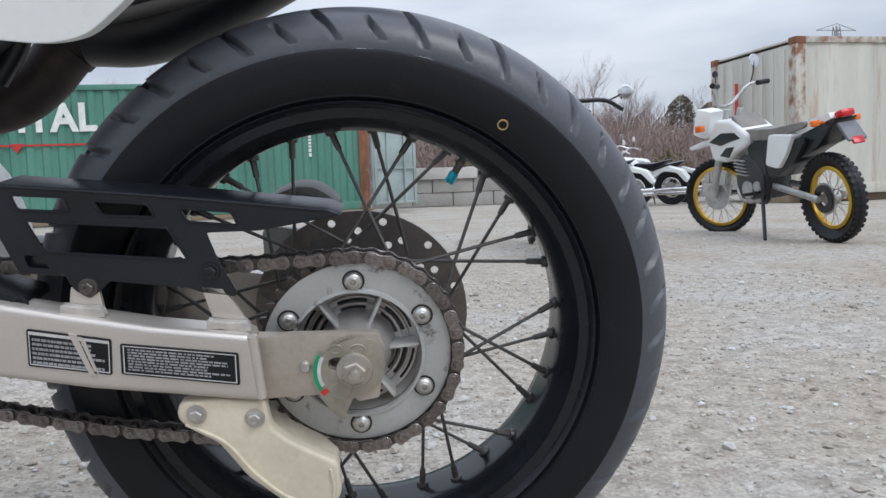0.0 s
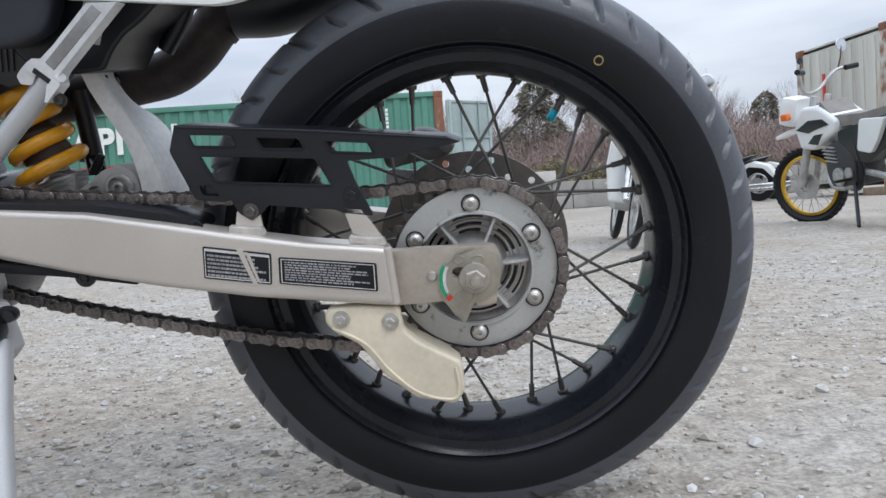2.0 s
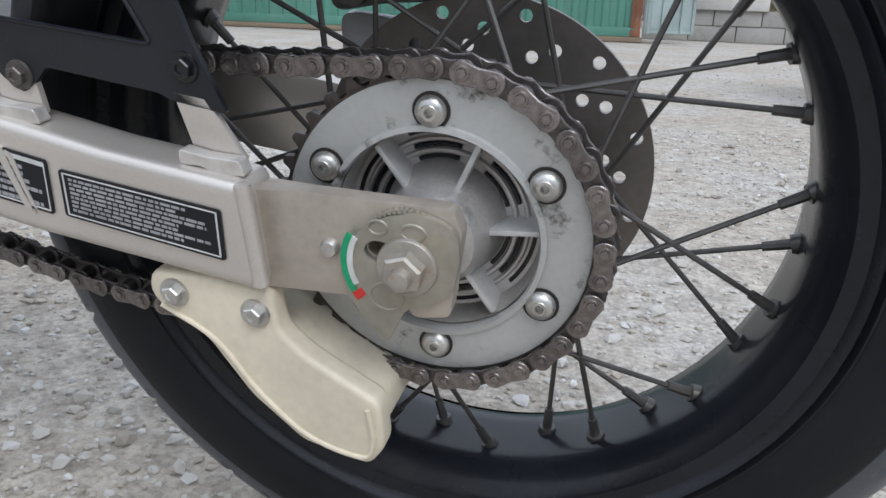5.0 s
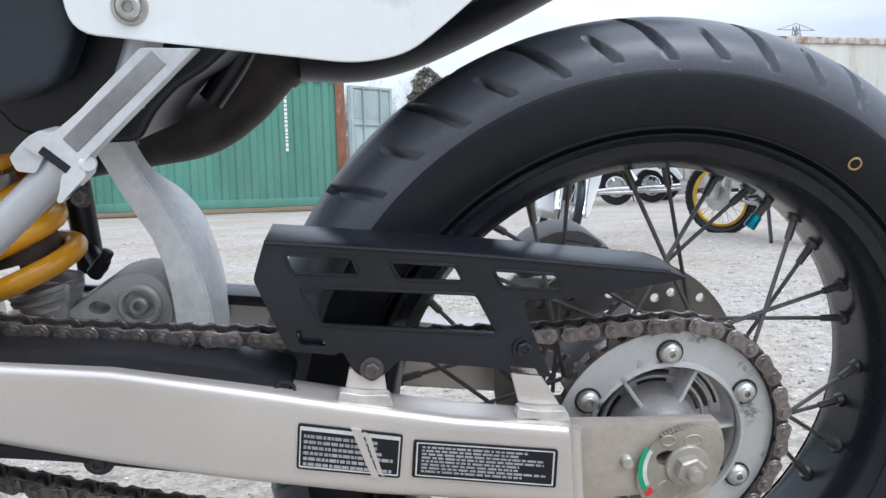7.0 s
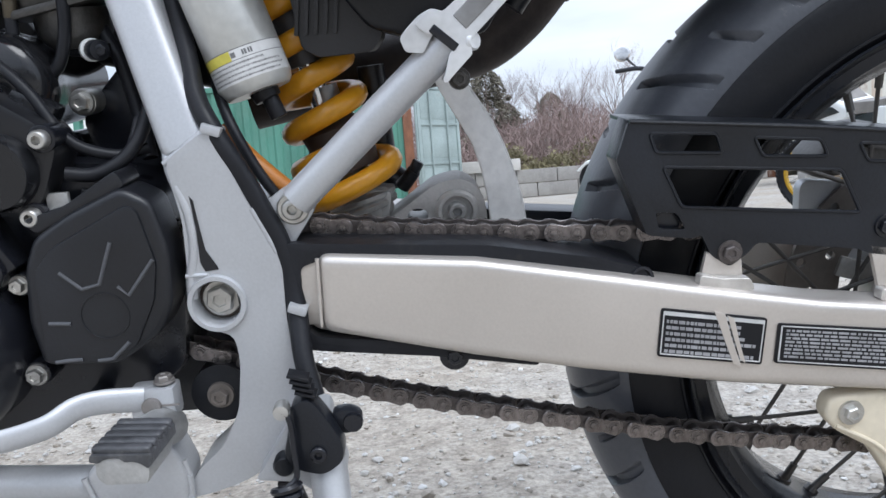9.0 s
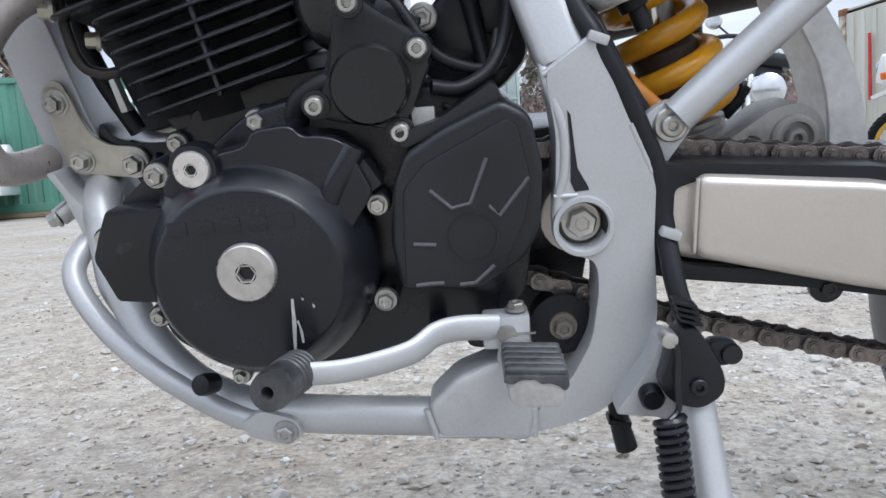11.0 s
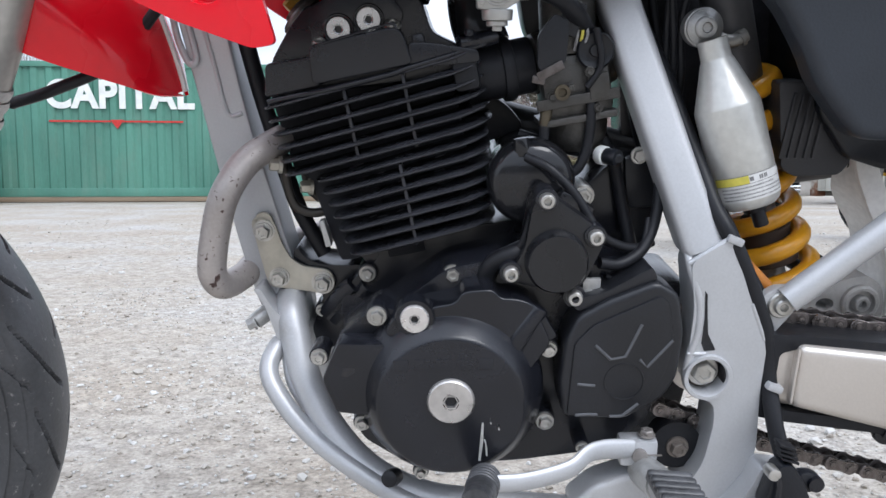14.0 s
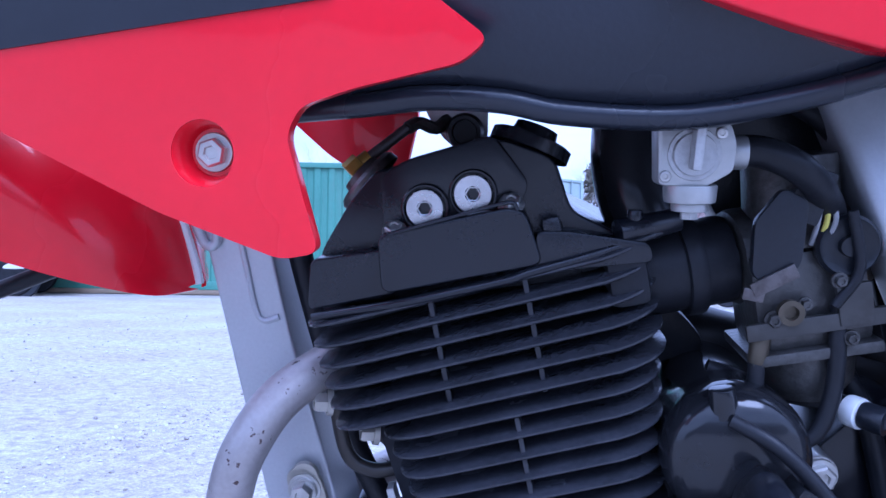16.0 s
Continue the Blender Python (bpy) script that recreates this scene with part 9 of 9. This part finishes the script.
# ---- trees ----
def branch_mesh(segs, sides=4):
    """Tapered limbs from a list of (start, end, radius, radius at the end)."""
    verts, faces = [], []
    for a, b, r0, r1 in segs:
        d = (b - a)
        if d.length < 1e-5:
            continue
        d.normalize()
        s = d.cross(Vector((0.31, 0.52, 0.79))).normalized()
        t = d.cross(s)
        o = len(verts)
        for p, r in ((a, r0), (b, r1)):
            for k in range(sides):
                q = 2 * math.pi * k / sides
                verts.append(tuple(p + (s * math.cos(q) + t * math.sin(q)) * r))
        for k in range(sides):
            faces.append((o + k, o + (k + 1) % sides, o + sides + (k + 1) % sides, o + sides + k))
    bm = B()
    me = bpy.data.meshes.new("limbs")
    me.from_pydata(verts, [], faces)
    bm.from_mesh(me)
    bpy.data.meshes.remove(me)
    return bm


def grow(rng, p, d, length, r, depth, thick, fine):
    steps = 3
    for i in range(steps):
        q = p + d * (length / steps)
        (thick if depth > 2 else fine).append((p, q, r, r * 0.86))
        p, r = q, r * 0.86
        d = (d + Vector((rng.uniform(-1, 1), rng.uniform(-1, 1), rng.uniform(-0.5, 1))) * 0.16).normalized()
        if depth > 0 and i > 0:
            side = (d + Vector((rng.uniform(-1, 1), rng.uniform(-1, 1), rng.uniform(-0.2, 0.7))) * 0.95).normalized()
            grow(rng, p, side, length * rng.uniform(0.55, 0.75), r * 0.62, depth - 1, thick, fine)
    if depth > 0:
        for _ in range(2):
            side = (d + Vector((rng.uniform(-1, 1), rng.uniform(-1, 1), rng.uniform(0, 0.8))) * 0.6).normalized()
            grow(rng, p, side, length * rng.uniform(0.6, 0.8), r * 0.75, depth - 1, thick, fine)


def bare_tree(seed, height, m):
    rng = random.Random(seed)
    thick, fine = [], []
    grow(rng, Vector((0, 0, 0)), Vector((0, 0, 1)), height * 0.36, height * 0.016, 5, thick, fine)
    t = thing("tree", m, "bare leafless winter tree with fine brown twigs", "tree", "trees behind the yard")
    part("trunk", branch_mesh(thick, 6), BARK, t)
    part("crown", branch_mesh(fine, 3), TWIG, t)
    return t


def conifer(seed, height, m, wide=0.40):
    rng = np.random.default_rng(seed)
    t = thing("tree", m, "dark evergreen conifer with drooping branches", "tree", "trees behind the yard")
    bm = B()
    cyl(bm, (0, 0, 0), (0, 0, height * 0.95), height * 0.02, height * 0.003, 8)
    part("trunk", bm, BARK, t)
    verts, faces = [], []
    for _ in range(5200):
        z = height * (0.10 + 0.90 * rng.random() ** 0.85)
        full = wide * height * (1 - z / height) ** 0.55 * (0.75 + 0.4 * noise.noise((z * 1.4, 0, seed)))
        a = rng.uniform(0, 6.28)
        lump = 0.75 + 0.4 * noise.noise((math.cos(a) * 1.8, math.sin(a) * 1.8, z * 1.2 + seed))
        r = full * lump * rng.uniform(0.35, 1.0) + 0.04
        c = np.array([r * math.cos(a), r * math.sin(a), z - r * 0.22])
        s = height * rng.uniform(0.008, 0.020)
        u = rng.normal(0, 1, 3) * s
        v = np.array([math.cos(a), math.sin(a), -0.45]) * s * 1.8
        o = len(verts)
        verts += [tuple(c - u * 0.5), tuple(c + u * 0.5), tuple(c + v)]
        faces.append((o, o + 1, o + 2))
    me = bpy.data.meshes.new("crown")
    me.from_pydata([tuple(float(q) for q in v) for v in verts], [], faces)
    me.materials.append(NEEDLES)
    ob = new("crown", me)
    ob.parent = t
    return t


kinds = [bare_tree(1, 9.0, pose(-24.5, 46, 0)), bare_tree(2, 7.5, pose(3.5, 47, 0)), bare_tree(3, 8.0, pose(12, 50, 0))]
random.seed(77)
for k in range(86):
    x = -36 + k * 1.02 + random.uniform(-0.7, 0.7)
    y = random.uniform(44, 62)
    if abs(x / y + 0.62) < 0.05:
        continue
    tall = 0.74 if x > 4 else 0.9
    s = random.uniform(0.75, 1.15) * tall
    copy_thing(kinds[k % 3], pose(x, y, -0.1, 0, 0, random.uniform(0, 360)) @ Matrix.Diagonal((s, s, s, 1)))
big = copy_thing(kinds[0], pose(-20.8, 39, 0, 0, 0, 80) @ Matrix.Diagonal((1.12, 1.12, 1.12, 1)))
fir = conifer(4, 7.2, pose(3.2, 47, 0), 0.72)
conifer(5, 10.5, pose(-25.2, 40, 0), 0.33)
for x, y, s in ((17.0, 48, 0.78), (7.4, 50, 0.80), (4.6, 49, 0.72), (1.9, 52, 0.70), (19.6, 50, 0.74)):
    copy_thing(fir, pose(x, y, 0, 0, 0, x * 31) @ Matrix.Diagonal((s, s, s, 1)))


def scrub_belt():
    """Dry undergrowth and brush below the trees, as one mesh."""
    rng = np.random.default_rng(9)
    verts, faces = [], []
    for _ in range(170000):
        x, y = rng.uniform(-40, 48), rng.uniform(38, 60)
        top = (3.0 + 0.06 * (y - 38)) + 1.7 * noise.noise((x * 0.23, y * 0.2, 2)) + 0.9 * noise.noise((x * 0.9, y * 0.9, 5))
        z = max(0.0, top) * rng.random() ** 0.7
        h = rng.uniform(0.2, 0.65)
        dx, dy = rng.normal(0, 0.28, 2)
        w = rng.uniform(0.008, 0.024)
        o = len(verts)
        verts += [(x - w, y, z), (x + w, y, z), (x + dx, y + dy, z + h)]
        faces.append((o, o + 1, o + 2))
    me = bpy.data.meshes.new("undergrowth")
    me.from_pydata([tuple(float(q) for q in v) for v in verts], [], faces)
    me.materials.append(TWIG)
    tagged(new("undergrowth", me), "dense dry brown winter undergrowth", "brush", kind="stuff")
    verts, faces = [], []
    for cx, cy, r in ((3.2, 37, 1.5), (7.5, 40, 1.6), (10.2, 42, 1.3), (5.6, 38, 1.2), (4.4, 36, 0.9), (13.5, 40, 1.4)):
        for _ in range(1500):
            v = rng.normal(0, 1, 3)
            v /= np.linalg.norm(v)
            rr = r * (0.7 + 0.4 * noise.noise(tuple(v * 2.2))) * rng.uniform(0.7, 1.0)
            c = np.array([cx, cy, r * 0.75]) + v * rr * (1, 1, 0.85)
            u, q = rng.normal(0, 0.09, 3), rng.normal(0, 0.09, 3)
            o = len(verts)
            verts += [tuple(c), tuple(c + u), tuple(c + q)]
            faces.append((o, o + 1, o + 2))
    me = bpy.data.meshes.new("shrubs")
    me.from_pydata([tuple(float(q) for q in v) for v in verts], [], faces)
    me.materials.append(SCRUB)
    tagged(new("shrubs", me), "olive green shrubs at the wood's edge", "shrub", kind="stuff")


scrub_belt()


def pylon():
    segs = []
    H = 36.0
    for sx in (-1, 1):
        for sy in (-1, 1):
            segs.append((Vector((sx * 3, sy * 3, 0)), Vector((sx * 0.5, sy * 0.5, H)), 0.16, 0.12))
    for k in range(9):
        z0, z1 = H * k / 9, H * (k + 1) / 9
        w0, w1 = 3 - 2.5 * k / 9, 3 - 2.5 * (k + 1) / 9
        for s in (-1, 1):
            segs.append((Vector((-w0, s * w0, z0)), Vector((w1, s * w1, z1)), 0.09, 0.09))
            segs.append((Vector((w0, s * w0, z0)), Vector((-w1, s * w1, z1)), 0.09, 0.09))
    for z in (H - 1, H - 5, H - 9):
        segs.append((Vector((-5.5, 0, z)), Vector((5.5, 0, z)), 0.14, 0.14))
        segs.append((Vector((-5.5, 0, z)), Vector((0, 0, z + 1.6)), 0.1, 0.1))
        segs.append((Vector((5.5, 0, z)), Vector((0, 0, z + 1.6)), 0.1, 0.1))
    p = thing("electricity_pylon", pose(105, 188, 0, 0, 0, 10), "distant grey steel lattice electricity pylon", "pylon")
    part("lattice", branch_mesh(segs, 4), mat("grey_lattice_steel", (0.25, 0.26, 0.28), 0.6, scale=1, bump=0.0), p)


pylon()
